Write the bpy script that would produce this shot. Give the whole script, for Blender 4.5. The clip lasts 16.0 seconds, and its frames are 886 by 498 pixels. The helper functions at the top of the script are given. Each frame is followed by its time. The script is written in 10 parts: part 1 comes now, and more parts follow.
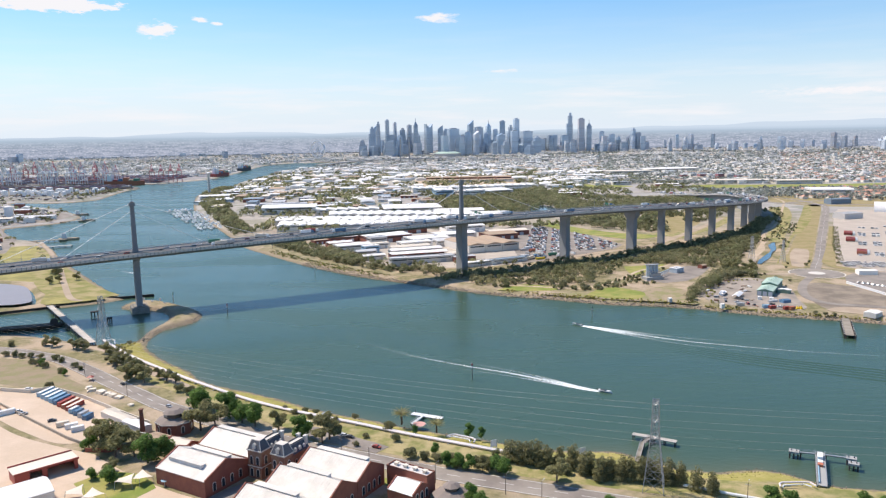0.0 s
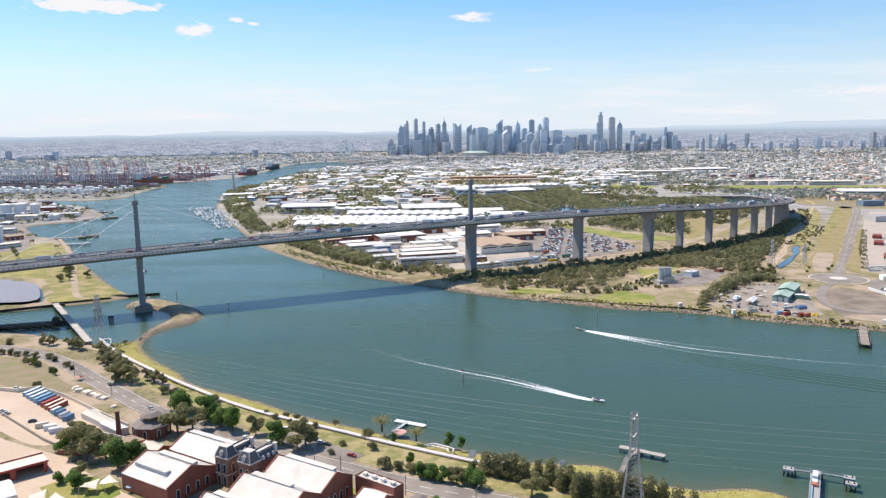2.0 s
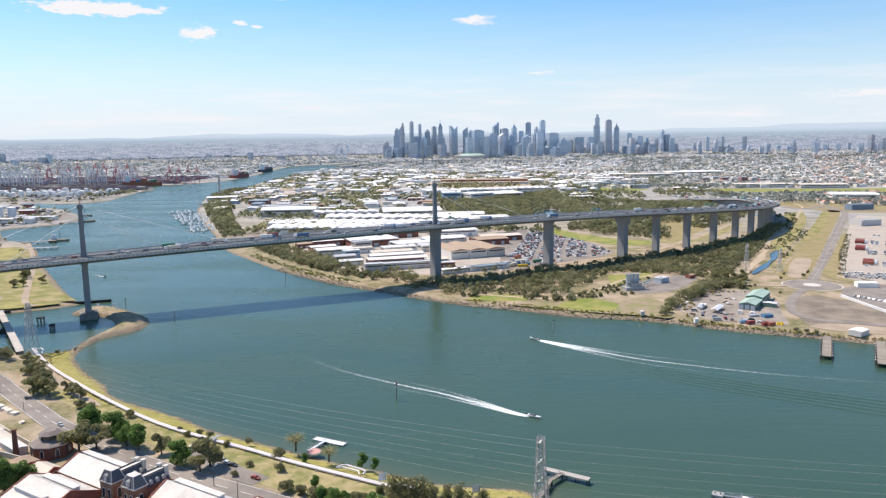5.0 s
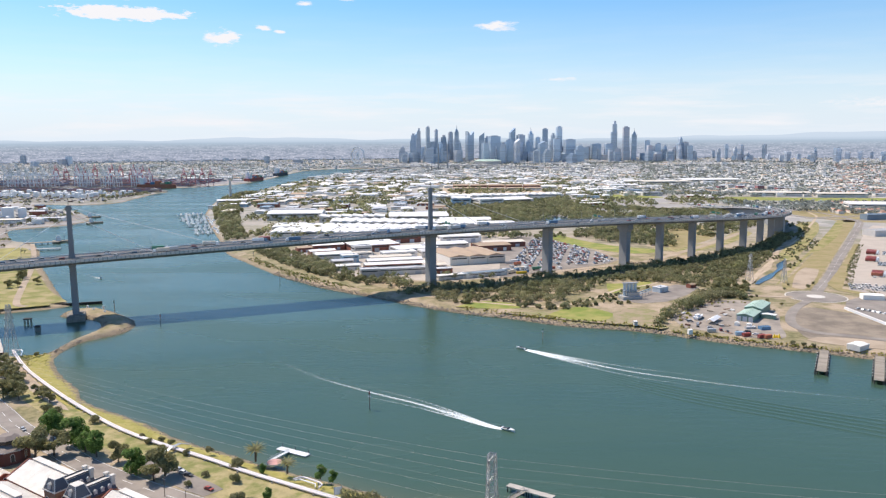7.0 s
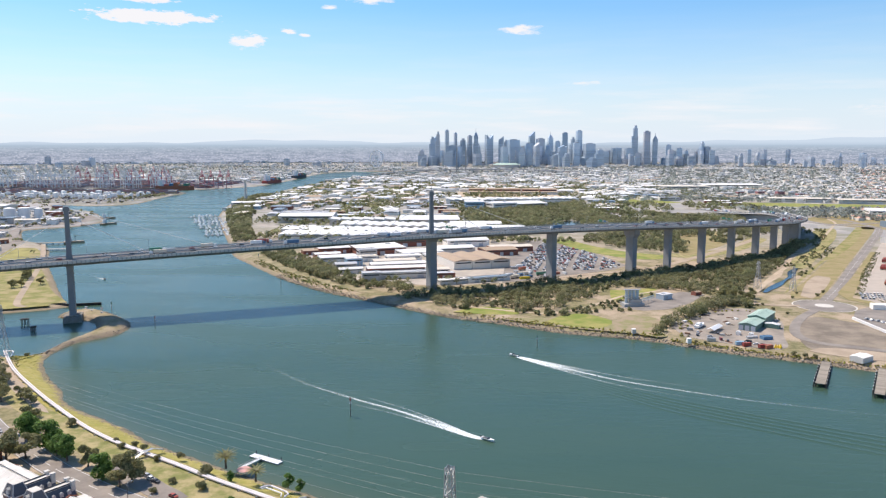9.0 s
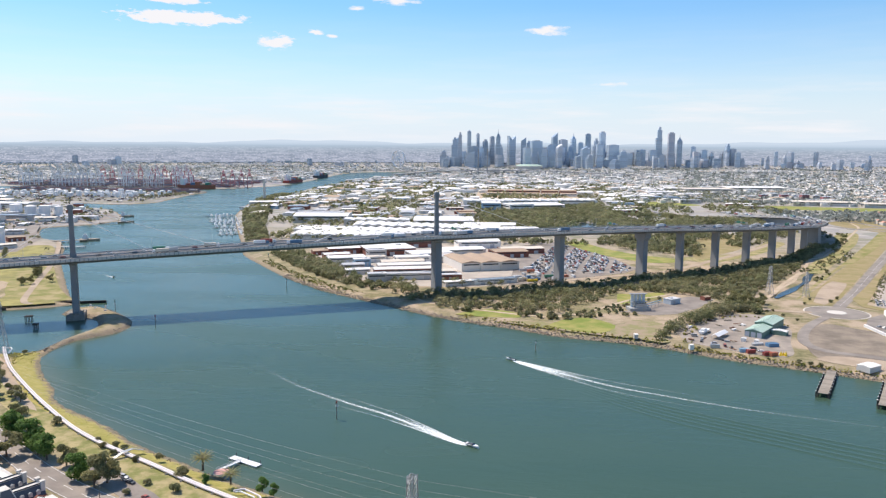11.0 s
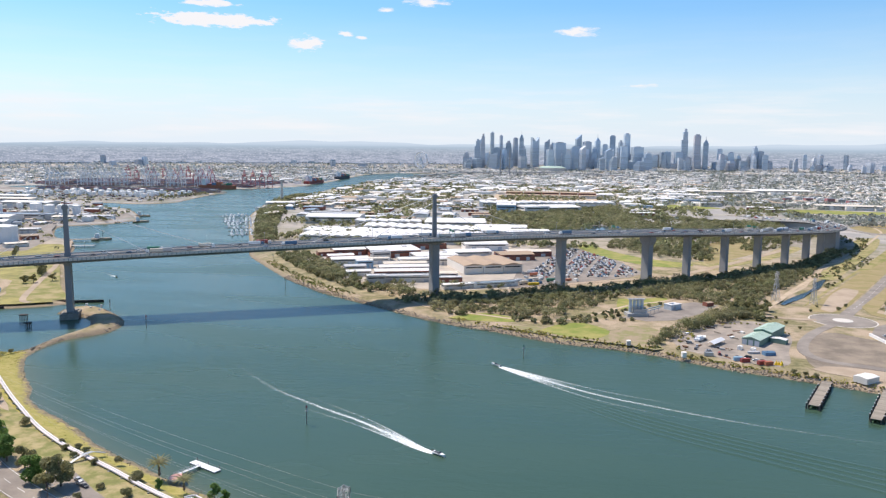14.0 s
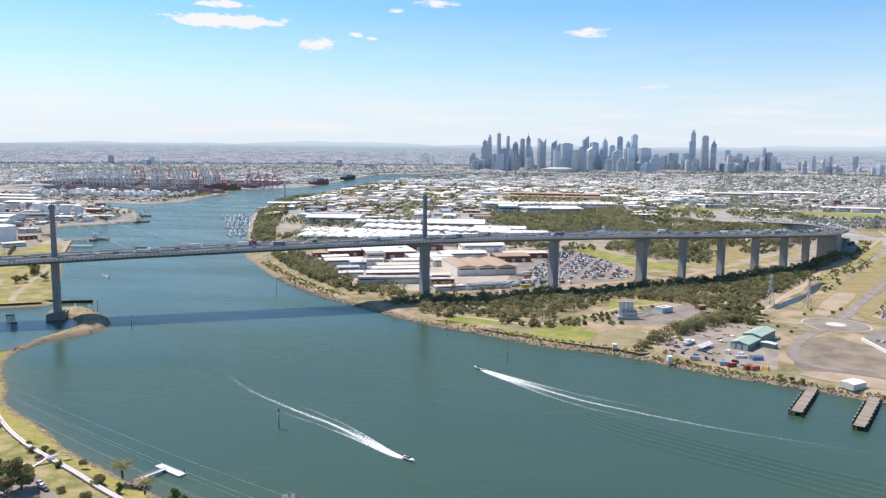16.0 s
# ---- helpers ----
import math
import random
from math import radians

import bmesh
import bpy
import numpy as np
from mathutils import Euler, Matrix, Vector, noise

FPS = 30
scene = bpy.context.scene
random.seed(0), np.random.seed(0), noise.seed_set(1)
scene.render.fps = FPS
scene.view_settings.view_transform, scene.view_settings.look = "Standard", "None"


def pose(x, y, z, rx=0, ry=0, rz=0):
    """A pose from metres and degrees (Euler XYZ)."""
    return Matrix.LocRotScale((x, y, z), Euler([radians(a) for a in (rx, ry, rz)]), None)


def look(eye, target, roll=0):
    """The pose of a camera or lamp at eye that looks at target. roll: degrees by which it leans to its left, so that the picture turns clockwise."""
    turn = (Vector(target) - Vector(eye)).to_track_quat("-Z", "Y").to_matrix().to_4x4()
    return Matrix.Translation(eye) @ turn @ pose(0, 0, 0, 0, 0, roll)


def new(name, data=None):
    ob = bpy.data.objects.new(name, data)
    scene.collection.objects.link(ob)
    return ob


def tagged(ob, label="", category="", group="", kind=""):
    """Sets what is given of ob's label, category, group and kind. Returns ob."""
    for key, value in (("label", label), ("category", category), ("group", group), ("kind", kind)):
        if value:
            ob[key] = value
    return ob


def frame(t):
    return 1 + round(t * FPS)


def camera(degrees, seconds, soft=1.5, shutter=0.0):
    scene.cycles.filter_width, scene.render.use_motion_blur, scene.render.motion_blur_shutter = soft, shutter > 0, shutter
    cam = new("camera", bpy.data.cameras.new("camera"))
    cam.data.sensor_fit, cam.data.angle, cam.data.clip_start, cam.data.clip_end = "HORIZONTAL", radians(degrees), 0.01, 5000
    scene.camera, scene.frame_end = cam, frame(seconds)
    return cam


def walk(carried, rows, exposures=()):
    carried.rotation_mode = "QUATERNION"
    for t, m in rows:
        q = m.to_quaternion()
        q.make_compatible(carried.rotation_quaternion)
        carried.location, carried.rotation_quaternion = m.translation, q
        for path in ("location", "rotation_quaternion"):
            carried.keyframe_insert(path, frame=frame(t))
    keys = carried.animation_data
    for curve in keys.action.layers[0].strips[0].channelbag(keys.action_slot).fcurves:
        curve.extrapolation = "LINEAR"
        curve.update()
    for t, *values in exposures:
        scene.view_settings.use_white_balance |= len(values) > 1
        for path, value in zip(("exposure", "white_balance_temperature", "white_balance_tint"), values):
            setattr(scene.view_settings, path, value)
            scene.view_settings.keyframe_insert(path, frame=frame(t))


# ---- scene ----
cam = camera(60.8, 16.0, soft=1.25)
PATH = [
    (0, (7.952, 4.75, 151.449), (7.983, 6.727, 151.148), -0.9),
    (0.5, (14.028, 7.644, 151.389), (14.06, 9.621, 151.09), -1.0),
    (1, (20.119, 10.637, 151.287), (20.132, 12.614, 150.988), -1.0),
    (1.5, (26.413, 13.793, 151.132), (26.361, 15.769, 150.83), -0.8),
    (2, (32.903, 17.322, 150.984), (32.849, 19.299, 150.682), -0.8),
    (2.5, (39.615, 21.229, 150.851), (39.562, 23.205, 150.55), -0.8),
    (3, (46.456, 25.36, 150.727), (46.404, 27.337, 150.426), -0.8),
    (3.5, (53.348, 29.482, 150.632), (53.298, 31.459, 150.332), -0.7),
    (4, (59.982, 33.323, 150.499), (59.931, 35.3, 150.199), -0.8),
    (6.5, (90.895, 50.107, 148.399), (90.799, 52.085, 148.117), -0.4),
    (7, (96.533, 53.026, 148.23), (96.421, 55.003, 147.95), -0.3),
    (7.5, (101.907, 55.681, 148.143), (101.781, 57.658, 147.866), -0.3),
    (8, (107.136, 58.107, 148.063), (106.997, 60.083, 147.789), -0.2),
    (8.5, (112.24, 60.375, 148.011), (112.087, 62.351, 147.738), -0.1),
    (9, (117.191, 62.511, 147.963), (117.021, 64.485, 147.692), -0.0),
    (11.5, (140.614, 73.001, 147.753), (140.366, 74.967, 147.484), 0.3),
    (12, (145.304, 75.131, 147.746), (145.044, 77.096, 147.477), 0.3),
    (12.5, (149.942, 77.286, 147.757), (149.67, 79.249, 147.489), 0.4),
    (13, (154.532, 79.435, 147.773), (154.247, 81.396, 147.506), 0.4),
    (13.5, (159.072, 81.56, 147.805), (158.777, 83.52, 147.538), 0.5),
    (14, (163.545, 83.656, 147.841), (163.239, 85.614, 147.575), 0.5),
    (14.5, (167.935, 85.664, 147.858), (167.616, 87.62, 147.592), 0.6),
    (15, (172.338, 87.697, 147.887), (172.011, 89.652, 147.622), 0.6),
    (15.5, (176.763, 89.756, 147.907), (176.432, 91.71, 147.642), 0.6),
    (16, (181.187, 91.87, 147.925), (180.856, 93.824, 147.661), 0.6),
]
walk(cam, [(t, look(eye, target, roll)) for t, eye, target, roll in PATH], [(0, 0.02, 6500, 13), (16, 0.02, 6500, 13)])

# ---- light ----
# Midday summer sun, high and to the far left of the view.
SUN_ELEV, SUN_DIR = radians(57), Vector((-0.87, 0.49, 0)).normalized()
to_sun = Vector((SUN_DIR.x * math.cos(SUN_ELEV), SUN_DIR.y * math.cos(SUN_ELEV), math.sin(SUN_ELEV)))
sun_data = bpy.data.lights.new("sun", "SUN")
sun_data.energy, sun_data.angle, sun_data.color = 5.3, radians(0.53), (1.0, 0.89, 0.75)
sun = new("sun", sun_data)
sun.matrix_world = look((0, 0, 400), Vector((0, 0, 400)) - to_sun)


def link(nt, a, b):
    nt.links.new(a, b)


def node(nt, kind, **inputs):
    n = nt.nodes.new(kind)
    for k, v in inputs.items():
        n.inputs[k.replace("_", " ")].default_value = v
    return n


def math_node(nt, op, a, b=None, clamp=False):
    n = nt.nodes.new("ShaderNodeMath")
    n.operation, n.use_clamp = op, clamp
    for i, v in enumerate((a, b)):
        if v is None:
            continue
        if isinstance(v, (int, float)):
            n.inputs[i].default_value = v
        else:
            link(nt, v, n.inputs[i])
    return n.outputs[0]


def mix_colour(nt, fac, a, b, mode="MIX"):
    n = nt.nodes.new("ShaderNodeMix")
    n.data_type, n.blend_type = "RGBA", mode
    for sock, v in ((n.inputs[0], fac), (n.inputs[6], a), (n.inputs[7], b)):
        if isinstance(v, (int, float)):
            sock.default_value = v
        elif isinstance(v, tuple):
            sock.default_value = (*v[:3], 1)
        else:
            link(nt, v, sock)
    return n.outputs[2]


def ramp(nt, fac, stops):
    n = nt.nodes.new("ShaderNodeValToRGB")
    while len(n.color_ramp.elements) < len(stops):
        n.color_ramp.elements.new(0.5)
    for e, (p, c) in zip(n.color_ramp.elements, stops):
        e.position, e.color = p, (*c, 1) if isinstance(c, tuple) else (c, c, c, 1)
    link(nt, fac, n.inputs[0])
    return n.outputs[0]


world = bpy.data.worlds.new("sky")
scene.world = world
world.use_nodes = True
wt = world.node_tree
wt.nodes.clear()
w_out, w_bg = wt.nodes.new("ShaderNodeOutputWorld"), wt.nodes.new("ShaderNodeBackground")
sky = wt.nodes.new("ShaderNodeTexSky")
sky.sky_type, sky.sun_disc = "NISHITA", False
sky.sun_elevation, sky.sun_rotation = SUN_ELEV, math.atan2(SUN_DIR.x, SUN_DIR.y)
sky.altitude, sky.air_density, sky.dust_density, sky.ozone_density = 100, 1.0, 0.35, 2.5
geo = wt.nodes.new("ShaderNodeTexCoord")
split = wt.nodes.new("ShaderNodeSeparateXYZ")
link(wt, geo.outputs["Generated"], split.inputs[0])
# Thin streaks of high cloud low over the horizon and a few small white ones above.
# The direction is laid on a flat layer of cloud: azimuth and height.
azim = math_node(wt, "ARCTAN2", split.outputs[0], split.outputs[1])
comb = wt.nodes.new("ShaderNodeCombineXYZ")
link(wt, math_node(wt, "MULTIPLY", azim, 6.0), comb.inputs[0])
link(wt, math_node(wt, "MULTIPLY", split.outputs[2], 60.0), comb.inputs[1])
wisp = node(wt, "ShaderNodeTexNoise", Scale=1.1, Detail=6.0, Roughness=0.55)
link(wt, comb.outputs[0], wisp.inputs["Vector"])
wispy = ramp(wt, wisp.outputs["Fac"], [(0.46, 0.0), (0.72, 1.0)])
low = ramp(wt, split.outputs[2], [(0.0, 0.0), (0.02, 0.9), (0.05, 0.75), (0.085, 0.12), (0.16, 0.02), (1.0, 0.0)])
streak = math_node(wt, "MULTIPLY", wispy, low, True)
puff = None
CLOUDS = [(-0.444, 0.152, 0.06, 0.007, 3.0), (-0.448, 0.1715, 0.025, 0.004, 2.5), (-0.332, 0.128, 0.018, 0.0075, 2.2), (-0.282, 0.141, 0.008, 0.003, 2.2), (-0.262, 0.137, 0.006, 0.002, 1.2),
          (-0.176, 0.181, 0.022, 0.004, 1.4), (-0.228, 0.171, 0.01, 0.0025, 1.2), (0.015, 0.1455, 0.024, 0.0055, 1.2), (0.096, 0.079, 0.018, 0.0022, 1.0), (0.502, 0.043, 0.075, 0.005, 1.0)]
comb2 = wt.nodes.new("ShaderNodeCombineXYZ")
link(wt, math_node(wt, "MULTIPLY", azim, 40.0), comb2.inputs[0])
link(wt, math_node(wt, "MULTIPLY", split.outputs[2], 130.0), comb2.inputs[1])
rag = node(wt, "ShaderNodeTexNoise", Scale=1.3, Detail=7.0, Roughness=0.62)
link(wt, comb2.outputs[0], rag.inputs["Vector"])
# azimuth, height, half width, half height, whiteness
for a0, h0, wa, wh, gain in CLOUDS:
    da = math_node(wt, "MULTIPLY", math_node(wt, "SUBTRACT", azim, a0), 1 / wa)
    dh = math_node(wt, "MULTIPLY", math_node(wt, "SUBTRACT", split.outputs[2], h0), 1 / wh)
    rr = math_node(wt, "SQRT", math_node(wt, "ADD", math_node(wt, "MULTIPLY", da, da), math_node(wt, "MULTIPLY", dh, dh)))
    edge = math_node(wt, "ADD", math_node(wt, "SUBTRACT", 1.25, rr), math_node(wt, "MULTIPLY", math_node(wt, "SUBTRACT", rag.outputs["Fac"], 0.5), 3.2))
    one = math_node(wt, "MULTIPLY", edge, gain, True)
    puff = one if puff is None else math_node(wt, "MAXIMUM", puff, one)
cover = streak if puff is None else math_node(wt, "MAXIMUM", streak, puff)
tint = mix_colour(wt, 1.0, sky.outputs[0], ramp(wt, split.outputs[2], [(0.0, (0.98, 0.98, 1.02)), (0.08, (0.8, 0.97, 1.07)), (0.2, (0.56, 0.94, 1.15)), (1.0, (0.78, 1.0, 1.1))]), "MULTIPLY")
# Pale summer haze low over the land.
hazy = mix_colour(wt, ramp(wt, split.outputs[2], [(0.0, 0.92), (0.045, 0.7), (0.1, 0.27), (0.17, 0.05), (0.25, 0.0)]), tint, (5.3, 6.1, 6.85))
link(wt, mix_colour(wt, cover, hazy, (6.5, 6.55, 6.65)), w_bg.inputs[0])
w_bg.inputs[1].default_value = 0.14
link(wt, w_bg.outputs[0], w_out.inputs[0])

# ---- materials ----
def mat(name, col, rough=0.75, var=0.18, scale=0.35, fine=4.0, metal=0.0, bump=0.0, rnd=0.0, second=None, spec=0.4, amount=0.5, leaf=0.0):
    """A principled material with stains (scale, per metre) and grain (fine), an optional second colour and a change from piece to piece."""
    m = bpy.data.materials.new(name)
    m.use_nodes = True
    nt = m.node_tree
    p = nt.nodes["Principled BSDF"]
    tc = nt.nodes.new("ShaderNodeTexCoord")
    big = node(nt, "ShaderNodeTexNoise", Scale=scale, Detail=4.0, Roughness=0.6)
    small = node(nt, "ShaderNodeTexNoise", Scale=fine, Detail=3.0, Roughness=0.65)
    geom = nt.nodes.new("ShaderNodeNewGeometry")
    for n in (big, small):
        link(nt, geom.outputs["Position"], n.inputs["Vector"])
    c = col
    if second:
        c = mix_colour(nt, ramp(nt, big.outputs["Fac"], [(0.5 - 0.18 * amount - 0.02, 0.0), (0.5 + 0.18 * amount, 1.0)]), col, second)
    f = math_node(nt, "ADD", math_node(nt, "MULTIPLY", big.outputs["Fac"], var * 1.6), math_node(nt, "MULTIPLY", small.outputs["Fac"], var * 1.2))
    f = math_node(nt, "ADD", f, 1.0 - var * 1.4)
    if leaf:
        tone = nt.nodes.new("ShaderNodeAttribute")
        tone.attribute_name = "tone"
        f = math_node(nt, "MULTIPLY", f, math_node(nt, "ADD", tone.outputs["Fac"], 1.0))
    if rnd:
        info = nt.nodes.new("ShaderNodeObjectInfo")
        isl = math_node(nt, "FRACT", math_node(nt, "ADD", info.outputs["Random"], geom.outputs["Random Per Island"]))
        f = math_node(nt, "MULTIPLY", f, math_node(nt, "ADD", math_node(nt, "MULTIPLY", isl, rnd * 2), 1.0 - rnd))
    n = nt.nodes.new("ShaderNodeVectorMath")
    n.operation = "SCALE"
    if isinstance(c, tuple):
        n.inputs[0].default_value = c
    else:
        link(nt, c, n.inputs[0])
    link(nt, f, n.inputs["Scale"])
    link(nt, n.outputs[0], p.inputs["Base Color"])
    link(nt, math_node(nt, "ADD", math_node(nt, "MULTIPLY", small.outputs["Fac"], 0.2), rough - 0.1, True), p.inputs["Roughness"])
    p.inputs["Metallic"].default_value = metal
    p.inputs["Specular IOR Level"].default_value = spec
    if leaf:
        tr_ = nt.nodes.new("ShaderNodeBsdfTranslucent")
        mx_ = node(nt, "ShaderNodeMixShader", Fac=leaf)
        link(nt, n.outputs[0], tr_.inputs[0])
        link(nt, p.outputs[0], mx_.inputs[1]), link(nt, tr_.outputs[0], mx_.inputs[2])
        link(nt, mx_.outputs[0], nt.nodes["Material Output"].inputs[0])
    if bump:
        b = node(nt, "ShaderNodeBump", Strength=0.6, Distance=bump)
        link(nt, small.outputs["Fac"], b.inputs["Height"])
        link(nt, b.outputs[0], p.inputs["Normal"])
    return m


M_CONC = mat("concrete", (0.36, 0.36, 0.35), 0.8, 0.2, 0.12, 1.5)
M_PIER = mat("pier_concrete", (0.255, 0.265, 0.275), 0.8, 0.22, 0.1, 1.2)
M_GIRDER = mat("painted_girder_steel", (0.2, 0.215, 0.23), 0.6, 0.2, 0.1, 1.0)
M_DARKSTEEL = mat("dark_steel", (0.07, 0.075, 0.085), 0.55, 0.2, 0.3, 3)
M_GALV = mat("galvanised_steel", (0.42, 0.43, 0.44), 0.45, 0.2, 0.5, 5, metal=0.5)
M_ASPH = mat("asphalt", (0.105, 0.102, 0.1), 0.9, 0.25, 0.08, 2.0, second=(0.145, 0.14, 0.135))
M_ASPH_PALE = mat("worn_asphalt", (0.23, 0.2, 0.175), 0.9, 0.25, 0.05, 1.0, second=(0.29, 0.255, 0.22))
M_LINE = mat("road_paint", (0.75, 0.75, 0.72), 0.7, 0.2, 1, 6)
M_DIRT = mat("pale_dirt", (0.46, 0.365, 0.27), 0.95, 0.22, 0.05, 0.8, second=(0.35, 0.275, 0.2))
M_SAND = mat("sand", (0.54, 0.43, 0.31), 0.95, 0.2, 0.08, 1.5, second=(0.43, 0.34, 0.235))
M_YARD = mat("pale_gravel_yard", (0.63, 0.5, 0.385), 0.95, 0.18, 0.04, 0.9, second=(0.53, 0.415, 0.31))
M_LAWN = mat("mown_grass", (0.2, 0.25, 0.045), 0.95, 0.35, 0.06, 1.5, second=(0.3, 0.275, 0.085))
M_DRYGRASS = mat("dry_grass", (0.37, 0.29, 0.15), 0.95, 0.4, 0.05, 1.2, second=(0.255, 0.215, 0.09))
M_ROCK = mat("rock_armour", (0.3, 0.25, 0.2), 0.9, 0.3, 0.3, 2, rnd=0.35)
M_WHITE = mat("white_metal_roof", (0.84, 0.81, 0.765), 0.5, 0.1, 0.06, 0.8, rnd=0.06)
M_CREAM = mat("cream_roof", (0.72, 0.64, 0.53), 0.6, 0.14, 0.08, 0.8, rnd=0.08)
M_GREYROOF = mat("grey_roof", (0.53, 0.53, 0.535), 0.6, 0.18, 0.05, 0.8, rnd=0.2)
M_BROWNROOF = mat("rusty_brown_roof", (0.42, 0.31, 0.215), 0.75, 0.18, 0.06, 0.6, rnd=0.08)
M_BLUEROOF = mat("slate_blue_roof", (0.22, 0.28, 0.34), 0.6, 0.15, 0.05, 0.6, rnd=0.15)
# Only on far houses: terracotta lightened in place of haze.
M_TILE = mat("faded_terracotta_roof", (0.47, 0.27, 0.2), 0.8, 0.2, 0.2, 2, rnd=0.25)
M_WALL_PALE = mat("pale_wall", (0.76, 0.71, 0.64), 0.8, 0.16, 0.1, 1.2, rnd=0.25)
M_WALL_GREY = mat("grey_wall", (0.52, 0.5, 0.48), 0.8, 0.16, 0.1, 1.2, rnd=0.25)
M_GLASS_DARK = mat("dark_window", (0.035, 0.045, 0.055), 0.15, 0.2, 0.2, 1, spec=0.6)
M_BRICK = mat("red_brick", (0.3, 0.115, 0.075), 0.85, 0.25, 0.25, 3.0, second=(0.23, 0.085, 0.06))
M_BRICK_DARK = mat("dark_brick", (0.2, 0.085, 0.06), 0.85, 0.25, 0.25, 3.0)
M_SLATE = mat("slate", (0.12, 0.125, 0.14), 0.75, 0.25, 0.4, 3, spec=0.2)
M_STONE = mat("pale_stone", (0.62, 0.58, 0.52), 0.8, 0.15, 0.5, 4)
M_TIMBER = mat("weathered_timber", (0.3, 0.26, 0.21), 0.85, 0.25, 0.4, 3, rnd=0.2)
M_DARKTIMBER = mat("dark_pile_timber", (0.06, 0.05, 0.045), 0.85, 0.25, 0.4, 3)
M_BARK = mat("bark", (0.16, 0.12, 0.09), 0.9, 0.25, 0.6, 4)
M_LEAF = mat("bright_leaves", (0.165, 0.27, 0.07), 0.65, 0.3, 0.25, 2, rnd=0.35, spec=0.25, leaf=0.55)
M_GUM = mat("gum_leaves", (0.31, 0.3, 0.145), 0.65, 0.3, 0.25, 2, rnd=0.35, spec=0.25, leaf=0.58)
M_DARKLEAF = mat("scrub_leaves", (0.225, 0.24, 0.12), 0.7, 0.25, 0.05, 1.5, rnd=0.22, spec=0.2, second=(0.29, 0.275, 0.155), leaf=0.6)
# Far leaf colour, paled and greyed to stand in for haze.
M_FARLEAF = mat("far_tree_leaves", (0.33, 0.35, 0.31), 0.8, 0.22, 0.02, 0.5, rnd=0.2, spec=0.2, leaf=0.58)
M_WHITEPAINT = mat("white_paint", (0.8, 0.8, 0.79), 0.45, 0.08, 0.5, 4)
M_PINK = mat("pale_pink_coating", (0.72, 0.66, 0.66), 0.6, 0.12, 0.3, 3)
M_RED = mat("red_paint", (0.36, 0.075, 0.055), 0.5, 0.15, 0.5, 4, rnd=0.15)
M_ORANGE = mat("orange_red_paint", (0.45, 0.15, 0.08), 0.5, 0.15, 0.5, 4, rnd=0.15)
M_BLUE = mat("blue_paint", (0.1, 0.2, 0.32), 0.5, 0.15, 0.5, 4, rnd=0.2)
M_SKYBLUE = mat("pale_blue_paint", (0.3, 0.46, 0.58), 0.5, 0.15, 0.5, 4, rnd=0.15)
M_GREEN = mat("green_paint", (0.06, 0.2, 0.13), 0.5, 0.15, 0.5, 4, rnd=0.2)
M_SHEDGREEN = mat("pale_green_sheeting", (0.42, 0.54, 0.45), 0.55, 0.1, 0.2, 2)
M_SHEDWALL = mat("green_sheet_wall", (0.16, 0.25, 0.2), 0.6, 0.15, 0.3, 2)
M_YELLOW = mat("yellow_paint", (0.75, 0.52, 0.04), 0.5, 0.12, 0.5, 4)
M_BLACK = mat("black_rubber", (0.025, 0.025, 0.027), 0.8, 0.2, 1, 5)
M_SILVER = mat("silver_paint", (0.5, 0.51, 0.52), 0.35, 0.08, 0.5, 4, metal=0.3)
M_HALLROOF = mat("weathered_hall_roof", (0.62, 0.58, 0.515), 0.6, 0.2, 0.12, 1.2, rnd=0.05, second=(0.68, 0.64, 0.58))
M_VERGE = mat("dry_verge_grass", (0.22, 0.225, 0.07), 0.95, 0.45, 0.13, 1.3, second=(0.36, 0.295, 0.15))
M_SHORE = mat("weedy_shore_earth", (0.36, 0.28, 0.19), 0.95, 0.3, 0.12, 1.2, second=(0.24, 0.225, 0.1))
M_OLIVE = mat("rough_olive_turf", (0.225, 0.225, 0.06), 0.95, 0.4, 0.06, 1.2, second=(0.33, 0.27, 0.13))
M_OLDTIMBER = mat("pale_grey_decking", (0.5, 0.46, 0.41), 0.85, 0.2, 0.3, 3, rnd=0.15)

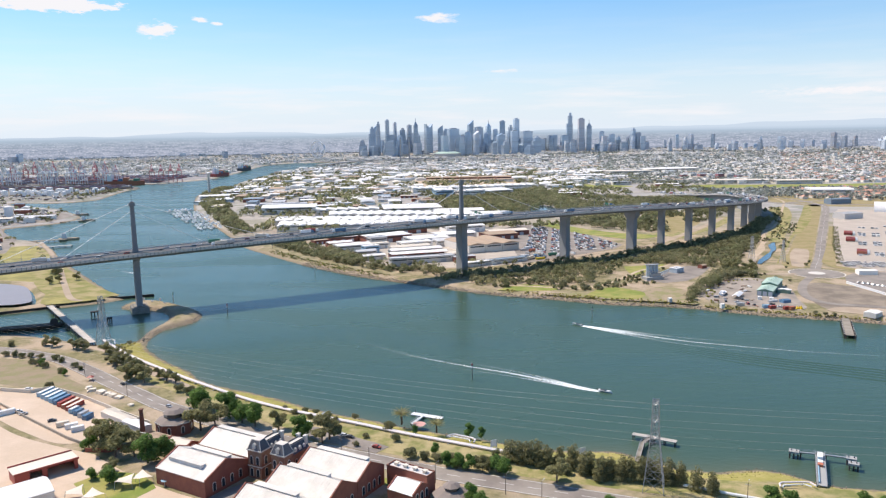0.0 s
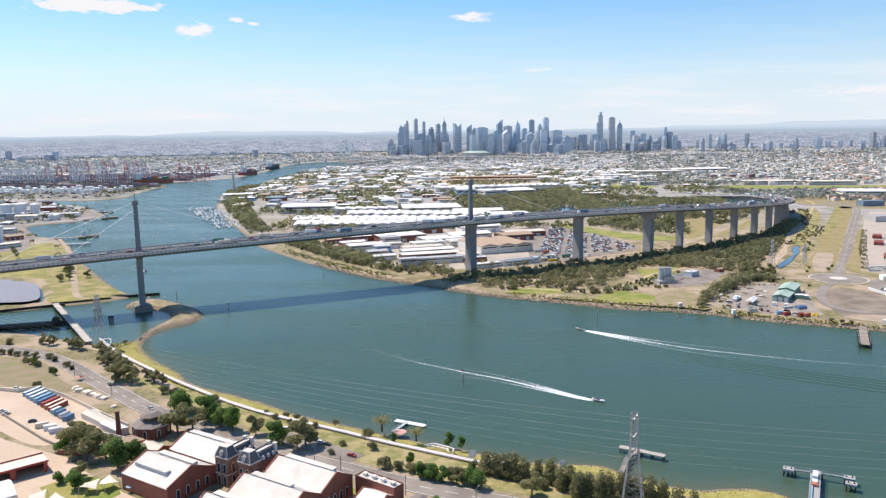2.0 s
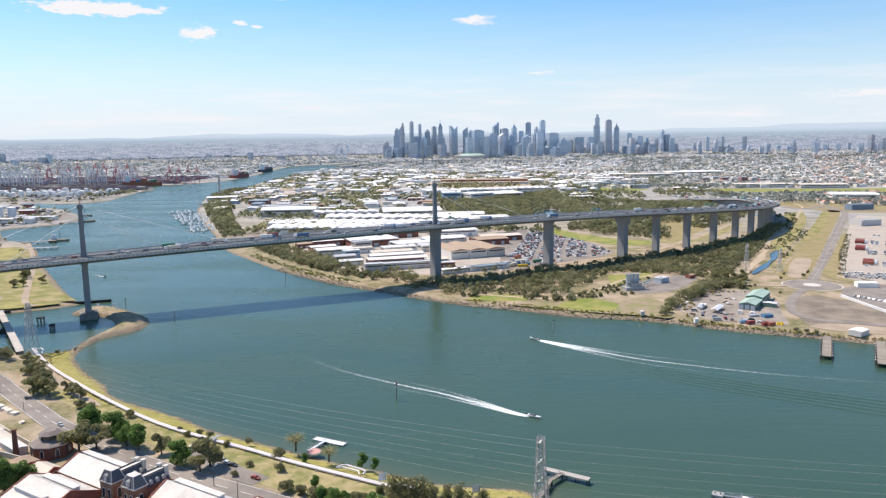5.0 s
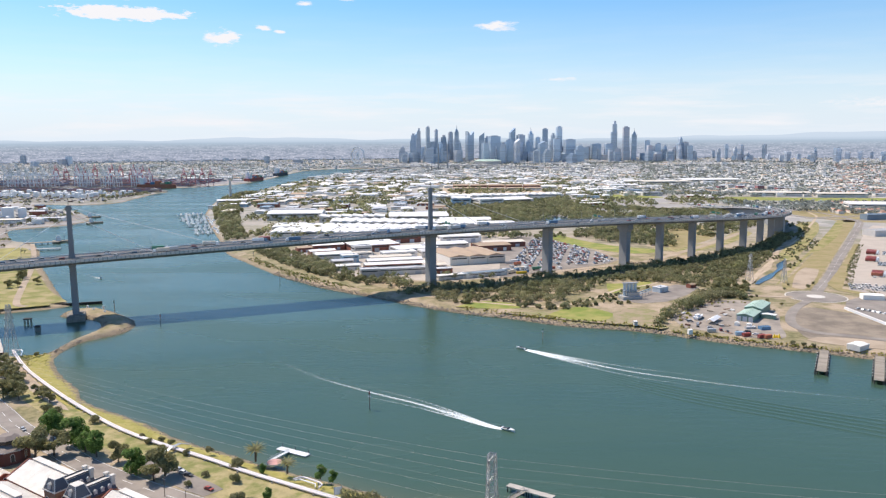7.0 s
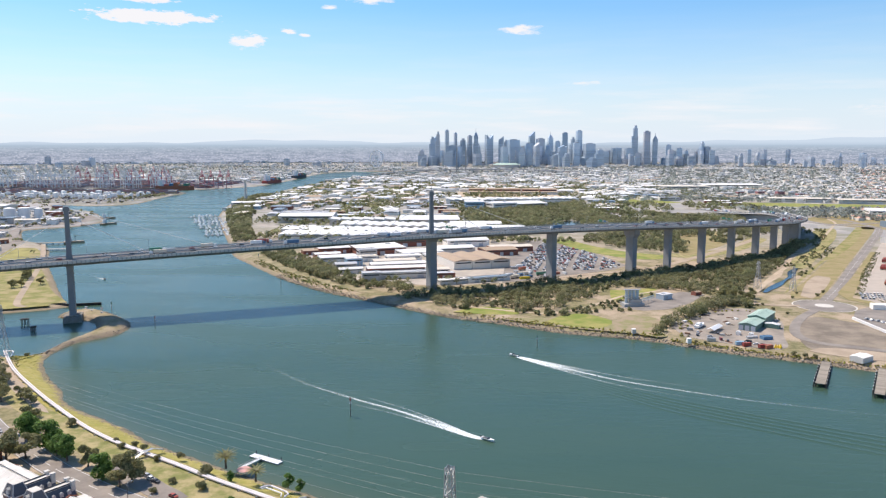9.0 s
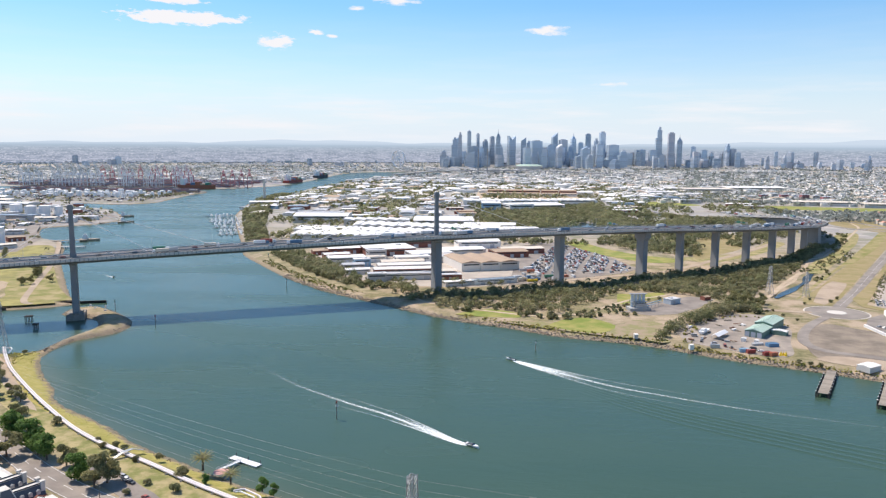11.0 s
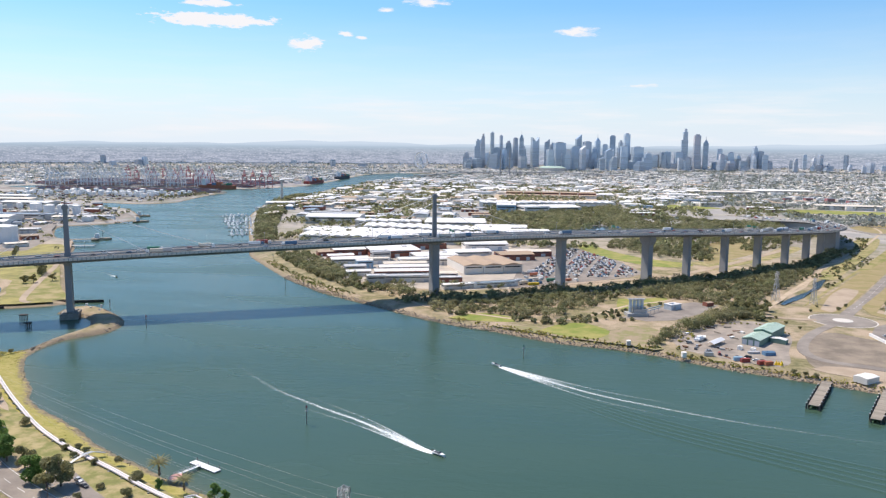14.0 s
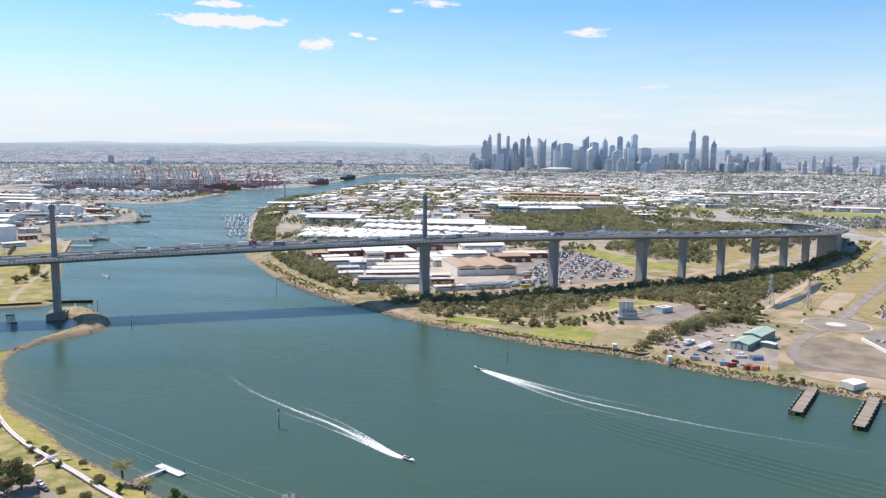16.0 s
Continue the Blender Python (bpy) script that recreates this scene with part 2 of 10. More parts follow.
# ---- building blocks ----
class Shape:
    """A mesh in the making: lists of corners and faces."""

    def __init__(self):
        self.v, self.f = [], []

    def add(self, vs, fs):
        n = len(self.v)
        self.v += [tuple(p) for p in vs]
        self.f += [tuple(i + n for i in q) for q in fs]
        return self

    def prism(self, poly, z0, z1, top=None):
        """An upright prism over a plan outline (anticlockwise); top: another outline for the upper end."""
        n, top = len(poly), top or poly
        vs = [(x, y, z0) for x, y in poly] + [(x, y, z1) for x, y in top]
        fs = [tuple(range(n - 1, -1, -1)), tuple(range(n, 2 * n))]
        fs += [(i, (i + 1) % n, n + (i + 1) % n, n + i) for i in range(n)]
        return self.add(vs, fs)

    def box(self, x, y, z, sx, sy, sz, turn=0.0):
        """z is the underside."""
        c, s = math.cos(turn), math.sin(turn)
        poly = [(x + c * a * sx / 2 - s * b * sy / 2, y + s * a * sx / 2 + c * b * sy / 2) for a, b in ((-1, -1), (1, -1), (1, 1), (-1, 1))]
        return self.prism(poly, z, z + sz)

    def cyl(self, x, y, z, r0, r1, h, n=10):
        ring = [(math.cos(2 * math.pi * i / n), math.sin(2 * math.pi * i / n)) for i in range(n)]
        return self.prism([(x + r0 * a, y + r0 * b) for a, b in ring], z, z + h, [(x + r1 * a, y + r1 * b) for a, b in ring])

    def beam(self, p, q, w, h=None, n=4):
        """A straight member from p to q."""
        p, q, h = Vector(p), Vector(q), h or w
        d = (q - p).normalized()
        side = d.cross(Vector((0, 0, 1)))
        side = side.normalized() if side.length > 1e-4 else Vector((1, 0, 0))
        up = side.cross(d)
        ring = [(math.cos(math.pi * (2 * i + 1) / n) * 1.414, math.sin(math.pi * (2 * i + 1) / n) * 1.414) for i in range(n)]
        vs = [e + side * (a * w / 2) + up * (b * h / 2) for e in (p, q) for a, b in ring]
        fs = [tuple(range(n - 1, -1, -1)), tuple(range(n, 2 * n))] + [(i, (i + 1) % n, n + (i + 1) % n, n + i) for i in range(n)]
        return self.add(vs, fs)

    def wire(self, pts, r, n=4):
        """A thin round line through points in space, in one piece."""
        pts = [Vector(p) for p in pts]
        vs, fs = [], []
        for i, p in enumerate(pts):
            d = (pts[min(i + 1, len(pts) - 1)] - pts[max(i - 1, 0)]).normalized()
            side = d.cross(Vector((0, 0, 1))).normalized()
            up = side.cross(d)
            vs += [p + side * (r * math.cos(2 * math.pi * k / n)) + up * (r * math.sin(2 * math.pi * k / n)) for k in range(n)]
        for i in range(len(pts) - 1):
            fs += [(n * i + k, n * i + (k + 1) % n, n * i + n + (k + 1) % n, n * i + n + k) for k in range(n)]
        return self.add(vs, fs)

    def gable(self, x, y, z, sx, sy, rise, turn=0.0, over=0.0, thick=0.3):
        """A ridged roof along its own x, with thickness."""
        c, s = math.cos(turn), math.sin(turn)
        a, b = sx / 2 + over, sy / 2 + over
        prof = [(-b, 0), (0, rise), (b, 0), (b, -thick), (0, rise - thick), (-b, -thick)]
        vs = [(x + c * e - s * q, y + s * e + c * q, z + h) for e in (-a, a) for q, h in prof]
        fs = [(5, 4, 1, 0), (4, 3, 2, 1), (6, 7, 10, 11), (7, 8, 9, 10)] + [(i, (i + 1) % 6, 6 + (i + 1) % 6, 6 + i) for i in range(6)]
        return self.add(vs, fs)

    def gable_ends(self, x, y, z, sx, sy, rise, turn=0.0, thick=0.3):
        c, s = math.cos(turn), math.sin(turn)
        for e in (-1, 1):
            vs = []
            for dd in (0, thick):
                a = e * (sx / 2 - dd)
                vs += [(x + c * a - s * q, y + s * a + c * q, z + h) for q, h in ((-sy / 2, 0), (sy / 2, 0), (0, rise))]
            self.add(vs, [(0, 1, 2), (5, 4, 3), (0, 3, 4, 1), (1, 4, 5, 2), (2, 5, 3, 0)])
        return self

    def strip(self, pts, half, z, thick=0.15):
        """A road-like band along plan points; half: half its width; z: a height or a list of heights."""
        n = len(pts)
        vs = []
        for i, (x, y) in enumerate(pts):
            a, b = pts[max(i - 1, 0)], pts[min(i + 1, n - 1)]
            d = Vector((b[0] - a[0], b[1] - a[1])).normalized()
            zz = z[i] if isinstance(z, (list, tuple)) else z
            hw = half[i] if isinstance(half, (list, tuple)) else half
            for sgn, dz in ((1, 0), (-1, 0), (-1, -thick), (1, -thick)):
                vs.append((x - d.y * hw * sgn, y + d.x * hw * sgn, zz + dz))
        fs = [(0, 1, 2, 3), (4 * n - 1, 4 * n - 2, 4 * n - 3, 4 * n - 4)]
        for i in range(n - 1):
            for k in range(4):
                fs.append((4 * i + k, 4 * (i + 1) + k, 4 * (i + 1) + (k + 1) % 4, 4 * i + (k + 1) % 4))
        return self.add(vs, fs)

    def mesh(self, name, smooth=False):
        me = bpy.data.meshes.new(name)
        me.from_pydata(self.v, [], self.f)
        if smooth:
            me.shade_smooth()
        me.update()
        return me


def mesh_ob(name, shape, material, smooth=False):
    me = shape if isinstance(shape, bpy.types.Mesh) else shape.mesh(name, smooth)
    if not me.materials:
        me.materials.append(material)
    return new(name, me)


def part(name, shape, material, parent, label="", smooth=False):
    ob = mesh_ob(name, shape, material, smooth)
    ob.parent = parent
    if label:
        ob["label"] = label
    return ob


def thing(name, label, category, m=None, group="", kind=""):
    ob = new(name)
    ob.empty_display_size = 1
    if m is not None:
        ob.matrix_basis = m
    return tagged(ob, label, category, group, kind)


def solid(name, shape, material, label, category="", group="", kind="", smooth=False):
    return tagged(mesh_ob(name, shape, material, smooth), label, category, group, kind)


def curve_pts(pts, step=12.0):
    """A smooth line through plan points (Catmull-Rom), as a list of tuples."""
    pts = [Vector(p) for p in pts]
    out = []
    for i in range(len(pts) - 1):
        p0, p1, p2, p3 = pts[max(i - 1, 0)], pts[i], pts[i + 1], pts[min(i + 2, len(pts) - 1)]
        n = max(1, int((p2 - p1).length / step))
        for k in range(n):
            t = k / n
            out.append(0.5 * (2 * p1 + (p2 - p0) * t + (2 * p0 - 5 * p1 + 4 * p2 - p3) * t * t + (3 * p1 - p0 - 3 * p2 + p3) * t ** 3))
    return [tuple(p) for p in out + [pts[-1]]]


# The land falls away to the horizon over many kilometres; past 3 km it is drawn in, at a smaller scale,
# so that the whole of it stands within 5 km.
MID, NEAR_R, LAST_R, EYE_Z = Vector((95, 48)), 3000.0, 4750.0, 149.0


def far(x, y, z=0.0):
    """Where a true place stands in the drawn-in distance, and its scale there."""
    d = Vector((x, y)) - MID
    r = d.length
    if r <= NEAR_R:
        return x, y, z, 1.0
    k = LAST_R - NEAR_R
    s = (NEAR_R + k * (1 - math.exp(-(r - NEAR_R) / k))) / r
    return MID.x + d.x * s, MID.y + d.y * s, EYE_Z - (EYE_Z - z) * s, s


def far_pose(x, y, z=3.0, turn=0.0, size=1.0):
    a, b, c, s = far(x, y, z)
    return pose(a, b, c, 0, 0, math.degrees(turn)) @ Matrix.Scale(s * size, 4)

# ---- river, ground and water ----
NEAR_BANK = [(1500, -60), (900, 100), (600, 190), (300, 268), (198, 300), (175, 307), (164, 318), (154, 323), (134, 321), (118, 325), (105, 337), (98, 344), (84, 347), (66, 348), (45, 357), (24, 367),
             (-2, 379), (-33, 396), (-60, 411), (-86, 431), (-109, 445), (-135, 462), (-152, 484), (-178, 512), (-197, 536), (-204, 550)]
SPIT = [(-207, 561), (-208, 577), (-206, 594), (-200, 602), (-193, 611), (-188, 621), (-189, 638), (-198, 658), (-215, 676), (-236, 694), (-254, 704), (-270, 700), (-276, 686), (-272, 674), (-260, 668), (-241, 665), (-228, 656),
        (-217, 639), (-214, 620), (-217, 595), (-215, 562)]
BASIN = [(-222, 556), (-236, 553), (-267, 565), (-308, 584), (-345, 590), (-420, 560), (-470, 600), (-440, 650), (-373, 660), (-332, 682), (-300, 700), (-286, 715)]
WEST_BANK = [(-338, 784), (-406, 880), (-468, 970), (-528, 1068), (-592, 1150), (-640, 1180), (-722, 1300), (-714, 1338), (-671, 1392), (-672, 1470), (-691, 1514), (-738, 1584),
             (-837, 1705), (-932, 1752), (-1016, 1865), (-901, 1843), (-832, 1906), (-850, 2036), (-885, 2257), (-878, 2331), (-951, 2400), (-1150, 2390), (-1400, 2400), (-1700, 2420),
             (-1720, 2560), (-1305, 2567), (-1110, 2579), (-902, 2565), (-848, 2683), (-799, 2783), (-802, 3156), (-840, 3580), (-850, 4200), (-600, 4400), (-300, 4300)]
EAST_BANK = [(-300, 4080), (-474, 3994), (-566, 3542), (-629, 3132), (-637, 2660), (-606, 2360), (-619, 2236), (-609, 2021), (-507, 1651), (-429, 1454), (-370, 1316), (-306, 1170),
             (-254, 1050), (-208, 980), (-146, 892), (-110, 850), (-74, 812), (-40, 784), (-5, 757), (32, 727), (68, 702), (115, 680), (160, 655), (205, 643), (236, 630), (271, 608),
             (305, 593), (335, 580), (363, 566), (420, 540), (600, 480), (1000, 370), (1500, 260)]
POND = [(-470, 800), (-448, 794), (-409, 775), (-378, 731), (-361, 692), (-387, 682), (-450, 690), (-520, 760)]
CREEK = [(374, 830), (384, 847), (399, 869), (423, 909), (433, 925), (447, 960), (463, 989), (481, 1022), (490, 1051), (515, 1084), (548, 1132), (590, 1221), (606, 1252)]
LAKE = [(330, 1760), (480, 1690), (560, 1640), (590, 1680), (500, 1760), (380, 1830), (300, 1830)]

river = []
for bank in (NEAR_BANK, SPIT, BASIN, WEST_BANK, EAST_BANK):
    river += [p for p in curve_pts(bank, 9.0)]


def signed(xs, ys, poly):
    """Distance to an outline, below zero inside it (arrays)."""
    best = np.full(xs.shape, 1e12)
    inside = np.zeros(xs.shape, bool)
    for (ax, ay), (bx, by) in zip(poly, poly[1:] + poly[:1]):
        dx, dy = bx - ax, by - ay
        t = np.clip(((xs - ax) * dx + (ys - ay) * dy) / (dx * dx + dy * dy + 1e-9), 0, 1)
        best = np.minimum(best, (xs - ax - t * dx) ** 2 + (ys - ay - t * dy) ** 2)
        if ay != by:
            inside ^= ((ay > ys) != (by > ys)) & (xs < (bx - ax) * (ys - ay) / (by - ay) + ax)
    return np.sqrt(best) * np.where(inside, -1, 1)


def line_dist(xs, ys, pts):
    best = np.full(xs.shape, 1e12)
    for (ax, ay), (bx, by) in zip(pts, pts[1:]):
        dx, dy = bx - ax, by - ay
        t = np.clip(((xs - ax) * dx + (ys - ay) * dy) / (dx * dx + dy * dy + 1e-9), 0, 1)
        best = np.minimum(best, (xs - ax - t * dx) ** 2 + (ys - ay - t * dy) ** 2)
    return np.sqrt(best)


def grid_lines(lo, hi, fine_lo, fine_hi, step, grow):
    out, a, s = [], fine_lo, step
    while a > lo:
        s *= grow
        a -= s
        out.append(a)
    out = out[::-1] + list(np.arange(fine_lo, fine_hi, step))
    a, s = fine_hi, step
    while a < hi:
        out.append(a)
        a += s
        s *= grow
    return np.array(out + [hi])


gx = grid_lines(-90000, 90000, -420, 480, 4.0, 1.03)
gy = grid_lines(-90000, 90000, 240, 1100, 4.0, 1.03)
GX, GY = np.meshgrid(gx, gy)
sd = np.full(GX.shape, 400.0)
close = (np.abs(GX) < 2600) & (GY > -400) & (GY < 4700)
sd[close] = signed(GX[close], GY[close], river)
bumpy = 0.9 * np.sin(GX * 0.31 + 1.7 * np.sin(GY * 0.17)) * np.sin(GY * 0.27 + 1.3 * np.sin(GX * 0.13))
mole = (GX > -290) & (GX < -180) & (GY > 562) & (GY < 712)
GZ = np.clip((sd + np.where(mole, 0.4, 1.0) * bumpy) * np.where(mole, 0.5, 0.22), -3.0, np.where(mole, 3.8, 3.0))
GZ = np.where((sd > 14) & ~mole, 3.0, GZ)
near = close & (GX > -700) & (GX < 800) & (GY > 500) & (GY < 2000)
for outline, deep in ((curve_pts(POND + POND[:1], 10)[:-1], 3.6), (curve_pts(LAKE + LAKE[:1], 10)[:-1], 4.5)):
    dd = signed(GX[near], GY[near], outline)
    GZ[near] = np.minimum(GZ[near], np.clip(dd * 0.4, -deep, 3.0) + np.where(dd > 0, 0.3, 0))
dd = line_dist(GX[near], GY[near], curve_pts(CREEK, 10)) - 6
GZ[near] = np.minimum(GZ[near], np.clip(2.8 + dd * 0.3, 1.6, 3.2))


def sheet(name, xs, ys, zs, keep=None):
    """A sheet over a grid of lines, drawn in towards the horizon."""
    d = np.stack([xs - MID.x, ys - MID.y], -1)
    r = np.maximum(np.linalg.norm(d, axis=-1), 1e-6)
    k = LAST_R - NEAR_R
    s = np.where(r > NEAR_R, (NEAR_R + k * (1 - np.exp(-np.maximum(r - NEAR_R, 0) / k))) / r, 1.0)
    co = np.stack([MID.x + d[..., 0] * s, MID.y + d[..., 1] * s, EYE_Z - (EYE_Z - zs) * s], -1).reshape(-1, 3)
    h, w = xs.shape
    i = np.arange(h * w).reshape(h, w)
    quads = np.stack([i[:-1, :-1], i[:-1, 1:], i[1:, 1:], i[1:, :-1]], -1).reshape(-1, 4)
    if keep is not None:
        quads = quads[keep.reshape(-1)]
    me = bpy.data.meshes.new(name)
    me.vertices.add(len(co))
    me.vertices.foreach_set("co", co.astype(np.float32).ravel())
    me.loops.add(quads.size)
    me.loops.foreach_set("vertex_index", quads.astype(np.int32).ravel())
    me.polygons.add(len(quads))
    me.polygons.foreach_set("loop_start", np.arange(0, quads.size, 4, dtype=np.int32))
    me.polygons.foreach_set("loop_total", np.full(len(quads), 4, np.int32))
    me.update(calc_edges=True)
    return me


ground_me = sheet("ground", GX, GY, GZ)
bank_ = np.array(sorted(NEAR_BANK))
turf = ((GX > -232) & (GY < np.interp(GX, bank_[:, 0], bank_[:, 1]) + 6)).astype(float)
for key, values in (("shore", sd), ("turf", turf), ("town", np.clip((np.hypot(GX - 95, GY - 48) - 1000) / 500, 0, 1))):
    at = ground_me.attributes.new(key, "FLOAT", "POINT")
    at.data.foreach_set("value", np.asarray(values, np.float32).ravel())
ground_me.shade_smooth()

m = M_GROUND = bpy.data.materials.new("ground_cover")
m.use_nodes = True
nt = m.node_tree
bsdf = nt.nodes["Principled BSDF"]
bsdf.inputs["Roughness"].default_value, bsdf.inputs["Specular IOR Level"].default_value = 0.95, 0.2
gp = nt.nodes.new("ShaderNodeNewGeometry")
n1 = node(nt, "ShaderNodeTexNoise", Scale=0.03, Detail=6.0, Roughness=0.65)
n2 = node(nt, "ShaderNodeTexNoise", Scale=0.25, Detail=5.0, Roughness=0.65)
n3 = node(nt, "ShaderNodeTexNoise", Scale=2.0, Detail=3.0, Roughness=0.6)
n4 = node(nt, "ShaderNodeTexVoronoi", Scale=0.022)
for n in (n1, n2, n3, n4):
    link(nt, gp.outputs["Position"], n.inputs["Vector"])
shore, town = nt.nodes.new("ShaderNodeAttribute"), nt.nodes.new("ShaderNodeAttribute")
shore.attribute_name, town.attribute_name = "shore", "town"
dry = mix_colour(nt, ramp(nt, n2.outputs["Fac"], [(0.35, 0.0), (0.65, 1.0)]), (0.155, 0.15, 0.07), (0.3, 0.255, 0.14))
earth = mix_colour(nt, ramp(nt, n3.outputs["Fac"], [(0.3, 0.0), (0.7, 1.0)]), (0.36, 0.28, 0.195), (0.5, 0.395, 0.29))
land = mix_colour(nt, ramp(nt, n1.outputs["Fac"], [(0.42, 0.0), (0.58, 1.0)]), dry, earth)
# Town plots' own greys and tans, also paled and cooled for distance haze.
blocks = ramp(nt, n4.outputs["Color"], [(0.2, (0.36, 0.35, 0.345)), (0.42, (0.44, 0.41, 0.375)), (0.55, (0.25, 0.26, 0.21)), (0.75, (0.34, 0.335, 0.335)), (0.95, (0.5, 0.46, 0.425))])
land = mix_colour(nt, math_node(nt, "MULTIPLY", town.outputs["Fac"], 0.85), land, blocks)
wob = math_node(nt, "ADD", shore.outputs["Fac"], math_node(nt, "MULTIPLY", math_node(nt, "SUBTRACT", n2.outputs["Fac"], 0.5), 14.0))
land = mix_colour(nt, ramp(nt, math_node(nt, "MULTIPLY", wob, 0.05), [(0.15, 1.0), (0.38, 0.0)]), land, (0.275, 0.22, 0.155))
land = mix_colour(nt, ramp(nt, math_node(nt, "MULTIPLY", wob, 0.1), [(0.05, 1.0), (0.2, 0.0)]), land, (0.2, 0.17, 0.11))
turf_a = nt.nodes.new("ShaderNodeAttribute")
turf_a.attribute_name = "turf"
green = mix_colour(nt, ramp(nt, n2.outputs["Fac"], [(0.35, 0.0), (0.65, 1.0)]), (0.29, 0.275, 0.07), (0.42, 0.35, 0.13))
strip_ = math_node(nt, "MULTIPLY", turf_a.outputs["Fac"], ramp(nt, math_node(nt, "MULTIPLY", wob, 0.03), [(0.05, 0.0), (0.12, 1.0), (0.42, 1.0), (0.6, 0.0)]), True)
land = mix_colour(nt, strip_, land, green)
link(nt, land, bsdf.inputs["Base Color"])
bmp = node(nt, "ShaderNodeBump", Strength=0.5, Distance=0.3)
link(nt, n3.outputs["Fac"], bmp.inputs["Height"])
link(nt, bmp.outputs[0], bsdf.inputs["Normal"])
ground_me.materials.append(M_GROUND)
ground = tagged(new("ground", ground_me), "dry grassy and sandy river land running out to the hazy horizon", "ground", kind="structure")

m = M_WATER = bpy.data.materials.new("river_water")
m.use_nodes = True
nt = m.node_tree
bsdf = nt.nodes["Principled BSDF"]
gp = nt.nodes.new("ShaderNodeNewGeometry")
mp = nt.nodes.new("ShaderNodeMapping")
mp.inputs["Rotation"].default_value, mp.inputs["Scale"].default_value = (0, 0, 0.5), (0.35, 1.0, 1.0)
link(nt, gp.outputs["Position"], mp.inputs["Vector"])
r1 = node(nt, "ShaderNodeTexNoise", Scale=0.22, Detail=4.0, Roughness=0.6, Distortion=0.6)
r2 = node(nt, "ShaderNodeTexNoise", Scale=1.4, Detail=3.0, Roughness=0.6)
r3 = node(nt, "ShaderNodeTexNoise", Scale=0.012, Detail=3.0, Roughness=0.5)
link(nt, mp.outputs[0], r1.inputs["Vector"]), link(nt, mp.outputs[0], r2.inputs["Vector"]), link(nt, mp.outputs[0], r3.inputs["Vector"])
link(nt, mix_colour(nt, ramp(nt, r3.outputs["Fac"], [(0.3, 0.0), (0.7, 1.0)]), (0.043, 0.084, 0.055), (0.053, 0.096, 0.063)), bsdf.inputs["Base Color"])
was = bsdf.inputs["Base Color"].links[0].from_socket
shoal = nt.nodes.new("ShaderNodeAttribute")
shoal.attribute_name = "shoal"
sh_ = math_node(nt, "ADD", shoal.outputs["Fac"], math_node(nt, "MULTIPLY", math_node(nt, "SUBTRACT", r3.outputs["Fac"], 0.5), 0.5))
link(nt, mix_colour(nt, ramp(nt, sh_, [(0.25, 0.0), (0.6, 0.5), (0.95, 1.0)]), was, (0.085, 0.11, 0.065)), bsdf.inputs["Base Color"])
link(nt, ramp(nt, r3.outputs["Fac"], [(0.35, 0.2), (0.7, 0.34)]), bsdf.inputs["Roughness"])
bsdf.inputs["IOR"].default_value = 1.33
hgt = math_node(nt, "ADD", math_node(nt, "MULTIPLY", r1.outputs["Fac"], 1.0), math_node(nt, "MULTIPLY", r2.outputs["Fac"], 0.3))
bmp = node(nt, "ShaderNodeBump", Strength=0.27, Distance=0.7)
link(nt, hgt, bmp.inputs["Height"]), link(nt, bmp.outputs[0], bsdf.inputs["Normal"])
wx, wy = np.meshgrid(grid_lines(-2200, 1900, -300, 440, 8.0, 1.12), grid_lines(-300, 4600, 260, 900, 8.0, 1.12))
water_me = sheet("water", wx, wy, np.zeros(wx.shape))
deep_ = -signed(wx, wy, river)
by_near = np.clip(1 - np.abs(wy - np.interp(wx, bank_[:, 0], bank_[:, 1])) / 200, 0, 1) * (wx > -260)
at = water_me.attributes.new("shoal", "FLOAT", "POINT")
at.data.foreach_set("value", np.clip(np.exp(-np.maximum(deep_, 0) / 9.0) * (0.25 + 0.6 * (by_near > 0.3)) + 0.22 * by_near * np.exp(-np.maximum(deep_, 0) / 60.0), 0, 1).astype(np.float32).ravel())
water_me.materials.append(M_WATER)
water = tagged(new("water", water_me), "calm teal river water with fine ripples", "water", kind="structure")

M_CREEK = mat("creek_water", (0.05, 0.09, 0.125), 0.12, 0.15, 0.05, 0.5, spec=0.6)
solid("creek_water", Shape().strip(curve_pts(CREEK, 10), [1.4 + 3.0 * abs(math.sin(0.42 * i + 0.4)) ** 1.5 for i in range(len(curve_pts(CREEK, 10)))], 2.85, 0.4), M_CREEK, "narrow blue creek between sandy banks", "water", kind="structure")
# The glowing backdrop wall that closes the view: suburbs and hills, haze painted in.
hill_v, hill_f = [], []
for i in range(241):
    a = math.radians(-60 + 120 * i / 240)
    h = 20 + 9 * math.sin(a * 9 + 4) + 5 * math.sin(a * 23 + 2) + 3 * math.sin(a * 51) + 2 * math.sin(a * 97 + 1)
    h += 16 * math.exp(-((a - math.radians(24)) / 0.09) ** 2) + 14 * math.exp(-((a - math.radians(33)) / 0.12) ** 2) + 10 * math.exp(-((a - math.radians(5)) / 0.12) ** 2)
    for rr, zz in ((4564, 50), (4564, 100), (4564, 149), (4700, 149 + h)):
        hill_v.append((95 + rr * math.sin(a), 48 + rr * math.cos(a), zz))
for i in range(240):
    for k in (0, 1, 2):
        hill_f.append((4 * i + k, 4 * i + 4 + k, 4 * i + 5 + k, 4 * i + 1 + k))
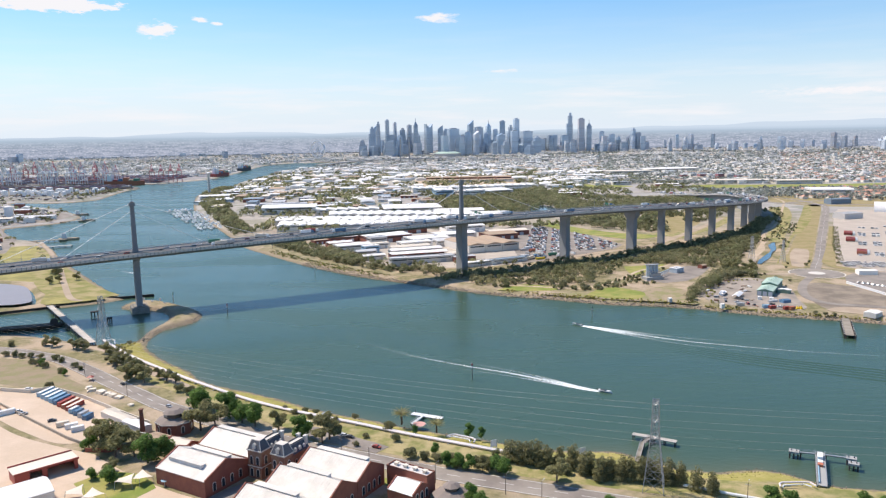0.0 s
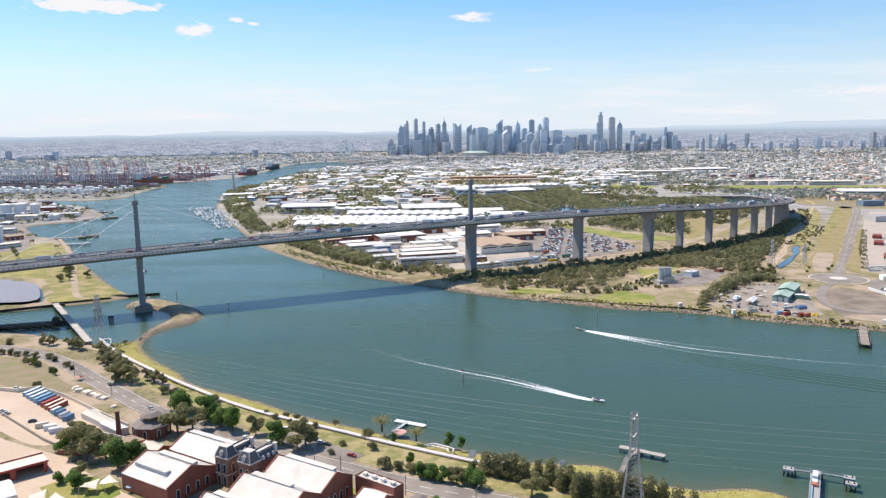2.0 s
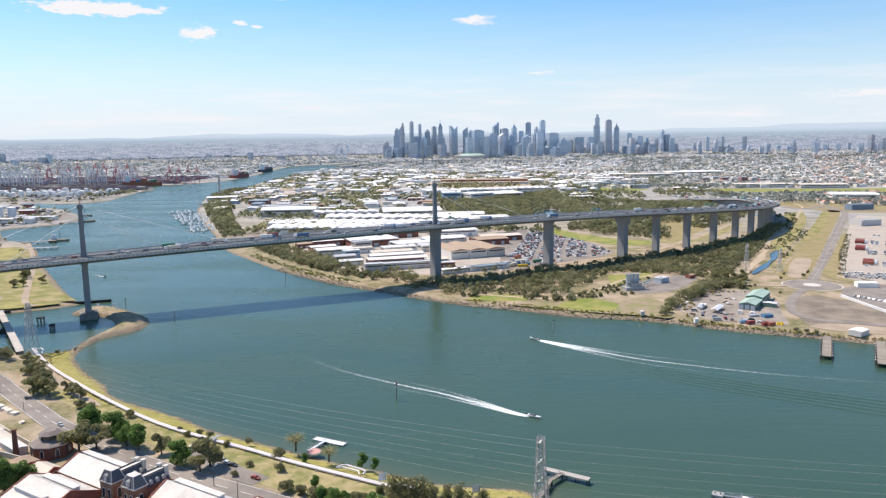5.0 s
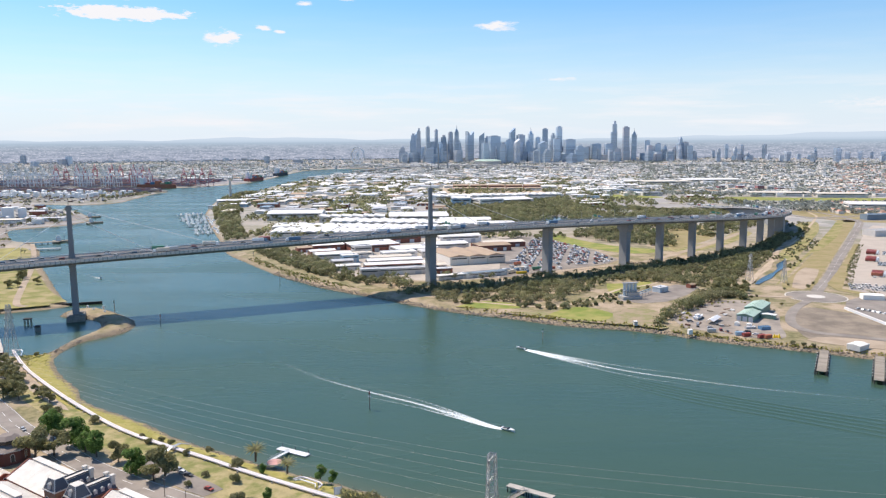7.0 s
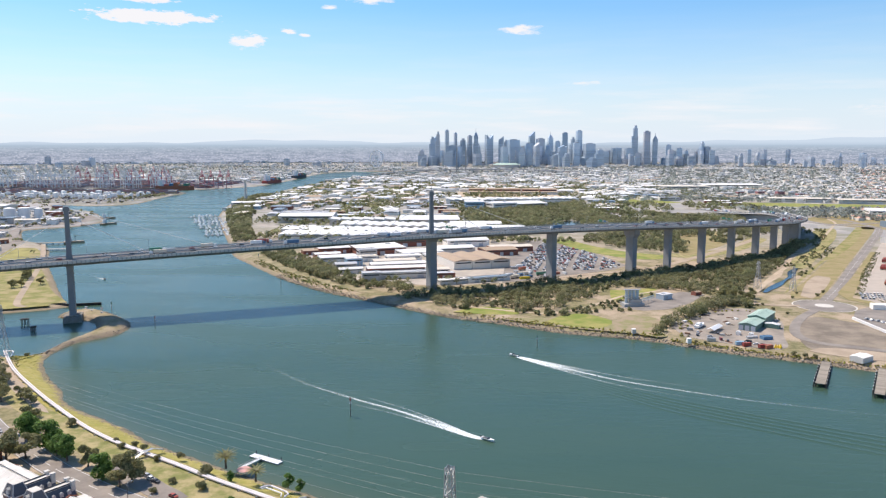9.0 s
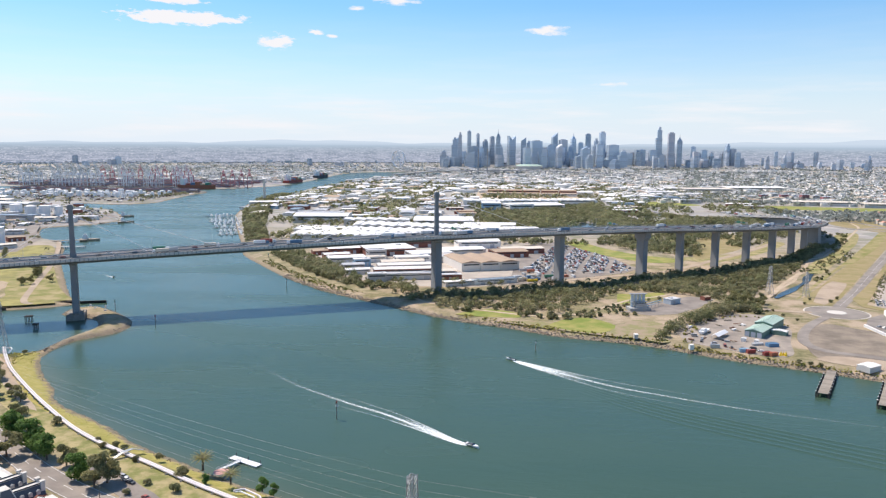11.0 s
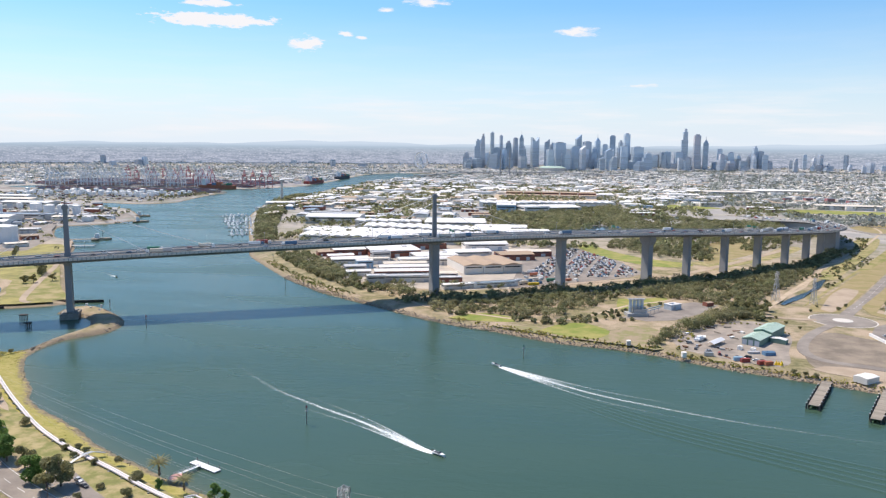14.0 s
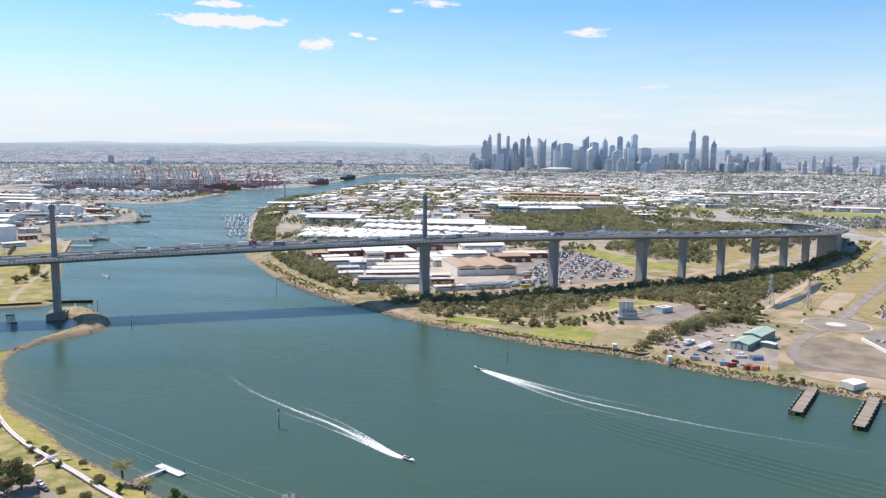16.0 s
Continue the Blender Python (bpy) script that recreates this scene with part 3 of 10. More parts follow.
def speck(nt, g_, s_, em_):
    """Painted specks for the farthest roofs and tree belts, by bearing and height, fading into painted haze."""
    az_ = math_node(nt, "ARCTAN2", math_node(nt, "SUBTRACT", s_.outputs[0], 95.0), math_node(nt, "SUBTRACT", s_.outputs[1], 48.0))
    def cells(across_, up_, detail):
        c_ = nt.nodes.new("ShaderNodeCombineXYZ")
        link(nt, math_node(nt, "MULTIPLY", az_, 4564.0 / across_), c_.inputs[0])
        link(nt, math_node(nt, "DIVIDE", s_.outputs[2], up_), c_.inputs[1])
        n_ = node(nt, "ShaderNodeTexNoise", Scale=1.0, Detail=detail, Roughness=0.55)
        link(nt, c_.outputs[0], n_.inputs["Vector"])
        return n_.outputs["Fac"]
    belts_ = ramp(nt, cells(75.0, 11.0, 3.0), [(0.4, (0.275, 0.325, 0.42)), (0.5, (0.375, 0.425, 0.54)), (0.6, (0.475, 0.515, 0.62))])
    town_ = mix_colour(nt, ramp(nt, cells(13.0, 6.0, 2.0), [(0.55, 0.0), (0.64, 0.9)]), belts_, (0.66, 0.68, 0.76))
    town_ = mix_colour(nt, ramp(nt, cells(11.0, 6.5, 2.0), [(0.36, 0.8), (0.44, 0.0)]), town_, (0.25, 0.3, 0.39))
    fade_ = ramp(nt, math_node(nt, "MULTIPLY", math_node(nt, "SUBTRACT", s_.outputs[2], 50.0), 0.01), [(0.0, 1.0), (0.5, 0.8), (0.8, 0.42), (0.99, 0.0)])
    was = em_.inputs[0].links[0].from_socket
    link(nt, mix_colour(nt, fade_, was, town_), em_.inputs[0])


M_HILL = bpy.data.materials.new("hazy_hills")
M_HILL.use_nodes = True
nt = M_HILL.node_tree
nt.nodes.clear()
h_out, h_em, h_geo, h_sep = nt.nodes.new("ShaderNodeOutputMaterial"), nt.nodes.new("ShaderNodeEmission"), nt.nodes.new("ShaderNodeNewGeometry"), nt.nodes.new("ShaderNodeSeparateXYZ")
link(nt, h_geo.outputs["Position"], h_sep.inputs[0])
# Emission ramp of haze blues, paler with height; the wall lights itself.
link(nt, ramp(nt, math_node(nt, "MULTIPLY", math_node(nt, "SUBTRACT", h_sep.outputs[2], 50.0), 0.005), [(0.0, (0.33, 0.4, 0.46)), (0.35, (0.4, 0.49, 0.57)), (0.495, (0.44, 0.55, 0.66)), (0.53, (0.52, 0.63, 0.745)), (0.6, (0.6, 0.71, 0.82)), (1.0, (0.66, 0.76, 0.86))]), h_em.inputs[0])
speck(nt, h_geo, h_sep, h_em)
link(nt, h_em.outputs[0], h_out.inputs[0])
solid("backdrop_hills", Shape().add(hill_v, hill_f), M_HILL, "glowing backdrop of far suburbs and low blue-grey hills with haze painted in", "hills", kind="structure", smooth=True)

# ---- the bridge ----
AXIS = [(-900, 340, 28), (-700, 441, 34), (-510, 536, 41.5), (-381, 600, 47.2), (-252, 665, 52.8), (-105, 739, 57.2), (41, 812, 60.2), (164.7, 880, 59.6), (259.5, 940, 57.2),
        (307.6, 975, 54.8), (356.4, 1013, 52.2), (404, 1055, 49.2), (449, 1101, 45.8), (489, 1150, 42.2), (524, 1204, 38), (556, 1265, 35), (583, 1335, 31.5), (600, 1410, 28), (607, 1490, 24.5),
        (604, 1570, 18.5), (594, 1650, 12), (582, 1740, 6), (566, 1840, 3.4)]
line = [Vector(p) for p in curve_pts(AXIS, 7.0)]
HALF_DECK = 18.6


def across(i):
    a, b = line[max(i - 1, 0)], line[min(i + 1, len(line) - 1)]
    d = Vector((b.x - a.x, b.y - a.y, 0)).normalized()
    return Vector((d.y, -d.x, 0)), d


def swept(profile, lo=0, hi=None, shape=None):
    """A closed profile (offset to the river side, height over the road) swept along the axis."""
    shape, hi, n = shape or Shape(), hi or len(line), len(profile)
    vs, fs = [], []
    for i in range(lo, hi):
        side, _ = across(i)
        vs += [line[i] + side * o + Vector((0, 0, h)) for o, h in profile]
    m_ = hi - lo
    for i in range(m_ - 1):
        fs += [(n * i + k, n * (i + 1) + k, n * (i + 1) + (k + 1) % n, n * i + (k + 1) % n) for k in range(n)]
    fs += [tuple(range(n)), tuple(range(n * m_ - 1, n * (m_ - 1) - 1, -1))]
    return shape.add(vs, fs)


bridge = thing("cable_stayed_bridge", "long grey steel and concrete cable-stayed road bridge on tall slab piers", "bridge", pose(-252, 665, 0))
back = Matrix.Translation((252, -665, 0))


def bpart(name, shape, material, label="", parent=None, smooth=False):
    ob = part(name, shape, material, parent or bridge, label, smooth)
    ob.matrix_parent_inverse = back if parent is None else Matrix.Identity(4)
    return ob


H = HALF_DECK
M_CAP = mat("stained_concrete", (0.26, 0.245, 0.22), 0.85, 0.3, 0.3, 1.5, second=(0.19, 0.175, 0.15))
M_FASCIA = mat("pale_edge_concrete", (0.62, 0.59, 0.56), 0.8, 0.15, 0.15, 1.5)
bpart("box_girder", swept([(-12.5, -0.9), (12.5, -0.9), (9.5, -4.6), (-9.5, -4.6)]), M_GIRDER, "dark grey steel box girder")
bpart("deck_slab", swept([(-H, -0.1), (H, -0.1), (H, -0.55), (12.4, -0.9), (-12.4, -0.9), (-H, -0.55)]), M_CONC, "concrete deck slab")
bpart("road_surface", swept([(-H + 0.8, 0), (H - 0.8, 0), (H - 0.8, -0.095), (-H + 0.8, -0.095)]), M_ASPH, "grey asphalt carriageway")
for sgn in (-1, 1):
    a, b = sgn * (H - 0.7), sgn * H
    bpart("fascia", swept([(b + sgn * 0.02, 1.0), (b + sgn * 0.3, 1.0), (b + sgn * 0.3, -1.5), (b + sgn * 0.02, -1.5)]), M_FASCIA, "pale concrete edge panel")
    bpart("handrail", swept([(b - sgn * 0.05, 2.3), (b + sgn * 0.1, 2.3), (b + sgn * 0.1, 2.1), (b - sgn * 0.05, 2.1)]), M_GALV)
bpart("median_barrier", swept([(-0.6, 0.02), (0.6, 0.02), (0.25, 1.0), (-0.25, 1.0)]), M_CONC)
for o in (-13.2, -9.6, -6.0, 6.0, 9.6, 13.2):
    dash = Shape()
    for i in range(0, len(line) - 1, 2):
        side, d = across(i)
        p = line[i] + side * o
        dash.add([p - side * 0.12 + Vector((0, 0, 0.012)), p + side * 0.12 + Vector((0, 0, 0.012)), p + side * 0.12 + d * 4 + Vector((0, 0, 0.012)), p - side * 0.12 + d * 4 + Vector((0, 0, 0.012))], [(0, 1, 2, 3)])
    tagged(bpart("lane_line", dash, M_LINE), kind="stuff")
# Slanting brackets under the overhang and posts of the edge screen.
brackets = Shape()
post_shape = Shape()
rib_shape = Shape()
for i in range(len(line) - 1):
    side, d = across(i)
    for k in range(2):
        p = line[i].lerp(line[i + 1], k / 2)
        for sgn in (-1, 1):
            q = side * sgn
            brackets.add([p + q * 9.7 + Vector((0, 0, -4.4)), p + q * 9.7 + Vector((0, 0, -4.4)) + d * 0.5, p + q * (H - 0.1) + d * 0.5 + Vector((0, 0, -0.6)), p + q * (H - 0.1) + Vector((0, 0, -0.6)),
                          p + q * (H - 0.1) + Vector((0, 0, -1.5)), p + q * (H - 0.1) + d * 0.5 + Vector((0, 0, -1.5))], [(0, 1, 2, 3), (0, 4, 5, 1), (3, 2, 5, 4), (0, 3, 4), (1, 5, 2)])
            post_shape.beam(p + q * (H + 0.03) + Vector((0, 0, 0.6)), p + q * (H + 0.03) + Vector((0, 0, 2.3)), 0.16)
            rib_shape.beam(p + q * (H + 0.42) + Vector((0, 0, -1.7)), p + q * (H + 0.42) + Vector((0, 0, 1.1)), 0.36)
tagged(bpart("bracket", brackets, M_GIRDER, "row of slanting steel deck brackets"), kind="stuff")
tagged(bpart("fascia_rib", rib_shape, M_GIRDER, "row of dark steel fascia ribs"), kind="stuff")
tagged(bpart("rail_post", post_shape, M_GALV, "row of rail posts"), kind="stuff")
# Piers: (x, y, underside of deck, width across, thickness)
pier_at = [(-381, 600, 42.6, 12, 5), (-510, 536, 36.9, 12, 5), (-640, 471, 32, 12, 5), (-252, 665, 48.2, 10, 4.8), (41, 812, 55.6, 13, 6.6), (164.7, 884, 55, 12, 5.4), (259.5, 942, 52.6, 12, 6.0),
           (307.6, 979, 50.2, 8.7, 4.2), (356.4, 1016, 47.6, 8.7, 4.2), (404, 1057, 44.6, 8.7, 4.2), (449, 1102, 41.2, 8.7, 4.2), (489, 1151, 37.6, 8.7, 4.2), (524, 1205, 33.4, 8.7, 4.2)]
for x, y, top, wide, thick in pier_at:
    i = min(range(len(line)), key=lambda j: (line[j].x - x) ** 2 + (line[j].y - y) ** 2)
    side, d = across(i)
    x, y = line[i].x, line[i].y
    rot = math.atan2(d.y, d.x)
    base = 0.5 if x == line[i].x and -260 < x < -240 else 2.0
    c, s = math.cos(rot), math.sin(rot)

    def rect(a, b):
        return [(x + c * p * a / 2 - s * q * b / 2, y + s * p * a / 2 + c * q * b / 2) for p, q in ((-1, -1), (1, -1), (1, 1), (-1, 1))]

    pier = Shape().prism(rect(thick * 1.06, wide * 0.98), base, top - 2.4, rect(thick, wide))
    p_ob = bpart("pier", pier, M_PIER, "tall slab-sided concrete pier")
    cap = Shape().prism(rect(thick * 1.0, wide), top - 2.4, top - 1.2, rect(thick * 1.25, wide * 1.15)).prism(rect(thick * 1.25, wide * 1.15), top - 1.2, line[i].z - 4.55)
    if 255 < x < 264:
        cap.prism(rect(thick * 1.1, wide), top - 9, top - 5, rect(thick * 1.3, wide * 1.5)).prism(rect(thick * 1.3, wide * 1.5), top - 5, line[i].z - 4.6)
    bpart("crosshead", cap, M_PIER)
    if -260 < x < -240:
        foot = Shape().prism(rect(15, 24), -2, 4.6, rect(14, 22.5)).prism(rect(10, 19), 4.6, 5.4)
        bpart("pile_cap", foot, M_CAP, "weathered concrete pile cap standing in the water")
# Masts with their stays.
M_STAY = mat("pale_cable_sheath", (0.74, 0.74, 0.74), 0.6, 0.1, 0.1, 1.0)
for x, y, top in ((-252, 665, 97.5), (41, 812, 103)):
    i = min(range(len(line)), key=lambda j: (line[j].x - x) ** 2 + (line[j].y - y) ** 2)
    side, d = across(i)
    z = line[i].z
    x, y, rot = line[i].x, line[i].y, math.atan2(d.y, d.x)

    def rect(a, b):
        c, s = math.cos(rot), math.sin(rot)
        return [(x + c * p * a / 2 - s * q * b / 2, y + s * p * a / 2 + c * q * b / 2) for p, q in ((-1, -1), (1, -1), (1, 1), (-1, 1))]

    mast = Shape().prism(rect(5.4, 3.6), z - 0.5, z + 3, rect(4.6, 3.2)).prism(rect(4.3, 3.0), z + 3, top - 4, rect(3.4, 2.6)).prism(rect(5.0, 3.4), top - 4, top - 1.2).prism(rect(3.6, 3.0), top - 1.2, top)
    mast_ob = bpart("mast", mast, M_GIRDER, "slender dark grey steel mast")
    light = Shape().cyl(x, y, top, 0.22, 0.15, 5.0, 6).box(x, y, top + 5.0, 0.9, 0.9, 0.7)
    bpart("mast_light", light, M_DARKSTEEL)
    for span, zt in ((-118, top - 2), (118, top - 2), (-60, top - 9), (60, top - 9)):
        p = Vector((x + d.x * span, y + d.y * span, 0))
        j = min(range(len(line)), key=lambda q: (line[q].x - p.x) ** 2 + (line[q].y - p.y) ** 2)
        for off in (-0.55, 0.55):
            bpart("stay_cable", Shape().beam(Vector((x, y, zt)) + side * off + d * (2 if span > 0 else -2), line[j] + side * off + Vector((0, 0, 0.8)), 0.22, n=6), M_STAY, "pale grey stay cable")
# Solid walled ramp where the viaduct comes down.
lo_ = min(range(len(line)), key=lambda j: (line[j].x - 548) ** 2 + (line[j].y - 1248) ** 2)
ramp_v, ramp_f = [], []
for i in range(lo_, len(line)):
    side, _ = across(i)
    for o, z_ in ((-10.5, 2.0), (10.5, 2.0), (9.4, line[i].z - 4.3), (-9.4, line[i].z - 4.3)):
        p = line[i] + side * o
        ramp_v.append((p.x, p.y, max(z_, 2.0)))
for i in range(len(line) - lo_ - 1):
    ramp_f += [(4 * i + k, 4 * i + 4 + k, 4 * i + 4 + (k + 1) % 4, 4 * i + (k + 1) % 4) for k in range(4)]
bpart("ramp_wall", Shape().add(ramp_v, ramp_f + [(3, 2, 1, 0)]), M_PIER, "solid concrete walls under the curving ramp")

# ---- roads, lawns and yards ----
def patch(name, pts, z, material, label, category, thick=0.25, smooth_edge=True):
    pts = curve_pts(list(pts) + [pts[0]], 8)[:-1] if smooth_edge else list(pts)
    area = sum(a[0] * b[1] - b[0] * a[1] for a, b in zip(pts, pts[1:] + pts[:1]))
    if area < 0:
        pts = pts[::-1]
    return solid(name, Shape().prism(pts, z - thick, z), material, label, category, kind="structure")


def road(name, pts, half, material, label, z=3.16, lines=True, edge=False):
    pts = curve_pts(pts, 6)
    ob = solid(name, Shape().strip(pts, half, z), material, label, "road", kind="structure")
    if lines:
        dash = Shape()
        for i in range(0, len(pts) - 2, 2):
            a, b = Vector((*pts[i], z + 0.012)), Vector((*pts[i + 1], z + 0.012))
            side = Vector((-(b - a).y, (b - a).x, 0)).normalized() * 0.12
            dash.add([a - side, b - side, b + side, a + side], [(0, 1, 2, 3)])
        if edge:
            for sgn in (-1, 1):
                for i in range(len(pts) - 1):
                    a, b = Vector((*pts[i], z + 0.012)), Vector((*pts[i + 1], z + 0.012))
                    n_ = Vector((-(b - a).y, (b - a).x, 0)).normalized()
                    dash.add([a + n_ * sgn * (half - 0.7), b + n_ * sgn * (half - 0.7), b + n_ * sgn * (half - 0.5), a + n_ * sgn * (half - 0.5)], [(0, 1, 2, 3)])
        ln = part("lane_marking", dash, M_LINE, ob)
        tagged(ln, kind="stuff")
    return ob


ROAD = [(-600, 640), (-420, 572), (-306, 537), (-255, 514), (-223, 488), (-194, 460), (-167, 435), (-143, 413), (-115, 393), (-85, 371), (-55, 353), (-23, 337), (8, 321), (47, 305), (88, 288), (160, 258), (260, 222), (420, 170)]
patch("grass_verge", [(-235, 545), (-195, 500), (-140, 450), (-80, 410), (-30, 382), (20, 355), (60, 338), (95, 328), (120, 311), (170, 298), (210, 285), (190, 268), (120, 290), (60, 310), (10, 330), (-30, 352), (-70, 378), (-120, 418), (-170, 458), (-215, 515)],
      3.05, M_VERGE, "riverside strip of mown, partly dry grass", "grass")
patch("dirt_track", [(-232, 540), (-214, 524), (-160, 468), (-138, 447), (-132, 440), (-146, 448), (-180, 478), (-216, 518), (-238, 535)], 3.1, M_DIRT, "pale dirt track beside the river path", "track")
road("road", ROAD, 6.2, M_ASPH_PALE, "grey two-lane riverside road with worn lane lines", edge=True)
patch("car_park", [(-62, 380), (-46, 374), (-28, 360), (-14, 350), (-20, 343), (-40, 355), (-58, 366)], 3.12, M_ASPH_PALE, "small worn asphalt car park by the river", "car park")
patch("container_yard", [(-262, 448), (-226, 449), (-196, 430), (-160, 400), (-150, 388), (-172, 362), (-205, 380), (-250, 415), (-290, 430)], 3.1, M_YARD, "bare pale gravel container yard", "yard")
patch("sandy_lot", [(-300, 425), (-250, 410), (-205, 375), (-172, 357), (-150, 345), (-160, 330), (-200, 300), (-260, 330)], 3.08, M_YARD, "bare sandy lot with wheel tracks", "yard")
patch("forecourt", [(-166, 338), (-152, 345), (-128, 325), (-100, 306), (-60, 283), (-75, 262), (-130, 285), (-160, 300)], 3.12, M_YARD, "pale paved forecourt", "yard")
patch("forecourt_lawn", [(-150, 318), (-138, 330), (-124, 326), (-112, 312), (-118, 302), (-140, 306)], 3.17, M_LAWN, "small green lawn with play area", "grass")
patch("brick_yard", [(-88, 300), (-74, 316), (-62, 312), (-56, 300), (-70, 286)], 3.2, M_ASPH_PALE, "paved yard between brick halls", "yard")
patch("roadside_lawn", [(-22, 322), (-10, 314), (-8, 308), (-20, 312)], 3.1, M_LAWN, "green lawn beside the road", "grass")
patch("dry_scrub_bank", [(-290, 515), (-250, 500), (-225, 470), (-200, 445), (-215, 440), (-250, 455), (-290, 470)], 3.06, mat("weedy_bank_earth", (0.32, 0.245, 0.165), 0.95, 0.35, 0.09, 1.0, second=(0.225, 0.205, 0.1)), "dry weedy roadside bank", "grass")
# East bank.
patch("river_lawn", [(150, 682), (162, 702), (184, 714), (205, 688), (192, 662), (172, 665), (160, 672)], 3.1, M_LAWN, "bright green mown lawn by the shore", "grass")
patch("park_lawn", [(221, 826), (242, 830), (268, 840), (263, 817), (243, 799), (218, 776)], 3.1, M_LAWN, "green park lawn among scrub", "grass")
patch("shore_lawn", [(70, 712), (92, 735), (120, 728), (128, 708), (100, 705)], 3.1, M_LAWN, "green lawn among shore scrub", "grass")
patch("viaduct_lawn", [(186, 1240), (207, 1248), (238, 1176), (275, 1117), (323, 1081), (330, 1060), (300, 1042), (275, 1046), (255, 1070), (226, 1112), (198, 1180)], 3.14, M_LAWN, "green strip of grass beside the viaduct", "grass")
patch("dry_paddock", [(372, 1222), (398, 1308), (472, 1382), (453, 1237), (398, 1141), (350, 1085)], 3.09, M_DRYGRASS, "dry yellow paddock behind the viaduct", "grass")
patch("dry_shoulder", [(340, 1020), (352, 1050), (322, 1092), (350, 1100), (420, 1150), (470, 1235), (500, 1290), (520, 1270), (450, 1150), (400, 1090)], 3.07, M_VERGE, "dry weedy ground behind the viaduct", "ground")
patch("plant_yard", [(218, 743), (238, 731), (262, 739), (287, 768), (312, 812), (292, 824), (264, 802)], 3.14, M_ASPH_PALE, "grey asphalt yard round a small plant", "yard", smooth_edge=False)
patch("shore_dirt", [(110, 690), (150, 695), (205, 690), (222, 712), (245, 700), (240, 640), (215, 648), (170, 662)], 3.04, M_SHORE, "weedy brown earth along the shore", "ground")
patch("works_yard", [(252, 642), (252, 690), (270, 705), (306, 742), (336, 745), (345, 700), (330, 650), (320, 614), (300, 610)], 3.12, mat("brown_gravel_yard", (0.27, 0.235, 0.2), 0.95, 0.25, 0.06, 0.7, second=(0.35, 0.3, 0.25)), "grey-brown gravel works yard", "yard")
patch("empty_lot", [(352, 690), (368, 712), (384, 718), (403, 700), (470, 650), (470, 580), (440, 566), (390, 580), (340, 602), (338, 640)], 3.1, mat("bare_gravel_lot", (0.2, 0.165, 0.128), 0.95, 0.28, 0.05, 0.6, second=(0.28, 0.23, 0.175)), "bare gravel lot waiting to be built on", "yard")
patch("rubble_patch", [(332, 606), (342, 614), (360, 614), (388, 602), (384, 582), (360, 588), (340, 598)], 3.25, M_DIRT, "pale patch of broken concrete slab", "yard")
road("strip_road", [(416, 788), (429, 812), (461, 867), (524, 985), (602, 1129), (689, 1290), (757, 1419), (773, 1480), (776, 1563), (765, 1640), (735, 1675)], 5.5, M_ASPH_PALE, "straight grey access road", z=3.2)
road("lot_road", [(392, 748), (368, 716), (349, 680), (341, 650), (348, 630), (372, 618), (420, 600), (700, 520)], 4.0, M_ASPH_PALE, "curving grey service road", z=3.2, lines=False)
ring_pts = [(406 + 26 * math.cos(2 * math.pi * i / 28), 766 + 26 * math.sin(2 * math.pi * i / 28)) for i in range(28)]
solid("roundabout", Shape().prism(ring_pts, 2.9, 3.22), M_ASPH_PALE, "wide grey asphalt roundabout", "road", kind="structure")
solid("roundabout_kerb", Shape().prism(ring_pts, 2.85, 3.18, [(406 + 27.2 * math.cos(2 * math.pi * i / 28), 766 + 27.2 * math.sin(2 * math.pi * i / 28)) for i in range(28)]), M_STONE, "pale kerb round the roundabout", "kerb", kind="structure")
solid("roundabout_island", Shape().cyl(406, 766, 3.1, 8.2, 7.8, 0.4, 28), M_STONE, "low pale round traffic island", "traffic island", kind="structure")
road("roundabout_arm", [(384, 764), (360, 766), (338, 774)], 4, M_DIRT, "pale gravel side road", z=3.24, lines=False)
patch("reserve_grass", [(392, 800), (400, 832), (440, 900), (500, 1010), (590, 1170), (700, 1370), (750, 1470), (764, 1460), (748, 1418), (680, 1290), (594, 1130), (516, 985), (452, 866), (420, 806)], 3.08, M_DRYGRASS, "long strip of dry yellow grass", "grass")
patch("reserve_mound", [(402, 812), (436, 888), (465, 934), (474, 921), (440, 851), (408, 800)], 3.13, M_DIRT, "bare brown patch in the grass reserve", "ground")
patch("reserve_strip", [(389, 821), (428, 894), (487, 1001), (550, 1113), (653, 1303), (735, 1457), (746, 1458), (647, 1255), (550, 1089), (516, 1043), (460, 944), (407, 849)], 3.1, M_OLIVE, "green strip of grass along the creek", "grass")
patch("sandy_flat", [(369, 838), (398, 900), (442, 982), (462, 1018), (472, 1020), (456, 994), (439, 964), (425, 930), (414, 911), (390, 873), (376, 852), (364, 832)], 3.09, M_SAND, "bare orange sand beside the creek", "ground")
road("sand_path", [(340, 775), (362, 822), (379, 853), (404, 907), (438, 969), (466, 1026), (480, 1060), (498, 1103), (524, 1130), (566, 1204), (607, 1283), (646, 1361), (700, 1470), (735, 1545), (752, 1621)], 2.2, M_SAND, "sandy walking path", z=3.2, lines=False)
road("shore_path", [(24, 778), (46, 752), (100, 728), (149, 713), (175, 725), (205, 763), (232, 799), (258, 817), (276, 836), (300, 880)], 2.0, M_SAND, "pale sandy shore path", z=3.2, lines=False)
patch("east_car_park", [(413, 640), (408, 712), (424, 745), (452, 772), (560, 738), (560, 600), (470, 610)], 3.24, M_ASPH_PALE, "grey car park behind a white wall", "car park", smooth_edge=False)
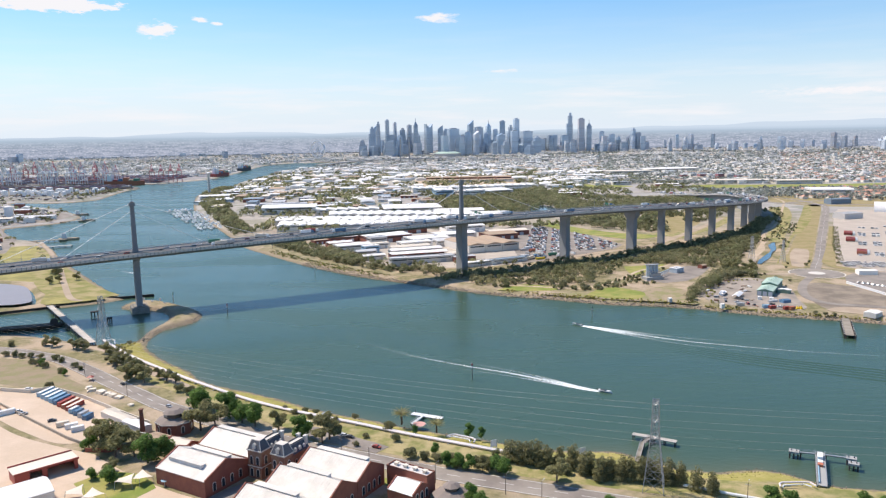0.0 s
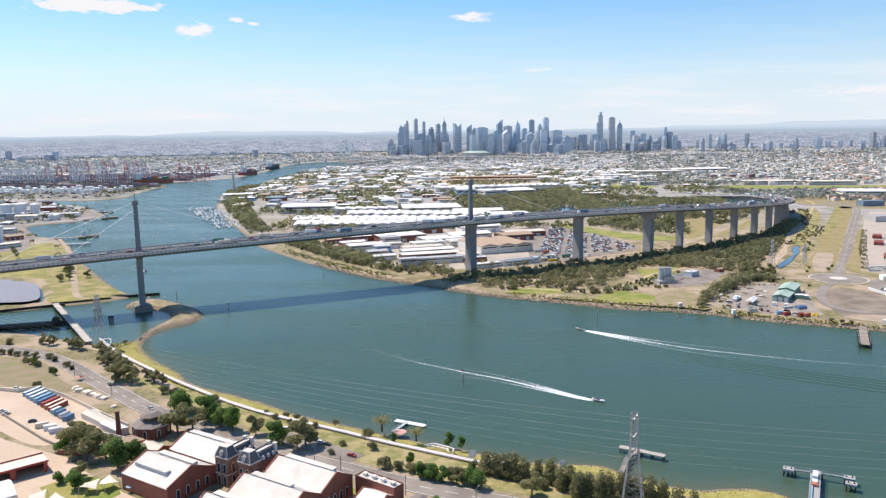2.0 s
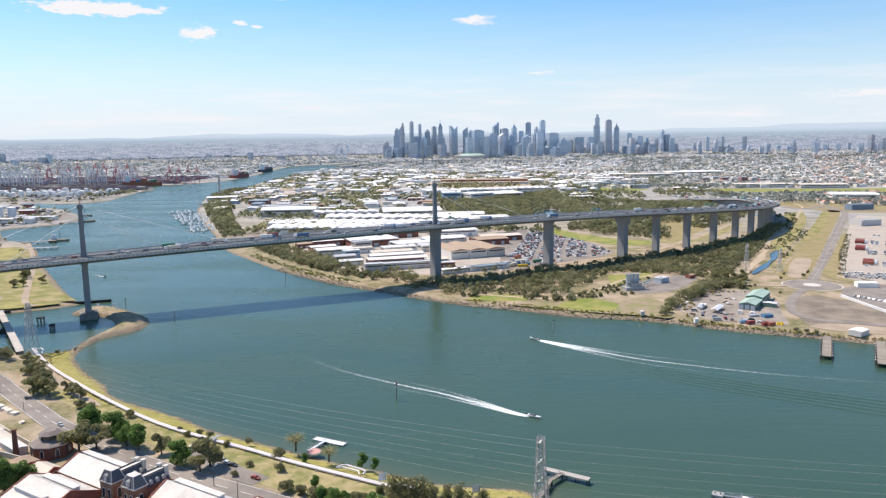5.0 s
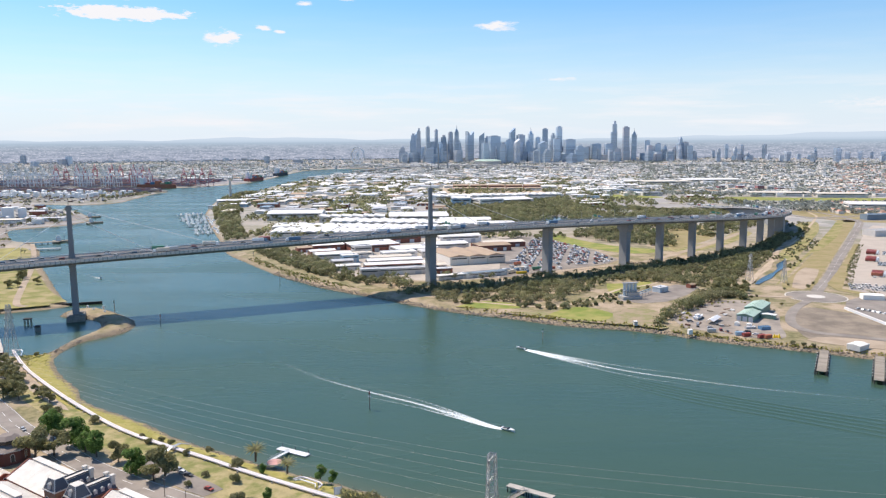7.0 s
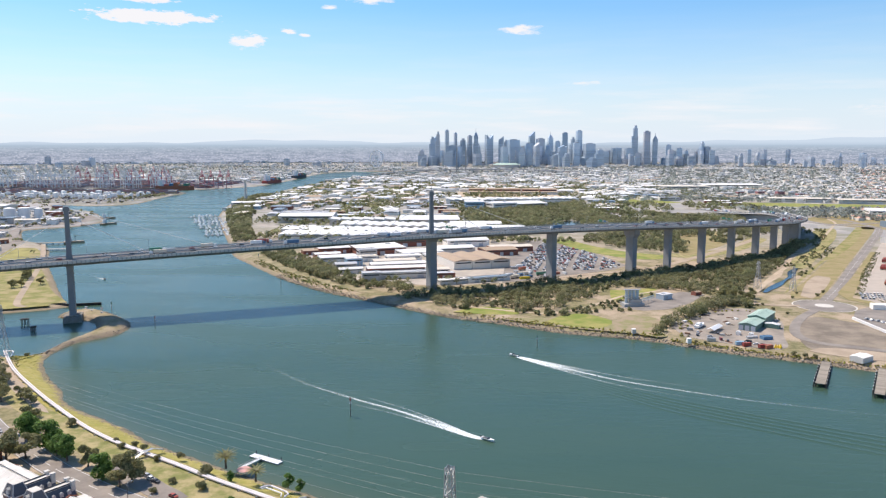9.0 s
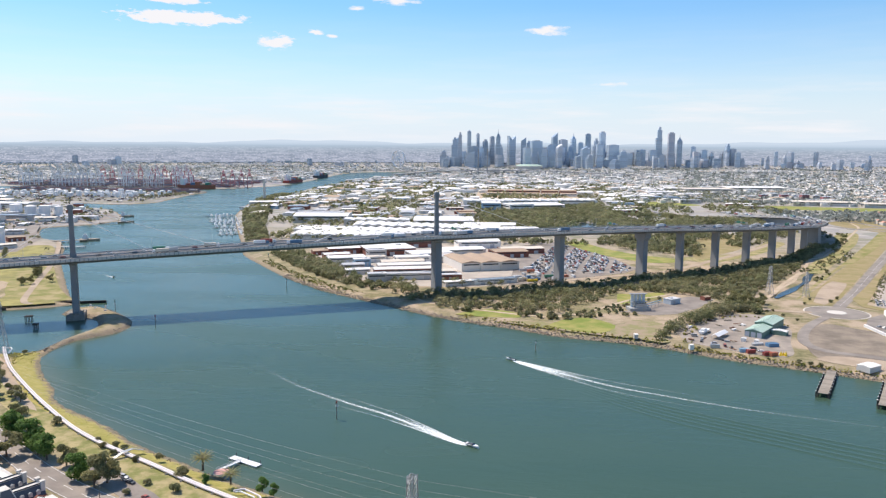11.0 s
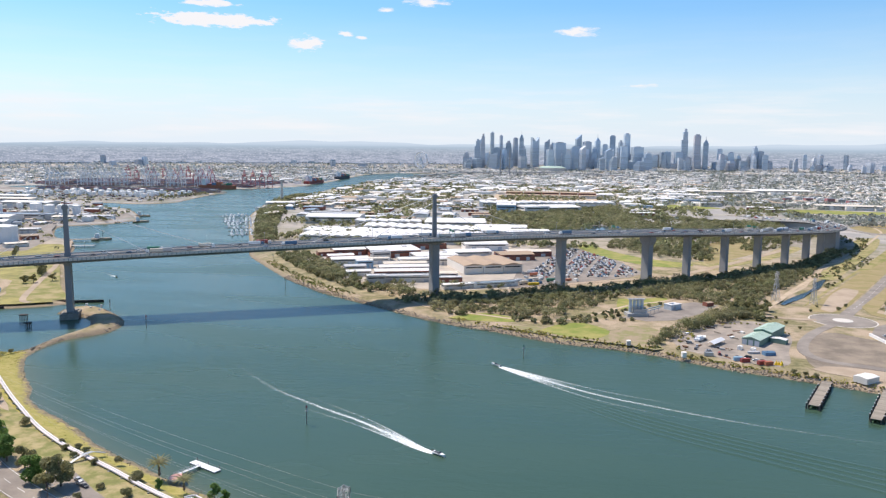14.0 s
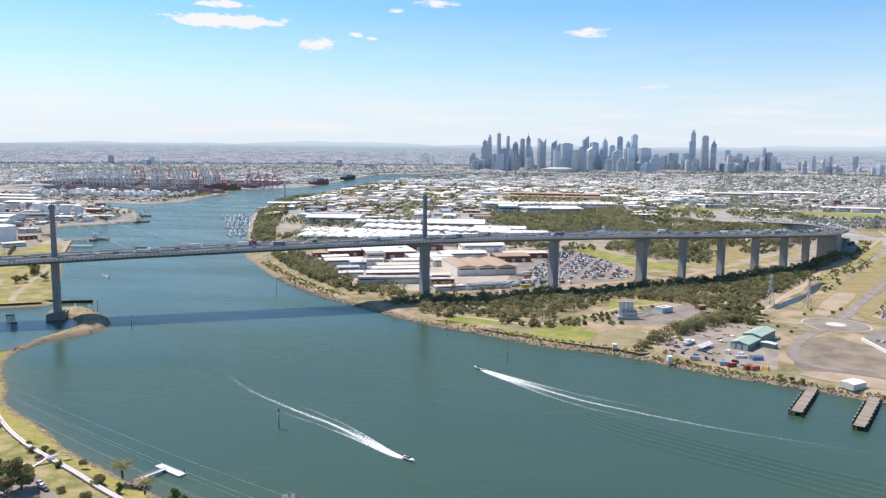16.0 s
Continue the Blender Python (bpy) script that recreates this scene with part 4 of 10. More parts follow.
patch("wetland_water", [(196, 1400), (240, 1395), (252, 1525), (208, 1525)], 3.1, M_CREEK, "small blue wetland lake among trees", "water")
patch("wetland_water", [(436, 1445), (500, 1430), (512, 1525), (448, 1530)], 3.1, M_CREEK, "small blue wetland lake among trees", "water")
patch("sales_lot", [(452, 800), (470, 772), (560, 740), (900, 900), (900, 1300), (760, 1380), (720, 1320), (620, 1135), (520, 950)], 3.12, mat("pale_concrete_yard", (0.5, 0.43, 0.36), 0.9, 0.18, 0.04, 0.6, second=(0.42, 0.36, 0.3)), "broad pale concrete vehicle yard", "yard", smooth_edge=False)
patch("lot_verge", [(448, 806), (470, 770), (462, 766), (440, 795), (444, 830), (520, 962), (616, 1140), (622, 1137), (525, 955)], 3.22, M_DRYGRASS, "narrow grass verge with young hedge", "grass", smooth_edge=False)
patch("truck_yard", [(112, 856), (118, 1175), (161, 1250), (231, 1110), (251, 1040), (262, 990), (243, 955), (178, 905)], 3.12, M_ASPH_PALE, "grey container and truck yard", "yard", smooth_edge=False)
road("viaduct_track", [(150, 880), (214, 924), (292, 975), (391, 1104), (450, 1190), (506, 1279)], 5, M_DIRT, "pale service road below the viaduct", z=3.2, lines=False)
patch("factory_ground", [(-170, 1010), (-110, 930), (-60, 872), (0, 842), (60, 838), (112, 858), (135, 1080), (150, 1210), (40, 1230), (-150, 1190)], 3.09, mat("pale_yard_concrete", (0.5, 0.44, 0.37), 0.9, 0.2, 0.05, 0.6, second=(0.38, 0.335, 0.285)), "pale concrete ground round the factories", "yard", smooth_edge=False)
patch("bank_scrub_ground", [(-236, 1056), (-190, 980), (-134, 893), (-97, 853), (-62, 822), (-27, 793), (-12, 800), (-52, 838), (-88, 874), (-124, 920), (-172, 1004), (-216, 1075)], 3.07, mat("scrubby_bank_grass", (0.2, 0.185, 0.085), 0.95, 0.35, 0.08, 1.2, second=(0.34, 0.28, 0.17)), "rough scrubby river bank with a path", "grass")
# West tongue.
patch("tongue_lawn", [(-292, 722), (-318, 712), (-365, 730), (-415, 800), (-470, 900), (-520, 1010), (-530, 1050), (-470, 955), (-408, 868), (-340, 775)], 3.06, M_OLIVE, "dry olive grass on the point running under the bridge", "grass")
road("tongue_track", [(-318, 700), (-335, 712), (-378, 790), (-435, 898), (-500, 1010), (-570, 1120)], 3.0, M_DIRT, "pale gravel track on the point", z=3.2, lines=False)
patch("pond_bank", [(-300, 707), (-334, 688), (-352, 690), (-372, 740), (-402, 790), (-452, 812), (-520, 830), (-640, 960), (-570, 1080), (-500, 1000), (-430, 880), (-370, 790)], 3.03, mat("rough_olive_grass", (0.24, 0.22, 0.075), 0.95, 0.35, 0.06, 1.2, second=(0.33, 0.29, 0.1)), "rough olive grass between the track and a pond", "grass")
M_MUD = mat("muddy_pond_water", (0.29, 0.255, 0.25), 0.35, 0.15, 0.03, 0.4, spec=0.35)
patch("pond_water", [(-600, 790), (-470, 800), (-448, 794), (-412, 775), (-384, 735), (-366, 696), (-390, 686), (-450, 690), (-560, 720)], 3.1, M_MUD, "shallow muddy grey pond", "water")
# Main road through the industrial land.
road("main_street", [(350, 1950), (420, 2500), (480, 3200), (560, 4200)], 9, M_ASPH_PALE, "long straight grey main street", z=3.2)

# ---- trees ----
M_CASU = mat("casuarina_needles", (0.28, 0.27, 0.14), 0.7, 0.3, 0.25, 2, rnd=0.35, spec=0.2, leaf=0.58)


def leaf_cloud(lobes, count, size, seed, flat=0.42):
    """Many small leaf clumps, each a bent four-cornered tuft, over a set of lobes (x, y, z, rx, ry, rz)."""
    g = np.random.default_rng(seed)
    lobes = np.array(lobes, float)
    wgt = (lobes[:, 3] * lobes[:, 4]) ** 1.0
    pick = g.choice(len(lobes), count, p=wgt / wgt.sum())
    d = g.normal(size=(count, 3))
    d[:, 2] = np.abs(d[:, 2]) * np.where(g.random(count) < 0.72, 1, -0.7)
    d /= np.linalg.norm(d, axis=1)[:, None]
    c = lobes[pick, :3] + d * lobes[pick, 3:] * (0.72 + 0.34 * g.random(count))[:, None]
    nrm = d + g.normal(size=(count, 3)) * flat + np.array([0, 0, 0.45])
    nrm /= np.linalg.norm(nrm, axis=1)[:, None]
    ref = g.normal(size=(count, 3))
    u = np.cross(nrm, ref)
    u /= np.linalg.norm(u, axis=1)[:, None]
    v = np.cross(nrm, u)
    s = (size * (0.6 + 0.8 * g.random(count)))[:, None]
    quad = np.stack([c - u * s, c - v * s * 0.7 - nrm * s * 0.2, c + u * s, c + v * s * 0.7 + nrm * s * 0.25], 1)
    return quad.reshape(-1, 3)


def quads_mesh(name, co, material, tone=None):
    n = len(co) // 4
    me = bpy.data.meshes.new(name)
    me.vertices.add(len(co))
    me.vertices.foreach_set("co", np.asarray(co, np.float32).ravel())
    me.loops.add(4 * n)
    me.loops.foreach_set("vertex_index", np.arange(4 * n, dtype=np.int32))
    me.polygons.add(n)
    me.polygons.foreach_set("loop_start", np.arange(0, 4 * n, 4, dtype=np.int32))
    me.polygons.foreach_set("loop_total", np.full(n, 4, np.int32))
    me.update(calc_edges=True)
    if tone is not None:
        at_ = me.attributes.new("tone", "FLOAT", "FACE")
        at_.data.foreach_set("value", np.asarray(tone, np.float32))
    me.materials.append(material)
    return me


def make_tree(kind, seed):
    """The meshes of a trunk with limbs and a crown, 10 m high."""
    g = random.Random(seed)
    trunk = Shape()
    lobes = []
    if kind == "round":
        trunk.cyl(0, 0, -0.3, 0.32, 0.22, 3.4, 7)
        for i in range(12):
            a, r = i * 2.4 + g.random(), g.uniform(0.6, 2.5)
            z = 2.2 + 5.2 * ((i * 5) % 12) / 11 + g.uniform(-0.4, 0.4)
            q = g.uniform(1.6, 2.4) * (1.0 if z < 6 else 0.8)
            lobes.append((r * math.cos(a), r * math.sin(a), z, q, q, q * 0.85))
        lobes.append((0, 0, 7.7, 1.8, 1.8, 1.9))
        count, size, m_ = 2600, 0.33, M_LEAF
    elif kind == "gum":
        trunk.cyl(0, 0, -0.3, 0.34, 0.2, 4.4, 7)
        for i in range(13):
            a, r = i * 2.4 + g.random(), g.uniform(0.9, 3.3)
            z = 2.8 + 5.6 * ((i * 5) % 13) / 12 + g.uniform(-0.5, 0.5)
            q = g.uniform(1.3, 2.2)
            lobes.append((r * math.cos(a), r * math.sin(a), z, q, q, q * 0.75))
        count, size, m_ = 2400, 0.33, M_GUM
    elif kind == "casuarina":
        trunk.cyl(0, 0, -0.3, 0.26, 0.1, 7.5, 6)
        for i in range(11):
            a, r = i * 2.4 + g.random(), g.uniform(0.2, 1.4)
            z = 0.9 + i * 0.8
            lobes.append((1.25 * r * math.cos(a), 1.25 * r * math.sin(a), z, 2.6 - 0.14 * i, 2.6 - 0.14 * i, 1.5))
        count, size, m_ = 2300, 0.27, M_CASU
    elif kind == "shrub":
        trunk.cyl(0, 0, -0.3, 0.3, 0.2, 2.4, 6)
        for i in range(9):
            a, r = i * 2.4 + g.random(), g.uniform(0.6, 4.0)
            lobes.append((r * math.cos(a), r * math.sin(a), g.uniform(1.4, 5.5), g.uniform(2.0, 3.0), g.uniform(2.0, 3.0), g.uniform(1.8, 2.6)))
        count, size, m_ = 1500, 0.42, M_DARKLEAF
    for x, y, z, *_ in lobes[:7]:
        trunk.beam((0, 0, min(3.2, z * 0.5)), (x * 0.8, y * 0.8, z), 0.13)
    crown = quads_mesh("crown", leaf_cloud(lobes, count, size, seed), m_)
    tm = trunk.mesh("trunk")
    tm.materials.append(M_BARK)
    return tm, crown


TREES = {k: [make_tree(k, 11 * i + j) for j in range(3)] for i, k in enumerate(("round", "gum", "casuarina", "shrub"))}
TREE_WORDS = {"round": ("tree", "leafy bright green rounded shade tree", "tree"), "gum": ("gum_tree", "olive-green gum tree with an open patchy crown", "tree"),
              "casuarina": ("casuarina_tree", "slim feathery dark olive tree in a bank-side row", "tree"), "shrub": ("shrub", "low rounded dark green shrub", "shrub")}
tree_rnd = random.Random(5)


def tree(kind, x, y, h, z=3.0, label="", group=""):
    name, words, cat = TREE_WORDS[kind]
    tm, cm = TREES[kind][tree_rnd.randrange(3)]
    k = h / 10
    w = k * tree_rnd.uniform(0.92, 1.15)
    t = thing(name, label or words, cat, pose(x, y, z, 0, 0, tree_rnd.uniform(0, 360)) @ Matrix.Diagonal((w, w, k, 1)), group)
    part("trunk", tm, M_BARK, t)
    part("crown", cm, None, t)
    return t


def inside(poly, x, y):
    c = False
    for (ax, ay), (bx, by) in zip(poly, poly[1:] + poly[:1]):
        if (ay > y) != (by > y) and x < (bx - ax) * (y - ay) / (by - ay) + ax:
            c = not c
    return c


def woods(name, label, poly, spacing, h0, h1, tufts, size, material, gaps=0.15, seed=1, holes=()):
    """A wood of many small crowns as one joined mass of tufts with stems."""
    g = np.random.default_rng(seed)
    xs, ys = [p[0] for p in poly], [p[1] for p in poly]
    n = int((max(xs) - min(xs)) * (max(ys) - min(ys)) / spacing ** 2)
    P = np.stack([g.uniform(min(xs), max(xs), n), g.uniform(min(ys), max(ys), n)], 1)
    ok = (signed(P[:, 0], P[:, 1], poly) < 0)
    for hole in holes:
        ok &= signed(P[:, 0], P[:, 1], list(hole)) > 0
    field = np.sin(P[:, 0] * 0.045 + seed) * np.sin(P[:, 1] * 0.052 + 2 * seed) + 0.6 * np.sin(P[:, 0] * 0.13) * np.sin(P[:, 1] * 0.11)
    ok &= field > -1.2 + 2 * gaps
    ground_z = GZ[np.clip(np.searchsorted(gy, P[:, 1]), 0, len(gy) - 1), np.clip(np.searchsorted(gx, P[:, 0]), 0, len(gx) - 1)]
    ok &= ground_z > 0.35
    P, ground_z = P[ok], np.minimum(ground_z[ok], 3.0)
    n = len(P)
    h = g.uniform(h0, h1, n) * (0.8 + 0.2 * np.sin(P[:, 0] * 0.05))
    rad = h * g.uniform(0.38, 0.62, n)
    d = g.normal(size=(n, tufts, 3))
    d[..., 2] = np.abs(d[..., 2]) * np.where(g.random((n, tufts)) < 0.85, 1, -0.6)
    d /= np.linalg.norm(d, axis=-1)[..., None]
    c = np.zeros((n, tufts, 3))
    c[..., 0], c[..., 1], c[..., 2] = P[:, None, 0], P[:, None, 1], (ground_z + h * 0.55)[:, None]
    wob = 0.7 + 0.5 * g.random((n, tufts))
    c += d * wob[..., None] * np.stack([rad, rad, h * 0.45], -1)[:, None, :]
    nrm = d + g.normal(size=d.shape) * 0.4 + np.array([0, 0, 0.4])
    nrm /= np.linalg.norm(nrm, axis=-1)[..., None]
    u = np.cross(nrm, g.normal(size=d.shape))
    u /= np.linalg.norm(u, axis=-1)[..., None]
    v = np.cross(nrm, u)
    s = size * (0.6 + 0.8 * g.random((n, tufts)))[..., None]
    quad = np.stack([c - u * s, c - v * s * 0.75 - nrm * s * 0.2, c + u * s, c + v * s * 0.75 + nrm * s * 0.2], 2).reshape(-1, 3)
    # stems, as slim upright blades
    stem = np.zeros((n, 4, 3))
    stem[:, :, 0], stem[:, :, 1] = P[:, None, 0], P[:, None, 1]
    stem[:, 0, 0] -= 0.2; stem[:, 1, 0] += 0.2; stem[:, 2, 0] += 0.15; stem[:, 3, 0] -= 0.15
    stem[:, 0:2, 2], stem[:, 2:4, 2] = ground_z[:, None] - 0.6, (ground_z + h * 0.5)[:, None]
    hue = np.clip(g.normal(0.04, 0.2, n), -0.4, 0.6)
    tone = np.concatenate([np.repeat(hue, tufts), np.full(n, -0.3)])
    if h1 <= 3.0:
        return tagged(new(name, quads_mesh(name, quad, material, np.repeat(hue, tufts))), label, "grass", kind="stuff")
    return tagged(new(name, quads_mesh(name, np.concatenate([quad, stem.reshape(-1, 3)]), material, tone)), label, "woodland", kind="stuff")


PLANT_YARD = [(216, 742), (236, 728), (262, 735), (290, 768), (316, 812), (292, 828), (262, 806)]
LAWNS = ([(149, 674), (160, 695), (173, 704), (197, 698), (209, 690), (192, 652), (186, 654), (174, 663)], [(219, 828), (242, 832), (270, 842), (265, 817), (243, 795), (218, 772)], [(70, 712), (92, 735), (120, 728), (128, 708), (100, 705)])
woods("riverside_scrub", "dense olive-green scrub and low trees along the river park", [(12, 768), (36, 800), (120, 838), (190, 880), (262, 928), (335, 985), (430, 1072), (520, 1165), (545, 1200), (470, 1060), (400, 930), (355, 850),
      (332, 800), (312, 815), (270, 840), (225, 840), (205, 800), (185, 755), (150, 722), (95, 712), (60, 730)], 5.2, 3.5, 8.5, 70, 0.62, M_DARKLEAF, 0.12, 3, (*LAWNS, PLANT_YARD))
woods("yard_hedge", "thick row of dark olive trees beside the works yard", [(230, 640), (240, 648), (262, 688), (304, 742), (340, 752), (344, 790), (322, 795), (292, 752), (252, 692), (233, 660)], 4.2, 5, 10, 90, 0.58, M_DARKLEAF, 0.0, 4)
woods("bank_trees", "dark green trees along the far river bank", [(-212, 1040), (-152, 948), (-100, 878), (-60, 838), (-14, 802), (14, 792), (26, 818), (-40, 856), (-80, 905), (-120, 985), (-180, 1070)], 4.8, 4, 10, 70, 0.7, M_DARKLEAF, 0.14, 5)
woods("wetland_woods", "broad dark green woodland round a small lake", [(60, 1420), (276, 1365), (429, 1403), (540, 1450), (575, 1560), (585, 1640), (480, 1680), (330, 1750), (290, 1840), (300, 1960), (180, 1950), (60, 1750), (20, 1600)], 7.4, 6, 13, 54, 0.98, M_DARKLEAF, 0.1, 6, ([(330, 1600), (400, 1560), (430, 1600), (380, 1680), (320, 1680)], [(190, 1340), (243, 1330), (256, 1528), (204, 1530)], [(428, 1395), (500, 1385), (516, 1528), (444, 1534)]))
woods("foreshore_trees", "belt of dark green trees between the river and warehouses", [(-294, 1160), (-360, 1320), (-424, 1475), (-500, 1680), (-592, 2010), (-600, 2240), (-560, 2230), (-530, 1990), (-462, 1734), (-398, 1540), (-330, 1340), (-264, 1180)], 6.6, 5, 11, 56, 0.98, M_DARKLEAF, 0.2, 8)
woods("viaduct_trees", "trees and scrub behind the viaduct", [(232, 1210), (275, 1150), (330, 1105), (365, 1110), (372, 1222), (398, 1308), (472, 1390), (500, 1300), (540, 1420), (560, 1480), (430, 1420), (300, 1340), (240, 1290)], 6.8, 5, 10, 54, 0.9, M_DARKLEAF, 0.16, 9, ([(190, 1290), (243, 1290), (256, 1528), (204, 1530)], [(428, 1395), (500, 1385), (516, 1528), (444, 1534)]))
woods("paddock_trees", "loose trees on the dry paddock behind the viaduct", [(392, 1296), (440, 1375), (554, 1442), (600, 1440), (548, 1346), (484, 1262), (440, 1212), (424, 1236), (436, 1296)], 7.0, 3.5, 8.5, 54, 0.85, M_DARKLEAF, 0.3, 57)
woods("creek_trees", "dark scrub along the small creek", [(446, 925), (476, 975), (512, 1050), (560, 1120), (612, 1240), (600, 1252), (552, 1150), (505, 1070), (468, 985), (440, 930)], 7, 1.2, 4.5, 44, 0.7, M_DARKLEAF, 0.45, 10)
woods("lot_hedge", "young hedge along the vehicle yard", [(456, 818), (470, 776), (476, 780), (462, 815), (530, 950), (625, 1132), (620, 1136), (522, 955)], 2.6, 0.8, 1.8, 22, 0.4, M_DARKLEAF, 0.15, 11)
patch("ramp_grass", [(455, 1000), (500, 1090), (560, 1200), (600, 1290), (640, 1400), (690, 1440), (640, 1310), (585, 1200), (520, 1075), (470, 985)], 3.06, M_VERGE, "rough green and yellow grass beside the ramp", "grass")
woods("ramp_scrub", "low scrub and young trees beside the viaduct ramp", [(440, 985), (480, 1040), (530, 1130), (575, 1230), (615, 1330), (650, 1420), (668, 1420), (625, 1310), (580, 1215), (520, 1095), (470, 1000)], 5.5, 1.2, 4.5, 40, 0.6, M_DARKLEAF, 0.34, 55)
woods("creek_scrub", "olive scrub and young trees between the viaduct and the creek", [(338, 860), (352, 930), (395, 1000), (440, 1070), (500, 1160), (560, 1262), (585, 1252), (535, 1165), (492, 1094), (451, 1004), (398, 912), (366, 862), (352, 822)], 4.8, 2.5, 7.5, 54, 0.66, M_DARKLEAF, 0.1, 56)
woods("embankment_trees", "scrub beside the viaduct ramp", [(560, 1290), (620, 1340), (640, 1420), (640, 1560), (625, 1560), (622, 1420), (600, 1340)], 9, 2, 5, 40, 0.7, M_DARKLEAF, 0.45, 12)

def beside(pts, o0, o1):
    """A strip of plan along a line, between two distances to its left."""
    lo, hi = [], []
    for i, (x, y) in enumerate(pts):
        a, b = pts[max(i - 1, 0)], pts[min(i + 1, len(pts) - 1)]
        d = Vector((b[0] - a[0], b[1] - a[1])).normalized()
        lo.append((x - d.y * o0, y + d.x * o0))
        hi.append((x - d.y * o1, y + d.x * o1))
    return lo + hi[::-1]


M_SCRUB = mat("olive_scrub_leaves", (0.33, 0.32, 0.13), 0.8, 0.25, 0.1, 2, rnd=0.3, spec=0.1, leaf=0.6, second=(0.26, 0.28, 0.1))
M_DRYTUFT = mat("dry_grass_tufts", (0.44, 0.38, 0.13), 0.85, 0.25, 0.1, 2, rnd=0.25, spec=0.1, leaf=0.6, second=(0.32, 0.33, 0.09))
near_line = curve_pts(NEAR_BANK[4:], 8)
woods("shore_grass", "rough dry grass tufts along the near shore", beside(near_line, 2.5, 11), 1.3, 0.2, 0.5, 7, 0.24, M_DRYTUFT, -0.1, 41)
woods("spit_grass", "green weeds at the neck of the spit", [(-232, 556), (-212, 560), (-203, 540), (-190, 524), (-205, 520), (-225, 540)], 1.6, 0.3, 0.7, 7, 0.36, M_DRYTUFT, -0.1, 44)
woods("shore_scrub", "low scrub and reeds along the far shore", [(75, 702), (115, 686), (160, 661), (205, 649), (236, 636), (240, 645), (208, 656), (165, 668), (120, 692), (80, 710)], 2.6, 0.6, 1.8, 8, 0.7, M_DRYTUFT, 0.1, 47)
woods("shore_scrub", "low scrub and reeds along the far shore", [(-205, 985), (-143, 897), (-108, 855), (-72, 817), (-38, 789), (-30, 797), (-64, 826), (-100, 866), (-136, 908), (-198, 996)], 3.0, 0.5, 1.9, 20, 0.55, M_SCRUB, 0.25, 48)
woods("shore_scrub", "green weeds along the works shore", [(240, 632), (275, 611), (306, 597), (336, 584), (366, 570), (420, 545), (422, 549), (368, 574), (338, 588), (308, 601), (277, 615), (242, 636)], 1.8, 0.5, 1.0, 8, 0.6, M_DRYTUFT, -0.1, 49)
woods("park_bushes", "scattered rounded bushes along the park paths", [(60, 730), (100, 735), (150, 720), (175, 730), (205, 768), (225, 790), (262, 818), (250, 770), (225, 720), (200, 706), (150, 704), (110, 712)], 5.5, 1.5, 5.0, 60, 0.75, M_DARKLEAF, 0.55, 52, (*LAWNS, PLANT_YARD))
woods("yard_weeds", "weeds and low bushes about the works yard", [(250, 640), (258, 690), (300, 735), (330, 742), (340, 720), (350, 700), (345, 690), (330, 735), (300, 728), (270, 690), (258, 640)], 6.0, 0.8, 2.4, 30, 0.5, M_DRYTUFT, 0.1, 53)
woods("factory_trees", "dark trees in front of the factories", [(-110, 950), (-62, 876), (0, 846), (60, 842), (108, 858), (100, 870), (50, 862), (0, 866), (-46, 894), (-96, 962)], 8.0, 4, 9, 46, 0.8, M_DARKLEAF, 0.25, 54)
